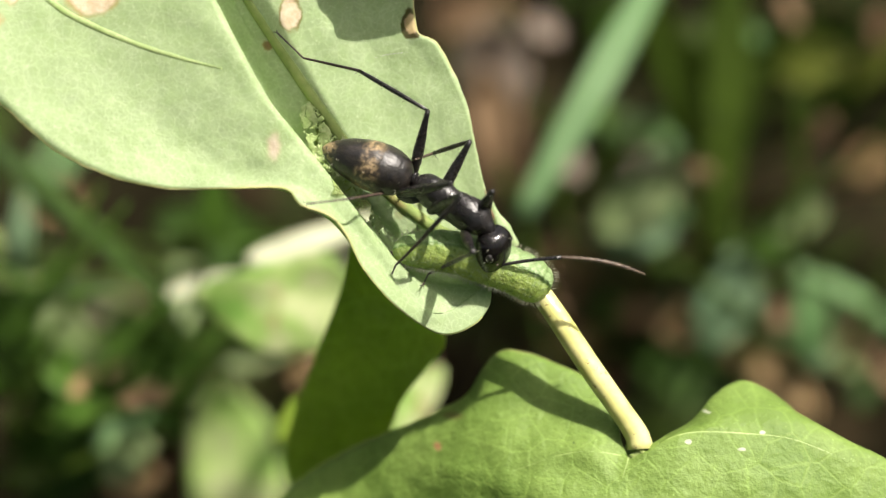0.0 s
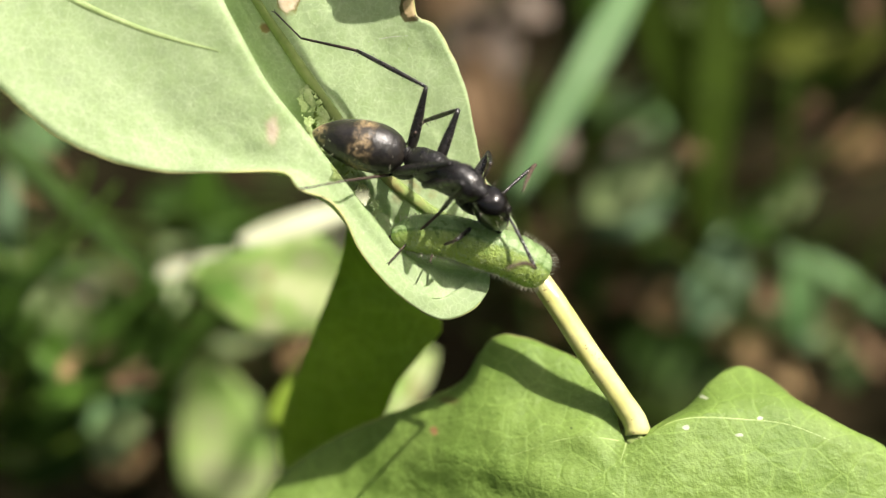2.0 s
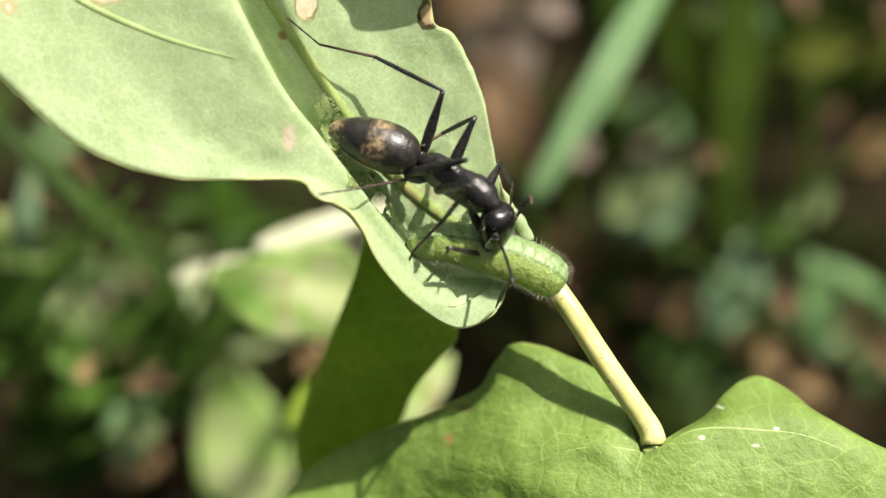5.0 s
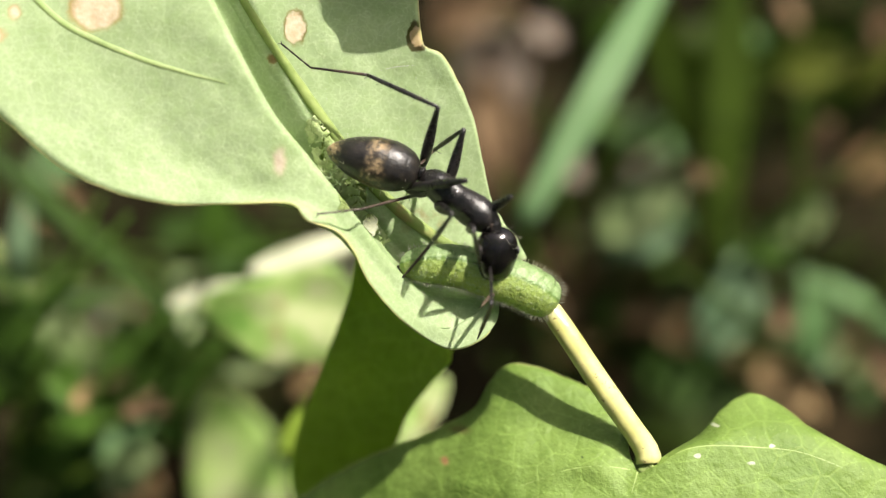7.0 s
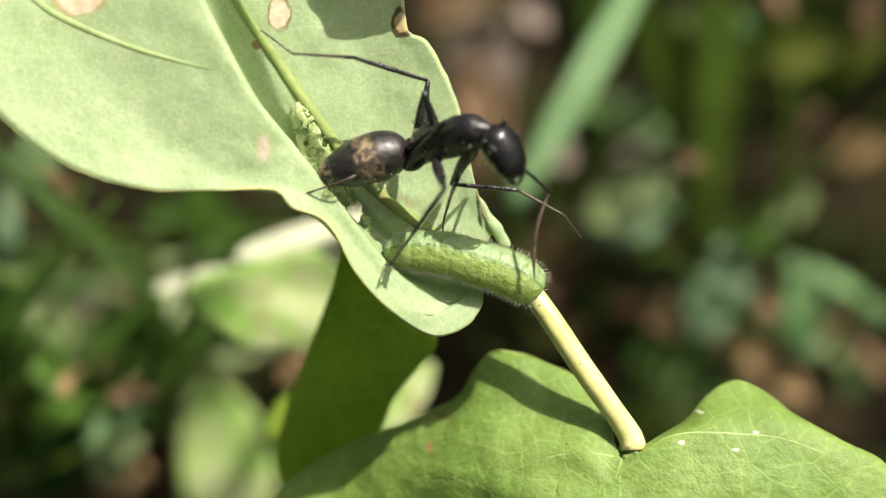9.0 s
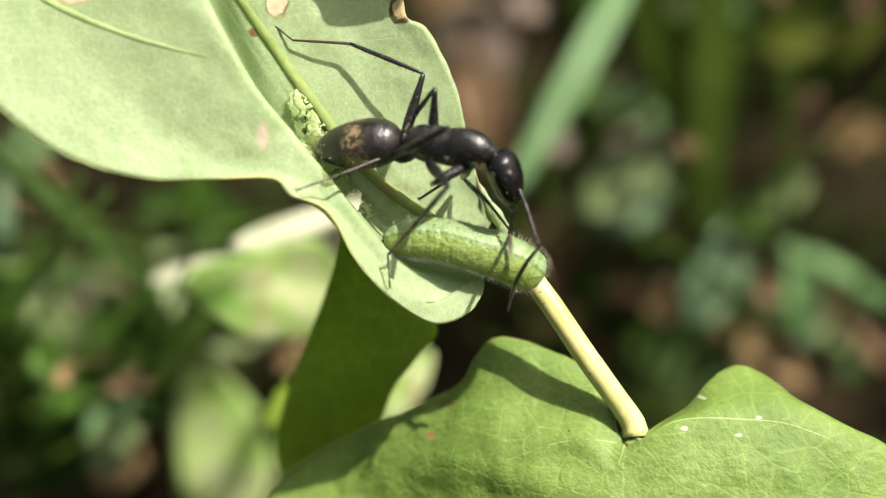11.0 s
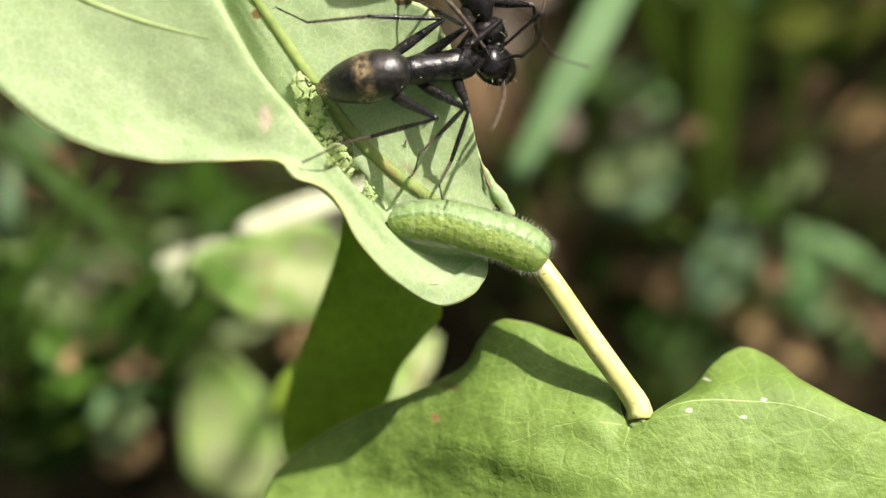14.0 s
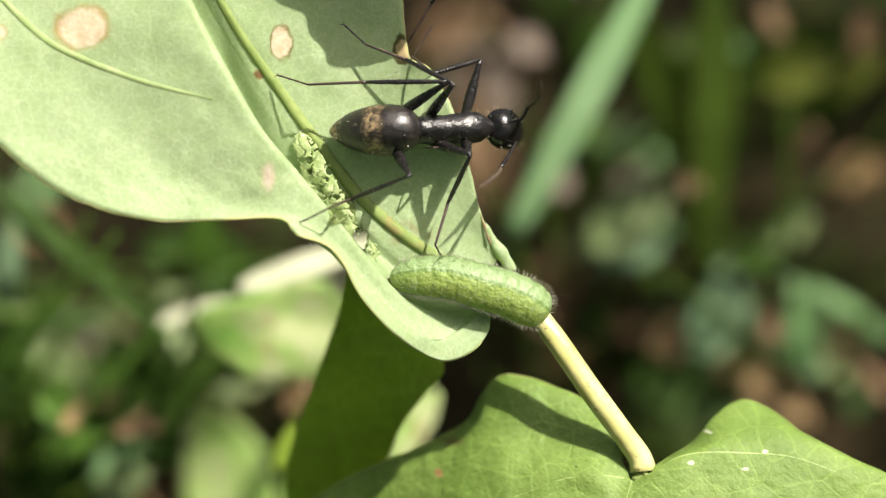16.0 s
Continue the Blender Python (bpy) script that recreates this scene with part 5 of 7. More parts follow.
standing_leaf("weed_leaf", "pale upright leaf, out of focus", "leaf", TEAL, (-43.5, -5.5, -86.0), (-42.3, 5.4, -83.5), 2.0, 0, 0.2, 1, 73)
standing_leaf("dead_leaf", "pale tan dead leaf, out of focus", "leaf", GREYTAN, (6.5, 15.9, -121.0), (10.2, 23.3, -118.5), 4.2, 0, 0.2, 0, 74)
standing_leaf("dead_leaf", "orange-brown dead leaf, out of focus", "leaf", TAN, (9.1, 8.4, -126.0), (5.8, 16.1, -123.5), 2.6, 0, 0.2, 0, 75)

# smaller leaves and thin blades scattered in front of the soil
rng = random.Random(5)
SMALL = [("weed_leaf", "small bright green leaf, out of focus", STEM, 1), ("weed_leaf", "small grey-green leaf, out of focus", GREY, 1), ("weed_leaf", "small olive green leaf, out of focus", OLIVE, 1),
         ("weed_leaf", "small blue-green leaf, out of focus", BLUE, 1), ("dead_leaf", "small tan dead leaf, out of focus", TAN, 0), ("dead_leaf", "small rust brown dead leaf, out of focus", RUST, 0)]
for i in range(34):
    name, label, material, stalked = rng.choices(SMALL, (6, 3, 5, 2, 1, 1) if i % 3 == 0 else (2, 1, 6, 1, 1, 5))[0]
    w = rng.uniform(-95, -62) if i % 3 == 0 else rng.uniform(-125, -85)
    f = (84 - w) / 84
    u, v = (rng.uniform(-23, -10), rng.uniform(-13, 0.5)) if i % 3 == 0 else (rng.uniform(3, 23), rng.uniform(-7, 13))
    size, a = rng.uniform(0.9, 2.7) / 2, rng.uniform(0, 6.28)
    b, t = ((f * (u + k * size * math.cos(a)), f * (v + k * size * math.sin(a)), w + k) for k in (-1, 1))
    standing_leaf(name, label, "leaf", material, b, t, 2 * size * f * rng.uniform(0.35, 0.7), rng.uniform(-30, 30), 0.2, stalked, 100 + i)
for i in range(26):
    w = rng.uniform(-85, -55) if i % 2 else rng.uniform(-115, -80)
    f = (84 - w) / 84
    u, v = (rng.uniform(-24, -13), rng.uniform(-13, -1)) if i % 2 else (rng.uniform(3, 22), rng.uniform(-7, 7))
    size, a = rng.uniform(5, 9.5), rng.choice((rng.uniform(2.1, 2.7), rng.uniform(0.8, 1.2))) if i % 2 else rng.uniform(0.6, 2.6)
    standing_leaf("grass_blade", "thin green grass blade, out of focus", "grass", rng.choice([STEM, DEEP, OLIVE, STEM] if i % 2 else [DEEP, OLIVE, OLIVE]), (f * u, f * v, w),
                  (f * (u + size * math.cos(a)), f * (v + size * math.sin(a)), w + 4), f * rng.uniform(0.25, 0.5), rng.uniform(-20, 30), 0.08, 1, 200 + i)

# two broad mottled leaves close behind, with ragged margins
for label, near, rails in (
    ("pale green mottled leaf with brown flecks, out of focus", 0.80, [
        [(-5.8, -5.6, -54.0), (-8.6, -1.4, -53.4), (-12.3, -1.4, -52.8), (-16.0, -2.7, -52.2), (-19.1, -3.7, -51.6), (-20.0, -4.8, -51.0)],
        [(-6.4, -6.4, -55.0), (-9.2, -5.6, -54.4), (-12.4, -5.6, -53.8), (-15.7, -5.6, -53.2), (-18.4, -5.3, -52.6), (-20.1, -5.2, -52.0)],
        [(-6.9, -7.1, -56.0), (-8.8, -9.5, -55.4), (-12.0, -10.2, -54.8), (-14.8, -9.4, -54.2), (-17.6, -7.5, -53.6), (-20.1, -5.6, -53.0)]]),
    ("pale yellow-green mottled leaf with a dry tip, out of focus", 1.0, [
        [(-17.4, -24.8, -56.0), (-20.7, -21.9, -55.4), (-21.0, -17.0, -54.8), (-20.4, -13.2, -54.2), (-19.0, -11.2, -53.6)],
        [(-16.3, -24.7, -55.0), (-16.7, -21.7, -54.4), (-16.9, -17.4, -53.8), (-18.0, -13.6, -53.2), (-18.5, -11.3, -52.6)],
        [(-14.8, -24.5, -54.0), (-13.1, -21.6, -53.4), (-13.3, -17.3, -52.8), (-15.5, -13.5, -52.2), (-18.1, -11.5, -51.6)]]),
):
    ob = thing("mottled_leaf", stand(0, 0, 0), label, "leaf", "blurred plants behind")
    grid = np.array(EYE) + (wavy(loft(rails, 40, 17), 0.5, 0.3, len(rails[0])) - np.array(EYE)) * near
    rim(grid, 1.6, 0.35)
    bm = bmesh.new()
    sheet(bm, grid)
    thick(part("blade", bm, BPALE if near < 1 else BPALE_LIGHT, ob), 0.3)
    bm = bmesh.new()
    foot = grid[0, 8]
    tube(bm, spline([foot, foot + np.array((4, -25, -12)), foot + np.array((6, -70, -45))], 16), [0.4, 0.6, 0.8], 7)
    part("stalk", bm, STEM, ob)

# litter and low weeds on the soil, seen as soft patches
rng = random.Random(11)
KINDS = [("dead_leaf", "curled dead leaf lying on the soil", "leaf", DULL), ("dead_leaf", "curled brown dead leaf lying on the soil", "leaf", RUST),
         ("dead_leaf", "curled grey dead leaf lying on the soil", "leaf", GREYTAN), ("weed_leaf", "small green weed leaf over the soil", "leaf", STEM),
         ("weed_leaf", "small dull green weed leaf over the soil", "leaf", OLIVE), ("dead_leaf", "curled tan dead leaf lying on the soil", "leaf", TAN),
         ("weed_leaf", "small blue-green weed leaf over the soil", "leaf", BLUE)]
models = []
for k, (name, label, category, material) in enumerate(KINDS):
    ob = thing(name, stand(0, 0, 0), label, category, "litter and weeds on the soil")
    thick(part("blade", blade_mesh(1.0 * 14, 8, 0.12, 40 + k, 0.7), material, ob), 0.3)
    models.append(ob)
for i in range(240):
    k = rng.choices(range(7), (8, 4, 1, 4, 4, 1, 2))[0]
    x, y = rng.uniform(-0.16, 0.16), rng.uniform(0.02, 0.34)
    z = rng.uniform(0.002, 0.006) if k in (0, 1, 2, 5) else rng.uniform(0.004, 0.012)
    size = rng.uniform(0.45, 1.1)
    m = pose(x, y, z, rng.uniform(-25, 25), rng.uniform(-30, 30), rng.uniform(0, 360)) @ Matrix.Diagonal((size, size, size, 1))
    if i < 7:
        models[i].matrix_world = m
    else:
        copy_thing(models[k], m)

# thin grass among the litter
for i in range(26):
    x, y = rng.uniform(-0.15, 0.15), rng.uniform(0.11, 0.3)
    h, lean = rng.uniform(0.03, 0.075), rng.uniform(-40, 40)
    ob = thing("grass_blade", pose(x, y, -0.002, 0, -90 + lean, rng.uniform(-70, 70)), "thin deep green grass blade rooted in the soil", "grass", "thin grass behind")
    thick(part("blade", blade_mesh(h / MM, rng.uniform(2.0, 4.0), 0.08, 90 + i, 0.35), rng.choice([DEEP, OLIVE, STEM]), ob), 0.3)


# ---- what moves ----
stroking, greeting = {}, {}
stroking["gaster_root"] = [(0, -1.20, 2.70, 2.51), (0.5, -1.21, 2.79, 2.50), (1, -1.66, 2.94, 2.50), (1.5, -1.91, 3.32, 2.49), (2, -1.48, 3.10, 2.51), (2.5, -1.18, 2.75, 2.51), (3, -1.31, 2.92, 2.51), (3.5, -1.56, 2.99, 2.51), (4, -1.80, 3.26, 2.51), (6.5, -1.40, 3.42, 2.51), (7, -1.17, 3.70, 2.50), (7.5, -1.31, 3.96, 2.54), (8, -1.32, 3.94, 2.55), (8.5, -1.10, 3.66, 2.55), (9, -0.93, 4.32, 2.50), (9.5, -1.41, 4.09, 2.53)]
greeting["gaster_root"] = [(12, -1.11, 4.02, 2.56), (12.5, -1.33, 4.01, 2.56), (13, -0.93, 3.15, 2.55), (13.2, -1.13, 2.69, 2.51), (13.4, -1.42, 6.28, 1.70), (13.5, -1.72, 6.21, 1.70), (14, -1.00, 6.71, 2.03), (14.5, -1.38, 6.45, 2.14), (15, -1.03, 6.71, 2.04), (15.5, -0.77, 6.61, 2.06), (16, -0.52, 6.57, 2.05)]
stroking["gaster_tip"] = [(0, -5.70, 4.28, 2.22), (0.5, -5.74, 4.26, 2.21), (1, -6.20, 4.41, 2.20), (1.5, -6.48, 4.67, 2.20), (2, -6.11, 4.27, 2.20), (2.5, -5.65, 3.74, 1.13), (3, -5.89, 4.25, 2.20), (3.5, -6.07, 4.54, 2.21), (4, -6.31, 4.83, 2.21), (6.5, -5.87, 5.10, 2.21), (7, -5.77, 4.95, 2.20), (7.5, -6.03, 4.62, 2.20), (8, -6.09, 4.01, 2.18), (8.5, -5.70, 3.63, 1.23), (9, -5.48, 2.90, 2.79), (9.5, -5.86, 3.68, 0.82)]
greeting["gaster_tip"] = [(12, -5.61, 3.59, 1.03), (12.5, -5.91, 3.77, 1.21), (13, -5.36, 2.69, 0.81), (13.2, -5.90, 2.87, 2.20), (13.4, -6.07, 5.25, 1.45), (13.5, -6.36, 5.12, 1.45), (14, -5.61, 5.73, 1.46), (14.5, -5.89, 5.69, 1.21), (15, -5.59, 6.16, 1.14), (15.5, -5.34, 6.32, 1.12), (16, -4.94, 6.62, 0.81)]
stroking["petiole"] = [(0, -1.11, 2.72, 2.60), (0.5, -1.13, 2.81, 2.60), (1, -1.62, 3.01, 2.60), (1.5, -1.91, 3.38, 2.60), (2, -1.41, 3.15, 2.60), (2.5, -1.11, 2.82, 2.60), (3, -1.24, 2.98, 2.60), (3.5, -1.50, 3.05, 2.60), (4, -1.72, 3.30, 2.60), (6.5, -1.32, 3.43, 2.60), (7, -1.08, 3.70, 2.60), (7.5, -1.22, 4.02, 2.60), (8, -1.24, 4.02, 2.60), (8.5, -1.04, 3.76, 2.60), (9, -0.79, 4.34, 2.60), (9.5, -1.34, 4.16, 2.60)]
greeting["petiole"] = [(12, -1.02, 4.11, 2.60), (12.5, -1.24, 4.10, 2.60), (13, -0.85, 3.24, 2.60), (13.2, -1.05, 2.73, 2.60), (13.4, -1.34, 6.37, 1.74), (13.5, -1.64, 6.29, 1.74), (14, -1.88, 6.50, 1.74), (14.5, -2.17, 6.32, 1.74), (15, -1.93, 6.67, 1.74), (15.5, -1.64, 6.55, 1.74), (16, -1.41, 6.53, 1.74)]
stroking["neck"] = [(0, 2.80, 0.21, 3.41), (0.5, 2.40, 0.27, 4.44), (1, 2.04, 1.91, 5.37), (1.5, 1.16, 3.12, 6.17), (2, 2.45, 1.19, 4.50), (2.5, 2.98, 1.55, 4.59), (3, 2.40, 1.41, 5.16), (3.5, 2.29, 1.49, 4.95), (4, 2.04, 1.02, 4.32), (6.5, 2.65, 1.01, 3.41), (7, 2.71, 1.00, 3.40), (7.5, 3.29, 2.88, 3.39), (8, 3.37, 3.39, 3.41), (8.5, 3.61, 3.98, 3.40), (9, 2.98, 5.14, 5.33), (9.5, 2.94, 3.13, 4.32)]
greeting["neck"] = [(12, 3.59, 3.51, 3.40), (12.5, 3.37, 3.51, 3.39), (13, 3.78, 2.79, 3.40), (13.2, 3.25, 0.96, 3.40), (13.4, 2.79, 7.92, 0.93), (13.5, 2.67, 7.66, 1.26), (14, 2.26, 7.12, 0.41), (14.5, 2.32, 6.87, 1.26), (15, 2.27, 6.88, 0.44), (15.5, 2.65, 6.85, 0.66), (16, 2.85, 6.73, 0.57)]
stroking["jaw"] = [(0, 2.89, -2.04, 1.51), (0.5, 2.10, -2.36, 3.14), (1, 2.48, 0.31, 2.93), (1.5, 2.98, 2.47, 3.95), (2, 3.11, -0.36, 2.08), (2.5, 3.66, -0.33, 2.42), (3, 3.33, -0.46, 3.08), (3.5, 2.66, -0.33, 2.66), (4, 1.97, -0.94, 2.12), (6.5, 2.19, -1.39, 1.75), (7, 2.54, -1.78, 2.44), (7.5, 3.88, 0.07, 2.70), (8, 4.40, 1.57, 1.33), (8.5, 4.47, 2.05, 1.34), (9, 4.44, 2.58, 5.33), (9.5, 2.45, 0.31, 3.60)]
greeting["jaw"] = [(12, 5.49, 1.34, 2.78), (12.5, 4.65, 0.93, 2.71), (13, 5.56, 0.53, 2.79), (13.2, 2.72, -1.83, 2.58), (13.4, 4.49, 7.35, -1.41), (13.5, 4.32, 7.45, -1.18), (14, 4.19, 6.87, -1.79), (14.5, 3.98, 6.77, -1.18), (15, 4.04, 6.77, -1.91), (15.5, 4.49, 6.88, -1.64), (16, 4.58, 6.61, -1.82)]
stroking["dorsal"] = [(0, 0.24, 0.62, 0.75), (0.5, 0.16, 0.71, 0.68), (1, -0.18, 0.81, 0.56), (1.5, -0.57, 0.63, 0.53), (2, 0.09, 0.78, 0.62), (2.5, -0.01, 0.84, 0.55), (3, 0.04, 0.87, 0.48), (3.5, 0.04, 0.86, 0.51), (4, 0.17, 0.75, 0.63), (6.5, 0.18, 0.57, 0.80), (7, 0.17, 0.50, 0.85), (7.5, 0.13, 0.86, 0.49), (8, 0.05, 0.91, 0.41), (8.5, -0.10, 0.94, 0.33), (9, -0.32, 0.92, 0.21), (9.5, 0.04, 0.90, 0.44)]
greeting["dorsal"] = [(12, 0.08, 0.96, 0.25), (12.5, 0.08, 0.96, 0.25), (13, 0.03, 0.94, 0.33), (13.2, 0.13, 0.65, 0.75), (13.4, 0.10, 0.60, 0.80), (13.5, 0.08, 0.57, 0.82), (14, 0.44, 0.17, 0.88), (14.5, 0.28, 0.07, 0.96), (15, 0.46, 0.02, 0.89), (15.5, 0.41, 0.03, 0.91), (16, 0.43, 0.02, 0.90)]
stroking["elbow_right"] = [(0, 6.16, -1.11, 3.37), (0.5, 4.93, -2.42, 4.79), (1, 3.71, -1.35, 4.81), (1.5, 4.71, 1.02, 5.56), (2, 4.92, -2.38, 3.73), (2.5, 4.25, -0.48, 6.31), (3, 4.24, -2.60, 4.63), (3.5, 3.61, -0.39, 6.44), (4, 2.91, -2.21, 5.39), (6.5, 2.90, -2.45, 5.41), (7, 2.29, -2.64, 6.01), (7.5, 5.14, -1.00, 5.61), (8, 3.16, 0.76, 4.54), (8.5, 5.49, 1.47, 4.64), (9, 5.90, 2.12, 4.04), (9.5, 4.63, -0.28, 4.70)]
greeting["elbow_right"] = [(12, 5.40, -0.71, 4.09), (12.5, 4.84, -1.05, 4.04), (13, 5.42, -0.91, 5.56), (13.2, 3.19, -1.43, 6.45), (13.4, 4.97, 6.58, 2.80), (13.5, 4.25, 5.97, 2.84), (14, 3.59, 5.87, 2.38), (14.5, 3.78, 5.88, 3.19), (15, 3.58, 4.47, 1.70), (15.5, 4.47, 4.27, 1.77), (16, 3.46, 4.59, 1.84)]
stroking["tip_right"] = [(0, 10.35, -1.93, 2.87), (0.5, 6.70, -4.24, 1.32), (1, 2.88, 0.18, 0.88), (1.5, 5.65, 1.05, 1.36), (2, 3.27, -2.34, 7.70), (2.5, 3.54, -2.01, 2.36), (3, 4.98, -4.42, 0.80), (3.5, 3.10, -1.49, 2.32), (4, 2.29, -4.24, 1.65), (6.5, 2.20, -3.71, 1.36), (7, 1.71, -4.45, 2.15), (7.5, 5.31, -3.02, 1.82), (8, -0.13, -1.96, 4.05), (8.5, 5.65, 0.41, 0.47), (9, 5.23, -2.08, 3.37), (9.5, 5.55, -2.38, 1.06)]
greeting["tip_right"] = [(12, 3.40, -4.48, 3.57), (12.5, 2.39, -4.55, 3.54), (13, 4.60, -4.24, 2.97), (13.2, 3.59, -3.17, 2.54), (13.4, 3.55, 4.23, 6.12), (13.5, 3.85, 4.24, 6.75), (14, 2.90, 3.44, 5.86), (14.5, 3.35, 3.79, 6.93), (15, 2.99, 3.01, 5.70), (15.5, 4.28, 3.07, 5.89), (16, 2.20, 3.40, 5.78)]
stroking["elbow_left"] = [(0, 3.53, -0.66, -0.94), (0.5, 1.80, -0.83, 1.02), (1, 2.61, 3.64, 1.58), (1.5, 3.30, 5.98, 4.27), (2, 5.04, 2.78, 1.41), (2.5, 3.41, 4.12, 2.67), (3, 5.09, 2.23, 1.53), (3.5, 3.07, 3.99, 2.99), (4, 4.81, 0.97, 1.06), (6.5, 1.50, 0.82, 0.30), (7, 2.75, -2.25, 0.37), (7.5, 3.63, 3.91, 1.22), (8, 5.76, 5.04, 0.29), (8.5, 4.19, 6.42, 1.51), (9, 3.97, 5.13, 2.51), (9.5, 2.44, 1.56, 1.34)]
greeting["elbow_left"] = [(12, 5.39, -0.54, 2.50), (12.5, 4.67, -0.90, 2.44), (13, 5.59, -0.54, 0.69), (13.2, 4.81, 0.57, 0.97), (13.4, 4.03, 10.19, 1.91), (13.5, 3.88, 9.21, 2.77), (14, 4.52, 7.21, 2.31), (14.5, 3.53, 7.51, 3.16), (15, 4.65, 7.68, 2.23), (15.5, 3.54, 8.31, 2.37), (16, 4.82, 7.49, 2.41)]
stroking["tip_left"] = [(0, 3.03, -1.51, 3.24), (0.5, 1.92, -2.45, 5.00), (1, 1.91, 4.62, 5.71), (1.5, 4.95, 9.29, 2.07), (2, 4.16, 1.32, 5.36), (2.5, 3.18, 2.03, 6.42), (3, 4.64, 1.67, 5.77), (3.5, 2.42, 2.35, 6.91), (4, 5.61, 1.35, 5.27), (6.5, 1.30, 0.78, 4.60), (7, 1.79, -2.82, 4.52), (7.5, 4.25, 3.04, 5.39), (8, 5.67, 2.55, 3.79), (8.5, 3.55, 6.96, 5.73), (9, 3.67, 5.35, 6.79), (9.5, 2.04, 0.42, 5.47)]
greeting["tip_left"] = [(12, 5.06, -3.14, 5.91), (12.5, 3.15, -3.12, 5.79), (13, 5.20, -2.40, 4.55), (13.2, 4.72, 0.62, 5.27), (13.4, 3.00, 10.24, 6.09), (13.5, 3.32, 9.51, 7.02), (14, 5.38, 8.88, 6.18), (14.5, 3.48, 7.88, 7.45), (15, 4.97, 9.15, 6.26), (15.5, 2.31, 9.25, 6.39), (16, 5.12, 8.52, 6.58)]
stroking["left_hind_knee"] = [(0, -0.42, 6.07, 3.47), (0.5, -0.51, 6.07, 3.42), (1, -0.33, 6.47, 2.53), (1.5, -0.42, 6.77, -0.14), (2, -0.48, 6.49, 2.99), (2.5, -0.61, 6.23, 2.81), (3, -0.64, 6.29, 2.83), (3.5, -0.61, 6.38, 2.70), (4, -0.60, 6.57, 3.04), (6.5, -0.34, 6.84, 3.38), (7, -0.25, 6.87, 3.95), (7.5, -0.16, 7.39, 1.89), (8, -0.11, 7.26, 1.93), (8.5, -0.05, 6.96, 1.96), (9, 0.02, 7.66, 2.08), (9.5, -0.05, 7.44, 1.90)]
greeting["left_hind_knee"] = [(12, -0.22, 7.29, 2.02), (12.5, -0.35, 7.25, 2.00), (13, -0.28, 6.55, 1.93), (13.2, -0.48, 6.21, 3.24), (13.4, 0.79, 9.20, 1.13), (13.5, 0.59, 9.16, 1.08), (14, 0.72, 9.18, 1.29), (14.5, 0.69, 8.96, 1.20), (15, 0.86, 8.64, 2.59), (15.5, 1.21, 8.73, 2.25), (16, 0.90, 8.76, 3.22)]
stroking["left_hind_ankle"] = [(0, -3.86, 8.11, 2.56), (0.5, -3.89, 8.20, 2.53), (1, -3.80, 8.26, 1.28), (1.5, -4.17, 8.39, 0.21), (2, -3.93, 8.36, 1.80), (2.5, -4.04, 8.22, 1.77), (3, -4.06, 8.31, 1.82), (3.5, -4.00, 8.28, 1.38), (4, -4.01, 8.39, 1.68), (6.5, -3.72, 8.51, 1.78), (7, -3.73, 8.57, 2.61), (7.5, -3.84, 8.95, 0.98), (8, -3.75, 8.95, 1.11), (8.5, -3.73, 8.75, 1.65), (9, -3.56, 8.62, 3.82), (9.5, -3.75, 8.89, 0.89)]
greeting["left_hind_ankle"] = [(12, -3.80, 8.99, 1.00), (12.5, -3.79, 9.00, 0.63), (13, -3.89, 8.41, 1.38), (13.2, -3.91, 8.11, 2.02), (13.4, -2.75, 9.29, 3.19), (13.5, -2.96, 9.22, 3.14), (14, -3.00, 9.15, 3.01), (14.5, -3.17, 9.10, 2.55), (15, -3.10, 9.04, 1.60), (15.5, -2.84, 8.89, 2.89), (16, -3.12, 8.90, 2.42)]
stroking["left_hind_toe_base"] = [(0, -6.66, 8.79, 1.96), (0.5, -6.68, 8.84, 1.78), (1, -6.65, 8.91, 0.85), (1.5, -6.72, 8.81, 1.64), (2, -6.76, 9.01, 1.26), (2.5, -6.86, 8.95, 1.32), (3, -6.88, 9.03, 1.35), (3.5, -6.76, 9.04, 0.69), (4, -6.80, 9.06, 1.01), (6.5, -6.58, 9.11, 1.36), (7, -6.56, 9.00, 1.91), (7.5, -6.74, 9.25, 0.55), (8, -6.67, 9.21, 0.75), (8.5, -6.55, 9.07, 0.83), (9, -6.49, 8.77, 4.09), (9.5, -6.62, 9.18, 0.28)]
greeting["left_hind_toe_base"] = [(12, -6.72, 9.20, 0.62), (12.5, -6.73, 9.18, 0.39), (13, -6.77, 8.98, 1.07), (13.2, -6.74, 8.79, 1.56), (13.4, -5.63, 8.90, 2.69), (13.5, -5.84, 8.82, 2.65), (14, -5.92, 8.91, 2.71), (14.5, -6.06, 8.96, 1.93), (15, -5.94, 8.85, 2.39), (15.5, -5.78, 8.84, 2.67), (16, -6.04, 8.87, 2.04)]
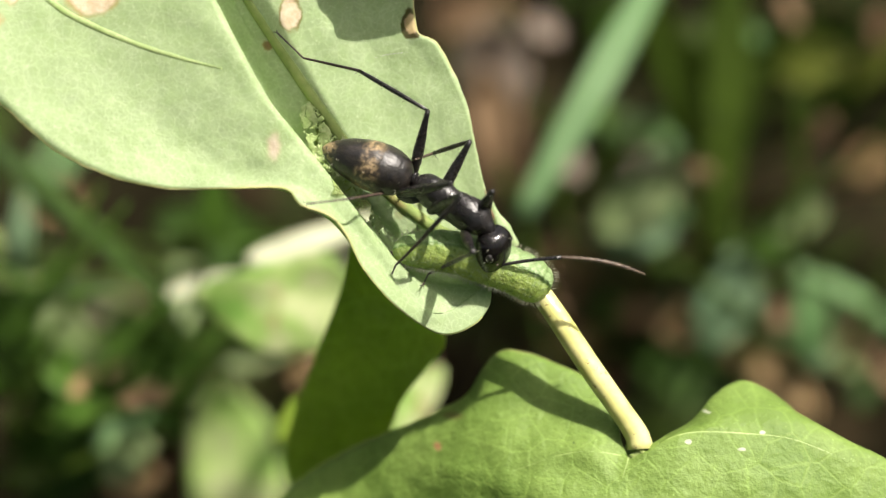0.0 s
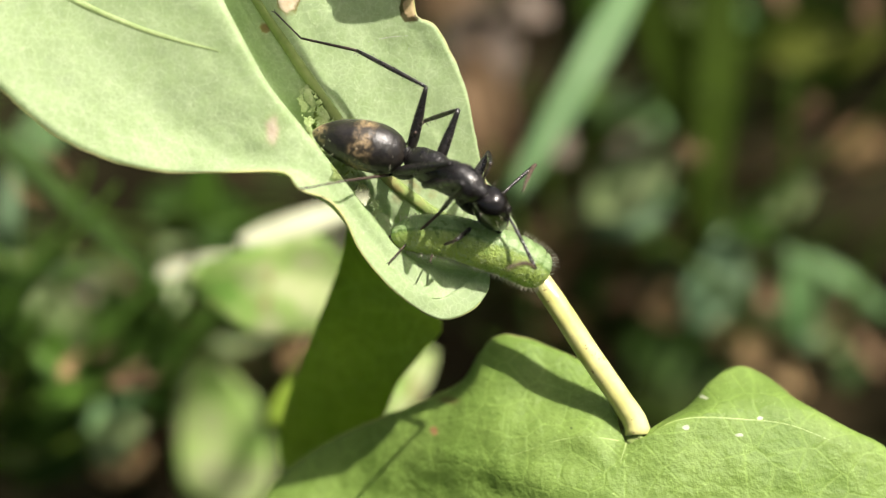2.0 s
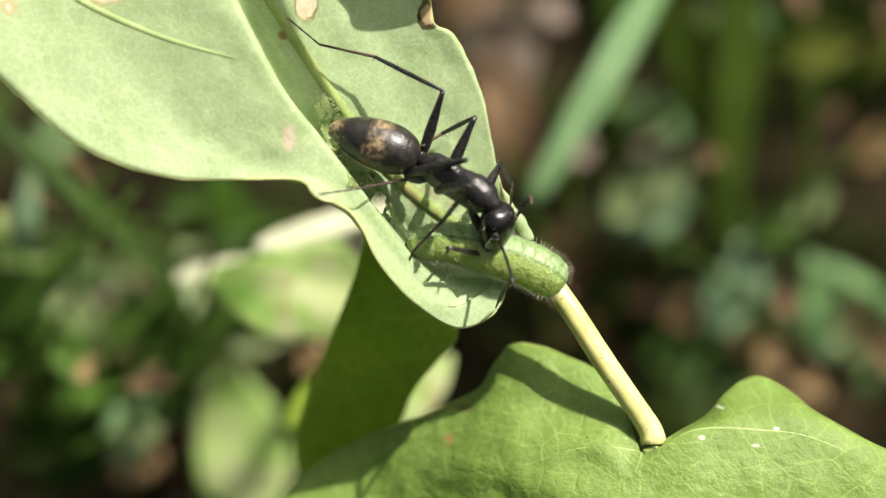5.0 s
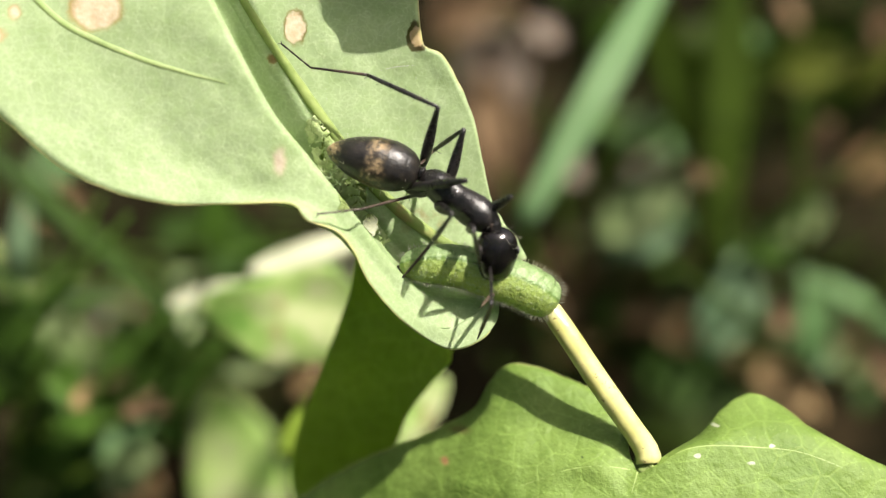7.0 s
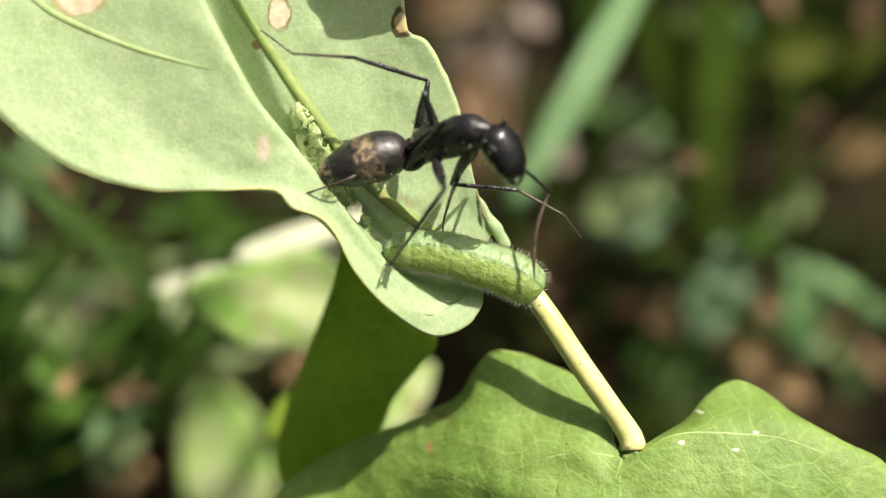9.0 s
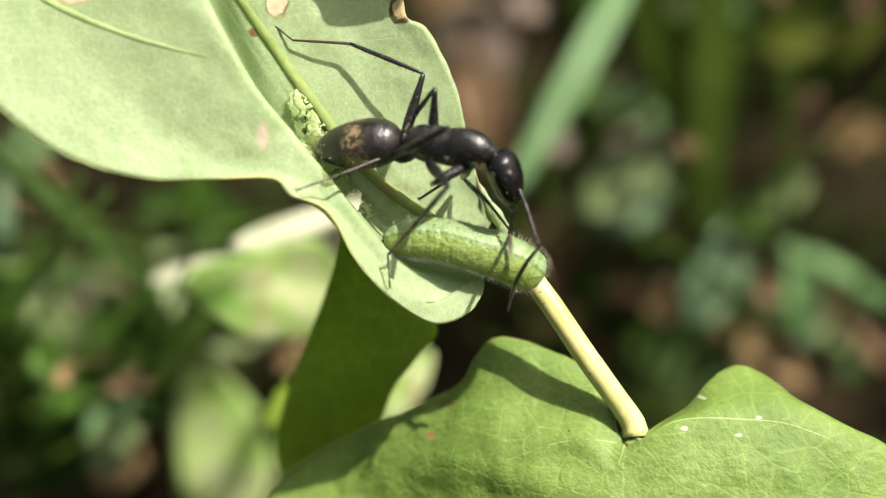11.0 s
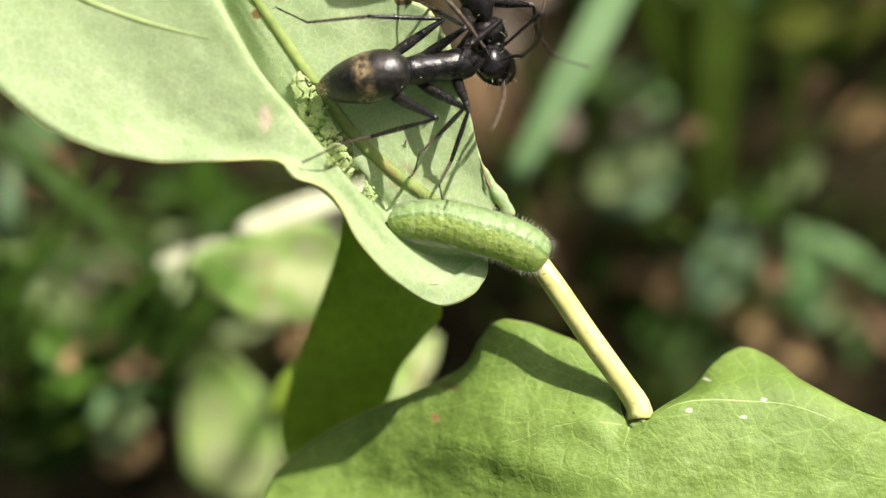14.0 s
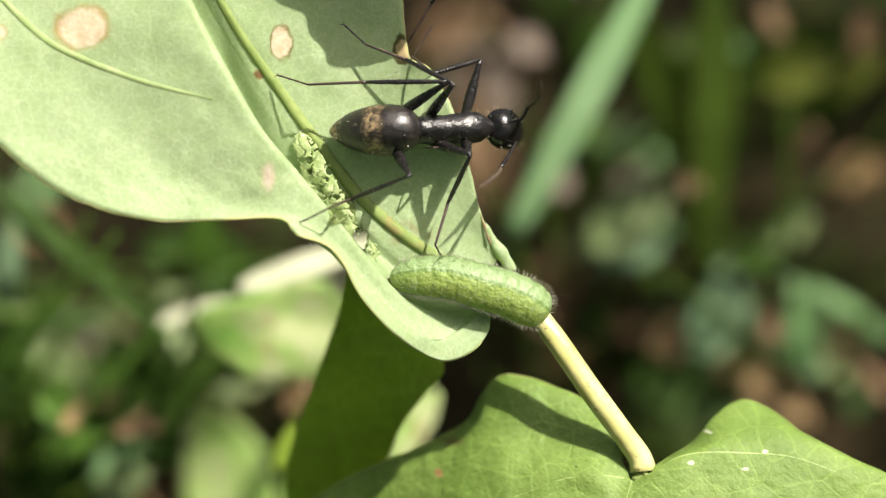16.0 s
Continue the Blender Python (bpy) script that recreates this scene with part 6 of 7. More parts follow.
stroking["left_hind_claw"] = [(0, -8.07, 10.16, 1.21), (0.5, -8.08, 10.27, 1.15), (1, -8.03, 10.29, 0.08), (1.5, -8.20, 10.30, 1.54), (2, -8.14, 10.40, 0.51), (2.5, -8.17, 10.24, 0.31), (3, -8.15, 10.33, 0.29), (3.5, -8.35, 10.32, 0.20), (4, -8.35, 10.36, 0.44), (6.5, -8.13, 10.35, 0.69), (7, -8.08, 10.27, 1.21), (7.5, -8.07, 10.23, 1.85), (8, -8.20, 10.41, -0.04), (8.5, -8.15, 10.04, -0.12), (9, -8.01, 9.93, 3.22), (9.5, -8.14, 10.47, -0.38)]
greeting["left_hind_claw"] = [(12, -8.25, 10.49, -0.03), (12.5, -8.27, 10.46, -0.24), (13, -8.30, 10.32, 0.55), (13.2, -8.26, 10.08, 0.89), (13.4, -7.65, 9.34, 2.30), (13.5, -7.62, 9.48, 1.75), (14, -7.51, 9.76, 1.63), (14.5, -7.84, 9.81, 1.22), (15, -7.52, 9.59, 1.23), (15.5, -7.38, 9.48, 1.47), (16, -7.63, 9.50, 0.82)]
stroking["left_middle_knee"] = [(0, 1.67, 4.59, 3.32), (0.5, 1.51, 4.41, 4.05), (1, 0.90, 5.43, 1.46), (1.5, -0.16, 6.35, 1.56), (2, 1.11, 5.40, 3.11), (2.5, 1.47, 4.87, 4.12), (3, 1.43, 5.23, 2.94), (3.5, 1.08, 5.38, 2.84), (4, 1.02, 5.33, 3.04), (6.5, 1.19, 5.61, 3.18), (7, 1.02, 5.85, 3.48), (7.5, 0.56, 6.48, 3.27), (8, 0.30, 6.61, 3.28), (8.5, 0.34, 6.65, 3.01), (9, -0.16, 6.88, 4.68), (9.5, 0.50, 6.30, 4.21)]
greeting["left_middle_knee"] = [(12, 0.31, 6.56, 3.48), (12.5, 0.17, 6.57, 3.43), (13, 0.85, 5.89, 3.09), (13.2, 1.22, 5.09, 3.36), (13.4, 1.22, 9.67, 2.00), (13.5, 1.25, 9.76, 1.07), (14, 1.81, 8.67, 2.13), (14.5, 0.90, 8.75, 3.18), (15, 0.84, 8.49, 3.37), (15.5, 1.35, 8.51, 3.26), (16, 1.13, 8.62, 3.41)]
stroking["left_middle_ankle"] = [(0, -0.22, 4.12, 0.71), (0.5, -0.21, 4.02, 1.32), (1, -0.41, 4.53, 4.29), (1.5, -1.42, 4.55, 3.95), (2, -0.59, 4.97, 0.37), (2.5, -0.29, 4.48, 1.42), (3, -0.27, 4.61, 0.24), (3.5, -0.50, 4.70, 0.08), (4, -0.58, 4.64, 0.29), (6.5, -0.42, 4.92, 0.44), (7, -0.48, 4.95, 0.75), (7.5, -0.77, 5.21, 0.59), (8, -0.86, 5.27, 0.55), (8.5, -0.68, 5.26, 0.26), (9, -0.60, 5.37, 1.83), (9.5, -0.79, 5.05, 1.50)]
greeting["left_middle_ankle"] = [(12, -0.75, 5.19, 0.73), (12.5, -1.06, 5.38, 0.67), (13, -0.58, 4.91, 0.34), (13.2, -0.37, 4.42, 0.60), (13.4, -0.22, 8.47, -0.65), (13.5, -0.42, 8.45, -1.39), (14, 0.29, 9.85, -0.49), (14.5, -1.08, 10.14, 1.01), (15, -1.10, 10.19, 1.40), (15.5, -0.85, 10.03, 1.42), (16, -1.17, 10.07, 1.64)]
stroking["left_middle_toe_base"] = [(0, -1.03, 3.69, 2.82), (0.5, -1.12, 3.62, 3.40), (1, -1.40, 3.95, 2.30), (1.5, -1.82, 3.84, 1.80), (2, -1.00, 4.26, 2.52), (2.5, -1.89, 3.81, -0.10), (3, -1.11, 4.02, 2.30), (3.5, -1.37, 4.05, 2.11), (4, -1.54, 3.95, 2.27), (6.5, -1.33, 4.14, 2.41), (7, -1.08, 4.18, 2.83), (7.5, -1.17, 4.38, 2.70), (8, -1.23, 4.57, 2.71), (8.5, -0.90, 4.61, 2.45), (9, -0.78, 4.52, 3.96), (9.5, -1.13, 4.38, 3.68)]
greeting["left_middle_toe_base"] = [(12, -1.00, 4.64, 2.95), (12.5, -1.23, 4.64, 2.84), (13, -0.76, 4.43, 2.58), (13.2, -0.98, 3.99, 2.78), (13.4, -0.35, 7.88, 1.57), (13.5, -0.40, 7.72, 0.79), (14, -0.32, 9.90, 1.72), (14.5, -2.68, 10.96, -0.42), (15, -3.08, 11.23, 0.86), (15.5, -2.84, 11.08, 0.92), (16, -3.19, 10.96, 0.99)]
stroking["left_middle_claw"] = [(0, -1.63, 3.42, 1.42), (0.5, -1.70, 3.40, 1.98), (1, -1.85, 3.59, 0.86), (1.5, -2.05, 3.49, 0.31), (2, -1.56, 3.63, 1.22), (2.5, -1.68, 3.57, 1.42), (3, -1.67, 3.62, 0.91), (3.5, -1.85, 3.61, 0.70), (4, -1.98, 3.55, 0.84), (6.5, -1.78, 3.92, 0.94), (7, -1.58, 3.99, 1.37), (7.5, -1.61, 4.18, 1.23), (8, -1.49, 4.23, 1.22), (8.5, -1.21, 4.27, 0.97), (9, -1.12, 4.26, 2.48), (9.5, -1.48, 4.04, 2.21)]
greeting["left_middle_claw"] = [(12, -1.31, 4.17, 1.50), (12.5, -1.46, 4.16, 1.38), (13, -1.15, 4.00, 1.14), (13.2, -1.34, 3.56, 1.33), (13.4, -0.56, 7.63, 0.05), (13.5, -0.59, 7.66, -0.75), (14, -1.19, 10.70, 0.72), (14.5, -3.43, 11.33, 0.88), (15, -4.05, 12.35, 0.39), (15.5, -4.05, 12.00, 0.65), (16, -4.27, 12.01, 0.63)]
stroking["left_front_knee"] = [(0, 2.75, 2.08, 5.03), (0.5, 2.78, 2.05, 0.56), (1, 1.94, 3.64, 1.37), (1.5, 1.06, 4.97, 2.10), (2, 2.69, 3.39, 1.06), (2.5, 2.52, 3.14, 0.64), (3, 2.48, 2.99, 1.22), (3.5, 2.30, 2.86, 0.89), (4, 2.33, 2.95, 0.65), (6.5, 2.66, 3.79, 0.34), (7, 3.26, 2.51, 5.01), (7.5, 3.46, 1.83, 5.19), (8, 2.16, 5.68, 0.73), (8.5, 2.80, 2.26, 5.54), (9, 1.71, 3.35, 1.16), (9.5, 2.34, 2.15, 0.08)]
greeting["left_front_knee"] = [(12, 1.27, 3.01, 5.59), (12.5, 1.20, 3.01, 5.64), (13, 2.77, 1.51, 5.63), (13.2, 2.31, 0.82, 5.50), (13.4, 3.92, 8.67, 2.21), (13.5, 3.90, 8.59, 2.22), (14, 3.58, 9.20, 0.47), (14.5, 3.17, 9.53, 0.94), (15, 2.80, 9.94, 0.35), (15.5, 2.55, 10.18, 0.55), (16, 2.58, 10.14, 0.48)]
stroking["left_front_ankle"] = [(0, 2.55, 0.87, 1.97), (0.5, 2.30, 0.84, 3.60), (1, 1.66, 2.35, 4.39), (1.5, 0.63, 3.70, 5.11), (2, 2.66, 2.70, 4.29), (2.5, 2.33, 2.11, 3.77), (3, 2.35, 2.24, 4.43), (3.5, 2.10, 2.32, 4.14), (4, 2.04, 2.13, 3.84), (6.5, 4.24, 2.18, 2.75), (7, 2.70, 2.27, 1.77), (7.5, 2.62, 0.92, 2.13), (8, 2.38, 3.69, 3.35), (8.5, 3.99, 2.22, 2.46), (9, 1.20, 2.11, 4.17), (9.5, 1.83, 1.25, 3.21)]
greeting["left_front_ankle"] = [(12, 0.21, 2.59, 2.50), (12.5, 0.40, 2.30, 2.51), (13, 2.45, 0.73, 2.44), (13.2, 2.24, 0.17, 2.27), (13.4, 2.38, 8.74, 5.13), (13.5, 1.88, 9.93, -0.03), (14, 1.98, 7.75, 2.97), (14.5, 0.87, 8.49, 3.07), (15, 0.53, 9.06, 2.58), (15.5, 0.44, 9.28, 2.92), (16, 0.16, 9.24, 2.54)]
stroking["left_front_toe_base"] = [(0, 1.96, -0.94, 0.20), (0.5, 1.99, -0.83, 1.63), (1, 1.85, 1.87, 1.84), (1.5, 0.66, 2.99, 2.61), (2, 2.26, 1.66, 1.94), (2.5, 2.29, 1.64, 1.22), (3, 2.26, 1.78, 1.87), (3.5, 2.00, 1.72, 1.61), (4, 1.92, 1.37, 1.35), (6.5, 4.56, 0.96, 0.48), (7, 2.35, 1.11, 4.07), (7.5, 1.54, -0.49, 0.23), (8, 2.14, 2.67, 0.97), (8.5, 4.80, 0.99, 0.31), (9, 0.82, 0.81, 1.95), (9.5, 1.32, 0.87, 0.69)]
greeting["left_front_toe_base"] = [(12, -0.99, 1.77, 0.34), (12.5, -0.46, 1.94, 0.09), (13, 2.37, 0.61, -0.16), (13.2, 2.35, -0.26, -0.29), (13.4, 2.22, 8.76, 2.53), (13.5, 2.23, 8.80, 2.29), (14, 1.60, 7.96, 0.40), (14.5, -0.15, 9.75, 1.04), (15, -0.59, 10.23, 0.53), (15.5, -0.35, 10.50, 0.76), (16, -0.85, 10.36, 0.42)]
stroking["left_front_claw"] = [(0, 2.08, -0.68, 1.87), (0.5, 2.18, -1.81, 0.25), (1, 2.03, 1.34, 0.24), (1.5, 0.68, 2.48, 0.99), (2, 2.03, 1.13, 0.34), (2.5, 2.10, 1.04, 2.79), (3, 2.18, 1.25, 0.26), (3.5, 1.92, 1.19, 0.00), (4, 1.80, 0.78, 2.94), (6.5, 4.01, -0.03, 1.74), (7, 2.39, 0.30, 2.57), (7.5, 1.92, 0.07, 1.79), (8, 2.39, 2.06, 2.53), (8.5, 5.01, 0.40, 1.89), (9, 0.76, 0.15, 0.39), (9.5, 1.16, 0.57, 2.36)]
greeting["left_front_claw"] = [(12, -1.47, 1.65, 1.97), (12.5, -0.81, 1.49, 1.69), (13, 2.19, 0.47, 1.53), (13.2, 2.54, -0.68, 1.34), (13.4, 1.90, 8.60, 0.87), (13.5, 1.98, 8.64, 0.62), (14, 1.33, 7.73, -1.26), (14.5, 0.71, 11.17, 0.68), (15, 0.17, 11.73, 0.74), (15.5, 0.33, 12.04, 0.99), (16, 0.11, 11.75, 0.62)]
stroking["right_front_knee"] = [(0, 1.82, -0.88, 5.87), (0.5, 1.80, -0.83, 0.74), (1, 2.34, 0.32, 1.74), (1.5, 1.75, 1.47, 2.12), (2, 2.50, 0.13, 1.02), (2.5, 3.01, 0.38, 1.10), (3, 2.69, 0.38, 1.67), (3.5, 2.29, 0.18, 1.43), (4, 1.71, 0.11, 0.73), (6.5, 1.42, -0.56, 5.62), (7, 1.44, 0.88, 5.92), (7.5, 3.22, 0.36, 1.03), (8, 3.71, 1.96, 0.64), (8.5, 1.50, 2.28, 0.34), (9, 1.19, 2.55, 2.07), (9.5, 2.59, 2.13, 0.85)]
greeting["right_front_knee"] = [(12, 1.26, 2.35, 0.37), (12.5, 1.25, 2.34, 0.31), (13, 3.49, -0.53, 1.73), (13.2, 2.03, -0.64, 5.79), (13.4, 2.36, 3.76, 1.57), (13.5, 2.04, 3.57, 1.99), (14, 1.80, 4.83, 2.69), (14.5, 1.62, 4.96, 3.50), (15, 1.60, 5.00, 2.82), (15.5, 1.94, 5.03, 3.03), (16, 1.84, 5.20, 3.09)]
stroking["right_front_ankle"] = [(0, 0.53, -1.52, 2.90), (0.5, 1.80, -1.92, 3.85), (1, 0.98, -0.73, 4.56), (1.5, 0.81, -0.22, 4.80), (2, 1.06, -1.00, 3.77), (2.5, 1.26, -1.05, 3.50), (3, 1.09, -0.96, 4.22), (3.5, 0.97, -0.89, 4.26), (4, 0.70, -1.01, 3.66), (6.5, 0.50, -1.29, 2.54), (7, 1.82, -0.80, 3.11), (7.5, 3.24, -1.10, 3.99), (8, 2.86, 0.14, 3.26), (8.5, 3.13, 1.64, 3.13), (9, 4.47, 2.25, 2.30), (9.5, 2.35, 1.10, 3.98)]
greeting["right_front_ankle"] = [(12, 3.38, 0.83, 2.38), (12.5, 3.37, 0.34, 1.85), (13, 2.65, -2.76, 4.02), (13.2, 0.57, -1.74, 3.04), (13.4, 0.28, 2.86, 3.97), (13.5, 0.10, 2.90, 4.57), (14, 0.40, 3.50, 0.01), (14.5, 1.04, 5.83, 0.37), (15, 0.69, 5.53, -0.31), (15.5, 0.91, 5.64, -0.05), (16, 0.85, 5.77, -0.00)]
stroking["right_front_toe_base"] = [(0, -0.39, -1.98, 0.51), (0.5, 1.79, -2.39, 1.30), (1, 0.03, -1.39, 2.23), (1.5, 0.01, -1.34, 2.59), (2, -0.02, -1.45, 1.45), (2.5, 0.06, -1.49, 1.24), (3, 0.04, -1.45, 1.89), (3.5, -0.09, -1.51, 1.97), (4, -0.11, -1.46, 1.23), (6.5, -0.12, -1.47, 0.02), (7, 2.16, -1.39, 0.60), (7.5, 2.07, -0.77, 1.69), (8, 2.13, -0.18, 0.79), (8.5, 4.20, 1.84, 0.77), (9, 6.75, 1.00, 2.47), (9.5, 2.15, 0.86, 1.40)]
greeting["right_front_toe_base"] = [(12, 5.17, -0.99, 1.89), (12.5, 4.87, -1.78, 1.83), (13, 1.33, -2.60, 1.78), (13.2, -0.84, -1.92, 0.87), (13.4, -0.89, 2.38, 1.70), (13.5, -1.07, 2.21, 2.35), (14, -0.55, 2.50, 2.21), (14.5, 0.66, 5.64, 2.94), (15, 0.23, 5.34, 2.24), (15.5, 0.17, 5.46, 2.44), (16, 0.12, 5.59, 2.49)]
stroking["right_front_claw"] = [(0, -0.64, -2.52, 2.10), (0.5, 1.96, -2.64, 2.97), (1, 0.03, -2.07, 0.67), (1.5, -0.07, -2.02, 1.04), (2, -0.20, -2.05, 3.03), (2.5, -0.17, -2.09, 2.81), (3, -0.14, -2.12, 0.34), (3.5, -0.13, -2.15, 0.39), (4, -0.11, -2.18, 2.77), (6.5, -0.12, -2.15, 1.58), (7, 2.35, -1.65, 2.27), (7.5, 1.42, -0.89, 3.26), (8, 1.40, -0.24, 2.32), (8.5, 4.42, 1.24, 2.34), (9, 7.65, -0.07, 1.51), (9.5, 1.43, 0.43, 2.87)]
greeting["right_front_claw"] = [(12, 5.57, -2.64, 1.71), (12.5, 4.72, -3.48, 1.75), (13, 0.48, -3.20, 0.44), (13.2, -1.38, -2.58, 2.34), (13.4, -0.64, 1.56, 0.23), (13.5, -0.76, 1.72, 0.75), (14, -0.78, 1.79, 0.68), (14.5, 0.13, 5.60, 1.32), (15, -0.16, 5.35, 0.58), (15.5, -0.22, 5.58, 0.79), (16, -0.28, 5.71, 0.84)]
stroking["right_middle_knee"] = [(0, 1.27, 1.86, 5.59), (0.5, 0.99, 1.73, 6.05), (1, 1.22, 2.15, 6.21), (1.5, 0.77, 2.04, 6.57), (2, 1.32, 1.69, 5.94), (2.5, 1.58, 1.50, 6.18), (3, 1.29, 1.77, 6.35), (3.5, 1.24, 1.98, 6.17), (4, 0.92, 1.79, 5.88), (6.5, 0.74, 2.24, 5.75), (7, 0.43, 1.63, 5.78), (7.5, 0.61, 2.07, 6.22), (8, 0.96, 2.00, 6.20), (8.5, 1.17, 1.85, 6.28), (9, 0.83, 2.20, 6.81), (9.5, 0.96, 1.74, 6.21)]
greeting["right_middle_knee"] = [(12, 0.98, 1.72, 6.26), (12.5, 0.66, 1.94, 6.37), (13, 1.17, 1.11, 6.28), (13.2, 0.18, 0.44, 5.93), (13.4, 2.39, 3.61, 2.32), (13.5, 2.11, 3.49, 2.46), (14, 1.88, 4.61, 2.47), (14.5, 1.83, 5.23, 3.03), (15, 1.78, 5.18, 2.70), (15.5, 2.07, 5.15, 2.87), (16, 1.93, 5.16, 3.20)]
stroking["right_middle_ankle"] = [(0, -0.70, -0.29, 4.16), (0.5, -0.55, -0.14, 3.89), (1, -0.25, 0.43, 3.88), (1.5, -0.68, -0.09, 4.59), (2, 0.28, 0.37, 3.16), (2.5, 0.17, -0.09, 3.73), (3, -0.26, -0.07, 4.17), (3.5, -0.25, 0.27, 3.84), (4, -0.53, 0.08, 3.53), (6.5, -0.20, 0.78, 3.00), (7, -0.66, 0.16, 3.09), (7.5, -0.59, 0.49, 3.65), (8, -0.27, 0.65, 3.51), (8.5, -0.18, 0.26, 3.78), (9, -0.45, 0.43, 4.40), (9.5, -0.36, 0.16, 3.70)]
greeting["right_middle_ankle"] = [(12, -0.50, 0.10, 3.86), (12.5, -0.56, 0.23, 3.88), (13, -0.31, -0.34, 3.78), (13.2, -0.79, -0.63, 3.02), (13.4, 2.22, 1.43, -0.08), (13.5, 1.89, 1.36, 0.02), (14, 1.01, 2.17, 0.51), (14.5, 0.79, 2.75, 1.21), (15, 0.69, 2.89, 0.67), (15.5, 0.89, 2.89, 0.85), (16, 0.82, 2.94, 1.11)]
stroking["right_middle_toe_base"] = [(0, -1.98, -1.54, 2.72), (0.5, -1.96, -1.54, 2.72), (1, -1.76, -1.22, 4.42), (1.5, -1.93, -1.48, 3.25), (2, -1.23, -1.03, 2.15), (2.5, -1.47, -1.48, 2.91), (3, -1.90, -1.44, 3.32), (3.5, -1.83, -1.32, 4.35), (4, -2.05, -1.32, 2.51), (6.5, -1.58, -1.00, 2.53), (7, -2.01, -1.42, 2.12), (7.5, -1.84, -1.31, 2.96), (8, -1.71, -1.09, 3.04), (8.5, -1.66, -1.44, 3.32), (9, -1.77, -1.41, 4.02), (9.5, -1.83, -1.56, 3.27)]
greeting["right_middle_toe_base"] = [(12, -2.03, -1.53, 3.31), (12.5, -1.96, -1.28, 2.86), (13, -1.84, -1.85, 2.94), (13.2, -1.95, -1.75, 1.38), (13.4, 2.06, 0.26, 1.89), (13.5, 1.83, 0.21, 2.01), (14, 0.41, 1.01, 2.40), (14.5, 0.19, 0.62, 0.58), (15, 0.19, 1.09, 2.01), (15.5, 0.32, 0.75, 1.45), (16, 0.12, 0.80, 1.59)]
stroking["right_middle_claw"] = [(0, -2.44, -2.54, 1.62), (0.5, -2.41, -2.54, 1.63), (1, -2.31, -2.48, 3.70), (1.5, -2.37, -2.49, 2.16), (2, -2.23, -2.16, 2.53), (2.5, -2.37, -2.48, 2.13), (3, -2.33, -2.30, 2.10), (3.5, -2.34, -2.33, 3.30), (4, -2.35, -2.31, 1.36), (6.5, -2.27, -2.36, 2.24), (7, -2.30, -2.52, 1.06), (7.5, -2.00, -2.72, 2.33), (8, -2.08, -2.56, 2.74), (8.5, -2.03, -2.66, 2.44), (9, -1.98, -1.44, 2.49), (9.5, -1.99, -3.05, 3.66)]
greeting["right_middle_claw"] = [(12, -1.79, -2.92, 2.67), (12.5, -2.27, -2.67, 2.25), (13, -2.17, -2.71, 1.70), (13.2, -1.67, -3.14, 2.02), (13.4, 2.47, -1.12, 1.31), (13.5, 2.44, -1.07, 1.38), (14, 0.63, -0.12, 1.37), (14.5, 0.75, -0.34, 1.67), (15, 0.57, -0.24, 1.31), (15.5, 0.79, -0.29, 0.40), (16, 0.67, -0.24, 0.57)]
stroking["right_hind_knee"] = [(0, 0.79, 2.43, 5.18), (0.5, 0.81, 2.78, 5.05), (1, 1.25, 2.90, 4.14), (1.5, 0.50, 3.30, 5.05), (2, 0.78, 2.66, 5.03), (2.5, 0.64, 2.57, 5.58), (3, 0.64, 2.73, 5.39), (3.5, 0.39, 2.66, 5.42), (4, 0.57, 3.30, 4.74), (6.5, 0.89, 3.22, 4.78), (7, 1.12, 3.29, 4.73), (7.5, 1.16, 4.12, 5.08), (8, 0.85, 5.11, 4.95), (8.5, 1.05, 5.00, 5.02), (9, 0.89, 5.46, 5.40), (9.5, 0.98, 4.59, 4.92)]
greeting["right_hind_knee"] = [(12, 1.02, 4.46, 5.70), (12.5, 0.95, 4.75, 5.39), (13, 1.20, 4.05, 5.35), (13.2, 1.15, 3.54, 4.47), (13.4, 1.09, 4.28, 4.39), (13.5, 0.94, 4.22, 4.20), (14, 0.33, 4.14, 3.63), (14.5, -0.38, 4.27, 4.04), (15, -0.93, 4.11, 4.16), (15.5, -1.13, 3.95, 4.33), (16, -1.07, 4.13, 4.47)]
stroking["right_hind_ankle"] = [(0, -2.29, 2.09, 2.49), (0.5, -2.39, 2.11, 2.58), (1, -2.24, 2.12, 2.14), (1.5, -2.67, 2.26, 2.66), (2, -2.26, 2.18, 2.32), (2.5, -2.08, 2.11, 2.54), (3, -2.07, 2.30, 2.35), (3.5, -2.32, 2.23, 2.38), (4, -2.37, 2.29, 2.06), (6.5, -2.04, 2.47, 2.01), (7, -1.79, 2.56, 1.92), (7.5, -1.59, 3.43, 2.12), (8, -1.82, 3.91, 2.08), (8.5, -1.88, 3.49, 2.60), (9, -1.64, 3.92, 2.56), (9.5, -2.03, 3.21, 2.50)]
greeting["right_hind_ankle"] = [(12, -1.71, 3.42, 2.83), (12.5, -1.66, 3.56, 2.46), (13, -1.55, 3.25, 2.42), (13.2, -1.35, 2.85, 1.29), (13.4, -2.25, 3.46, 2.17), (13.5, -2.52, 3.40, 2.15), (14, -2.97, 3.40, 1.32), (14.5, -3.54, 3.18, 1.66), (15, -3.93, 3.06, 1.58), (15.5, -4.05, 3.06, 1.59), (16, -4.09, 3.13, 1.89)]
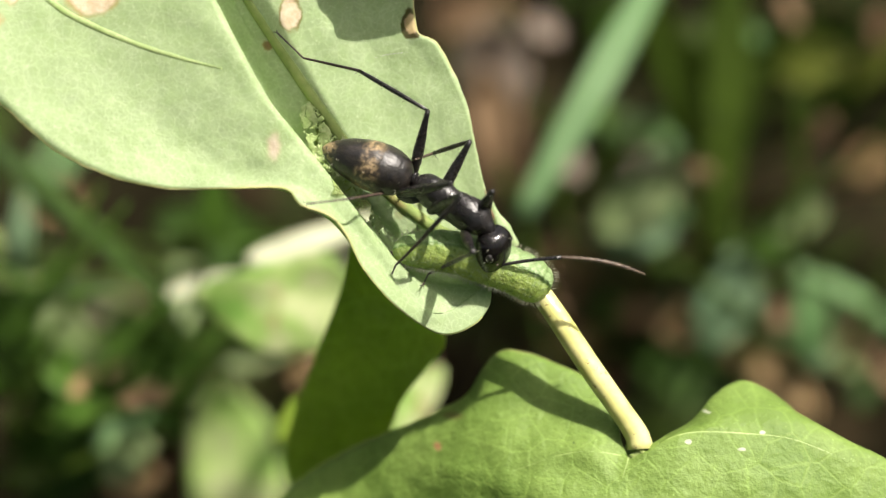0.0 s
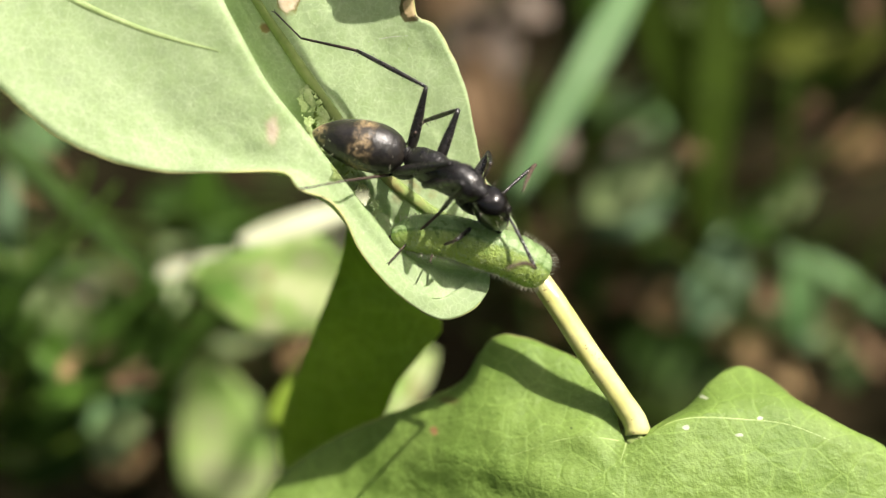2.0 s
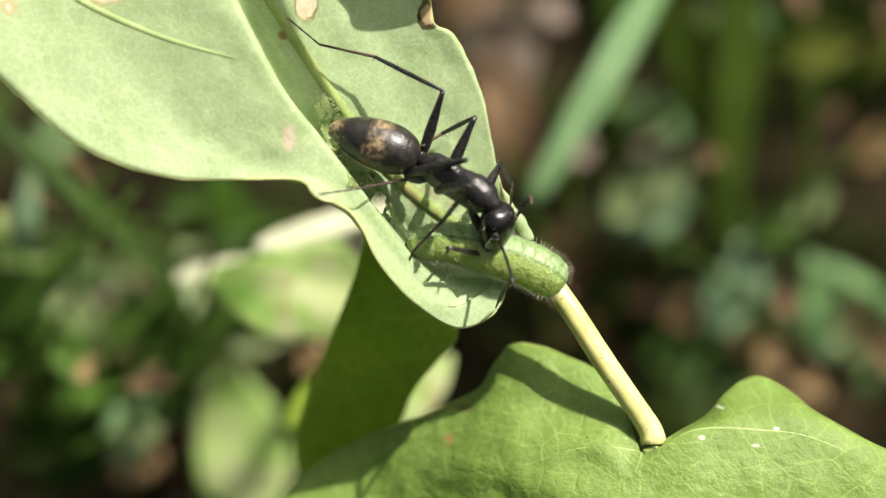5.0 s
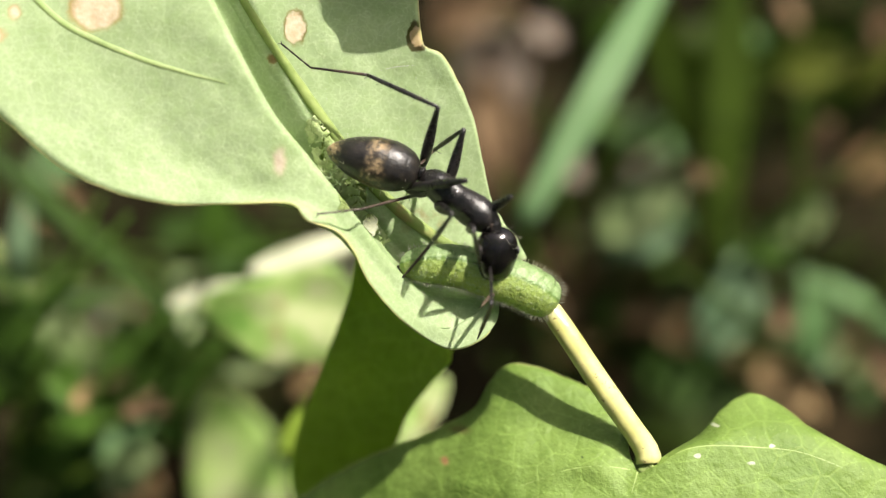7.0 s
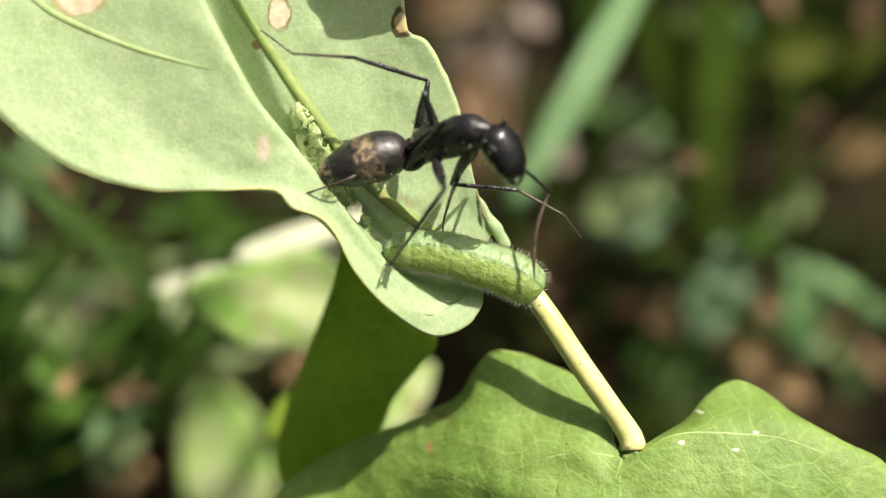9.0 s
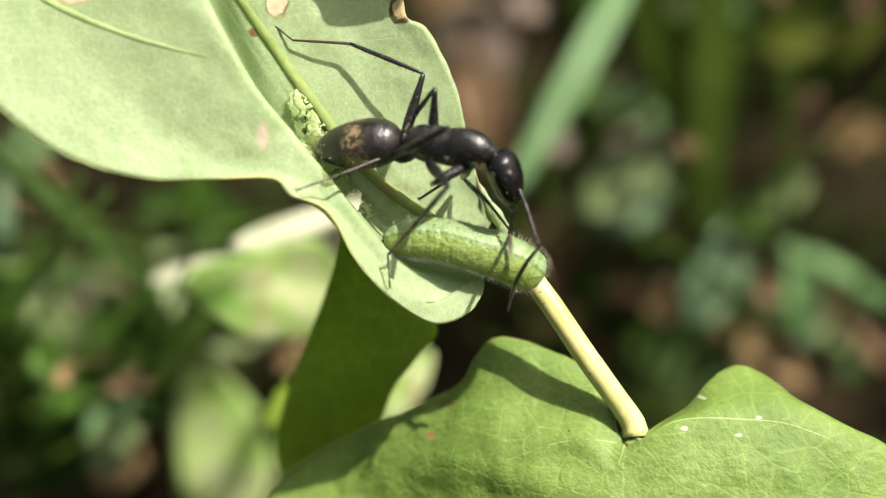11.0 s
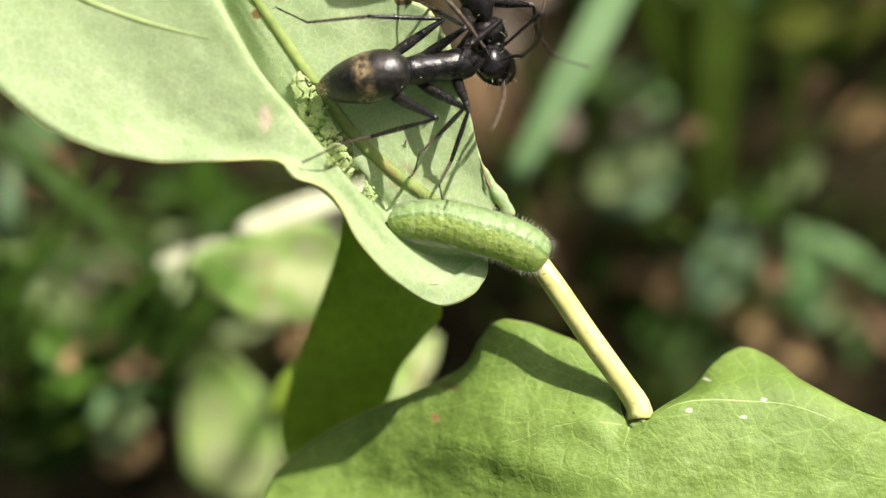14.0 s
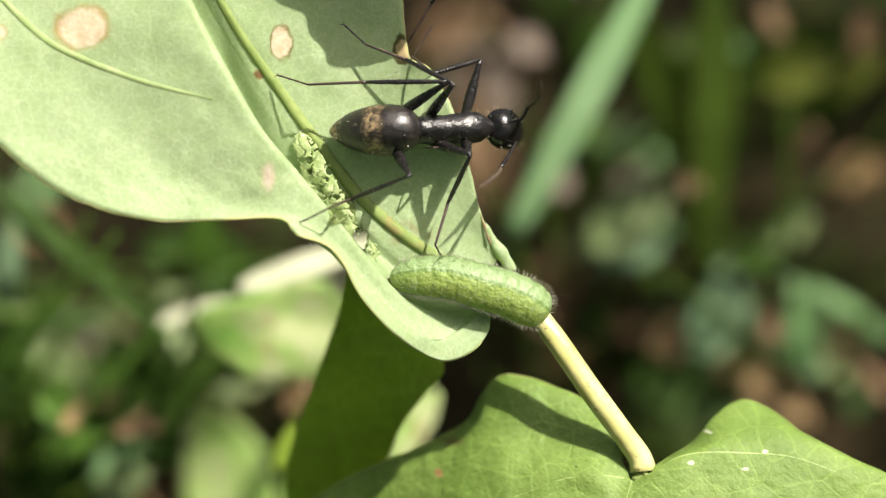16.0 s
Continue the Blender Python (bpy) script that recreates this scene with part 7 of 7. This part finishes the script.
stroking["right_hind_toe_base"] = [(0, -4.11, 1.68, 4.78), (0.5, -4.23, 1.67, 4.85), (1, -4.38, 1.78, 4.15), (1.5, -4.47, 2.02, 0.34), (2, -4.39, 1.81, 4.33), (2.5, -4.20, 1.70, 4.55), (3, -4.20, 1.88, 4.34), (3.5, -4.45, 1.80, 4.38), (4, -4.48, 1.80, 4.06), (6.5, -3.88, 2.00, 4.27), (7, -3.95, 1.94, 3.84), (7.5, -3.75, 2.38, 3.84), (8, -3.98, 2.87, 3.79), (8.5, -4.31, 2.46, 3.93), (9, -3.97, 2.67, 3.87), (9.5, -4.44, 2.33, 3.96)]
greeting["right_hind_toe_base"] = [(12, -4.14, 2.31, 4.09), (12.5, -4.45, 2.60, 2.60), (13, -4.32, 2.28, 2.74), (13.2, -4.11, 2.16, 2.07), (13.4, -3.74, 3.06, 4.68), (13.5, -4.04, 2.77, 4.60), (14, -4.18, 2.99, 3.98), (14.5, -4.51, 2.67, 4.40), (15, -4.58, 2.69, 4.43), (15.5, -4.68, 2.69, 4.45), (16, -4.60, 2.78, 4.77)]
stroking["right_hind_claw"] = [(0, -6.10, 1.41, 5.37), (0.5, -6.24, 1.36, 5.39), (1, -6.40, 1.43, 4.57), (1.5, -6.47, 1.62, 0.86), (2, -6.38, 1.40, 4.84), (2.5, -6.23, 1.58, 5.09), (3, -6.24, 1.67, 4.83), (3.5, -6.47, 1.60, 4.89), (4, -6.49, 1.52, 4.59), (6.5, -5.86, 1.54, 4.80), (7, -5.96, 1.69, 4.36), (7.5, -5.73, 1.90, 4.35), (8, -5.88, 2.13, 4.30), (8.5, -6.16, 1.64, 4.46), (9, -5.90, 2.05, 3.31), (9.5, -6.35, 1.59, 4.41)]
greeting["right_hind_claw"] = [(12, -6.06, 1.66, 4.64), (12.5, -6.38, 1.93, 3.11), (13, -6.24, 1.64, 3.28), (13.2, -6.13, 1.61, 2.22), (13.4, -5.70, 2.31, 4.73), (13.5, -5.89, 1.94, 4.05), (14, -6.08, 2.10, 4.10), (14.5, -6.23, 1.91, 3.46), (15, -6.37, 1.80, 3.80), (15.5, -6.42, 1.98, 3.53), (16, -6.35, 2.01, 3.89)]



def track(name, t):
    """Where a joint of the ant is at a time, in millimetres."""
    rows = stroking[name] + greeting[name]
    r = np.array(rows)
    return np.array([np.interp(t, r[:, 0], r[:, k]) for k in (1, 2, 3)])


def aimed(origin, to, up):
    """A pose at origin with x towards a point and z near up, in millimetres."""
    x = Vector(to) - Vector(origin)
    x.normalize()
    y = Vector(up).cross(x)
    y.normalize()
    m = Matrix((x, y, x.cross(y))).transposed().to_4x4()
    m.translation = Vector(origin) * MM
    return m


def ahead(m, length):
    return np.array(m @ Vector((length * MM, 0, 0))) / MM


def ant_poses(at):
    """The ant's pose and its parts' poses, from a function that gives the joints."""
    p, up = at("petiole"), at("dorsal")
    body = aimed(p, at("neck"), up)
    made = {"gaster": aimed(at("gaster_root"), at("gaster_tip"), up)}
    n = ahead(body, MESOSOMA)
    head = made["head"] = aimed(n, at("jaw"), up)
    for side, sg in SIDES.items():
        b = np.array(head @ (Vector((1.75, 0.42 * sg, 0.5)) * MM)) / MM
        s = made["scape_" + side] = aimed(b, at("elbow_" + side), up)
        made["whip_" + side] = aimed(ahead(s, SCAPE), at("tip_" + side), up)
        for leg, lengths in LENGTHS.items():
            x, y, z = HIPS[leg]
            q = np.array(body @ (Vector((x, y * sg, z)) * MM)) / MM
            k = side + "_" + leg
            for name, joint, length in zip(("femur", "tibia", "basitarsus", "tarsus"), ("knee", "ankle", "toe_base", "claw"), lengths):
                m = made[f"{k}_{name}"] = aimed(q, at(f"{k}_{joint}"), (0.2, 0.3, 1.0))
                q = ahead(m, length)
    inverse = body.inverted()
    return VIEW @ body, {k: inverse @ m for k, m in made.items()}


def stance(name, folded=0.0):
    """Joints of the visitor, in its own space in millimetres."""
    if name in FOLDED:
        return np.array(RESTING[name], float) * (1 - folded) + np.array(FOLDED[name], float) * folded
    if name in RESTING:
        return np.array(RESTING[name], float)
    side, leg, joint = name.split("_", 2)
    spread = {"knee": (2.4, 1.5), "ankle": (3.8, -1.2), "toe_base": (5.2, -2.6), "claw": (6.6, -2.9)}[joint]
    lean = {"hind": -0.9, "middle": -0.1, "front": 0.7}[leg]
    return np.array((HIPS[leg][0] + lean * spread[0], SIDES[side] * spread[0] * 0.8, spread[1]))


RESTING = {"gaster_root": (-0.08, 0, -0.1), "petiole": (0, 0, 0), "neck": (5, 0, 0), "dorsal": (0, 0, 1), "gaster_tip": (-5, 0, -0.6), "jaw": (6.3, 0, -2.0),
           "elbow_right": (7.7, 1.0, 0.8), "tip_right": (10.8, 4.4, 0.8), "elbow_left": (7.8, 2.0, 0.2), "tip_left": (10.6, 6.0, -0.4)}
FOLDED = {"elbow_left": (5.6, 2.2, 1.4), "tip_left": (2.6, 4.2, 1.6), "elbow_right": (6.2, -1.8, 1.6), "tip_right": (3.4, -3.0, 2.2)}
VISIT = [
    (0, (-8.29, 27.41, -2.90), (-6.46, 23.47, -2.70), (0.25, 0.45, 0.85)),
    (12.5, (-7.22, 25.90, -2.90), (-5.48, 22.06, -2.70), (0.25, 0.45, 0.85)),
    (12.8, (-2.63, 19.59, -2.90), (-0.90, 15.75, -2.70), (0.25, 0.45, 0.85)),
    (13, (-1.28, 16.40, -2.70), (0.45, 12.63, -2.50), (0.25, 0.45, 0.85)),
    (13.2, (0.28, 13.92, -1.60), (1.89, 10.22, -1.40), (0.25, 0.45, 0.85)),
    (13.4, (0.73, 14.11, -0.90), (2.49, 10.59, -0.70), (0.25, 0.45, 0.85)),
    (13.6, (0.98, 13.50, -0.80), (2.68, 9.89, -0.60), (0.25, 0.45, 0.85)),
    (14, (0.91, 13.58, -0.80), (2.59, 10.01, -0.60), (0.25, 0.45, 0.85)),
    (14.2, (0.49, 14.43, -0.70), (2.17, 10.87, -0.50), (0.25, 0.45, 0.85)),
    (14.4, (0.19, 15.97, -0.60), (1.71, 12.32, -0.40), (0.25, 0.45, 0.85)),
    (14.7, (0.69, 18.72, -0.40), (2.70, 14.57, -0.20), (0.25, 0.45, 0.85)),
    (15.4, (1.06, 19.85, -0.40), (3.08, 15.65, -0.20), (0.25, 0.45, 0.85)),
    (16, (0.65, 20.18, -0.40), (2.62, 15.96, -0.20), (0.25, 0.45, 0.85)),
]


def motions():
    times = [k / 10 for k in range(0, 43)] + [4.4 + k * 0.2 for k in range(9)] + [6.2 + k / 10 for k in range(0, 37)]
    times += [10.0 + k * 0.2 for k in range(9)] + [11.7 + k / 10 for k in range(0, 44)]
    made = [(t, *ant_poses(lambda name: track(name, t))) for t in times]
    walk(ant, [(t, m) for t, m, _ in made])
    for k, ob in ant_parts.items():
        walk(ob, [(t, poses[k]) for t, _, poses in made])
    _, still = ant_poses(stance)
    for k, ob in visitor_parts.items():
        ob.matrix_basis = still[k]
    fold = [(t, ant_poses(lambda name: stance(name, f))[1]) for t, f in ((0.0, 0.0), (13.2, 0.0), (13.35, 0.5), (13.5, 1.0), (16.0, 1.0))]
    for k in ("scape_left", "whip_left", "scape_right", "whip_right"):
        walk(visitor_parts[k], [(t, poses[k]) for t, poses in fold])
    walk(visitor, [(t, VIEW @ aimed(p, q, up)) for t, p, q, up in VISIT])
    across = np.cross(SWAY_TO - SWAY_FROM, SUNWARD)
    for_sun, edge_on = SUNWARD / 28, across / np.linalg.norm(across)
    rows = []
    for t, turn, aside in ((0, 0, 0.0), (4.2, 8, 0.0), (5.2, 50, -0.3), (6.3, 62, -0.5), (7.0, 62, -0.5), (7.6, 40, -0.3), (8.6, 60, -0.5), (9.7, 78, -0.64), (12.0, 84, -0.7), (16, 84, -0.72)):
        up = for_sun * math.cos(radians(turn)) + edge_on * math.sin(radians(turn))
        m = aimed((SWAY_FROM + SWAY_TO) / 2, SWAY_TO, up)
        m.translation += Vector((aside * 0.86, aside * 0.5, 0)) * MM
        rows.append((t, VIEW @ m))
    walk(swaying, rows)


motions()
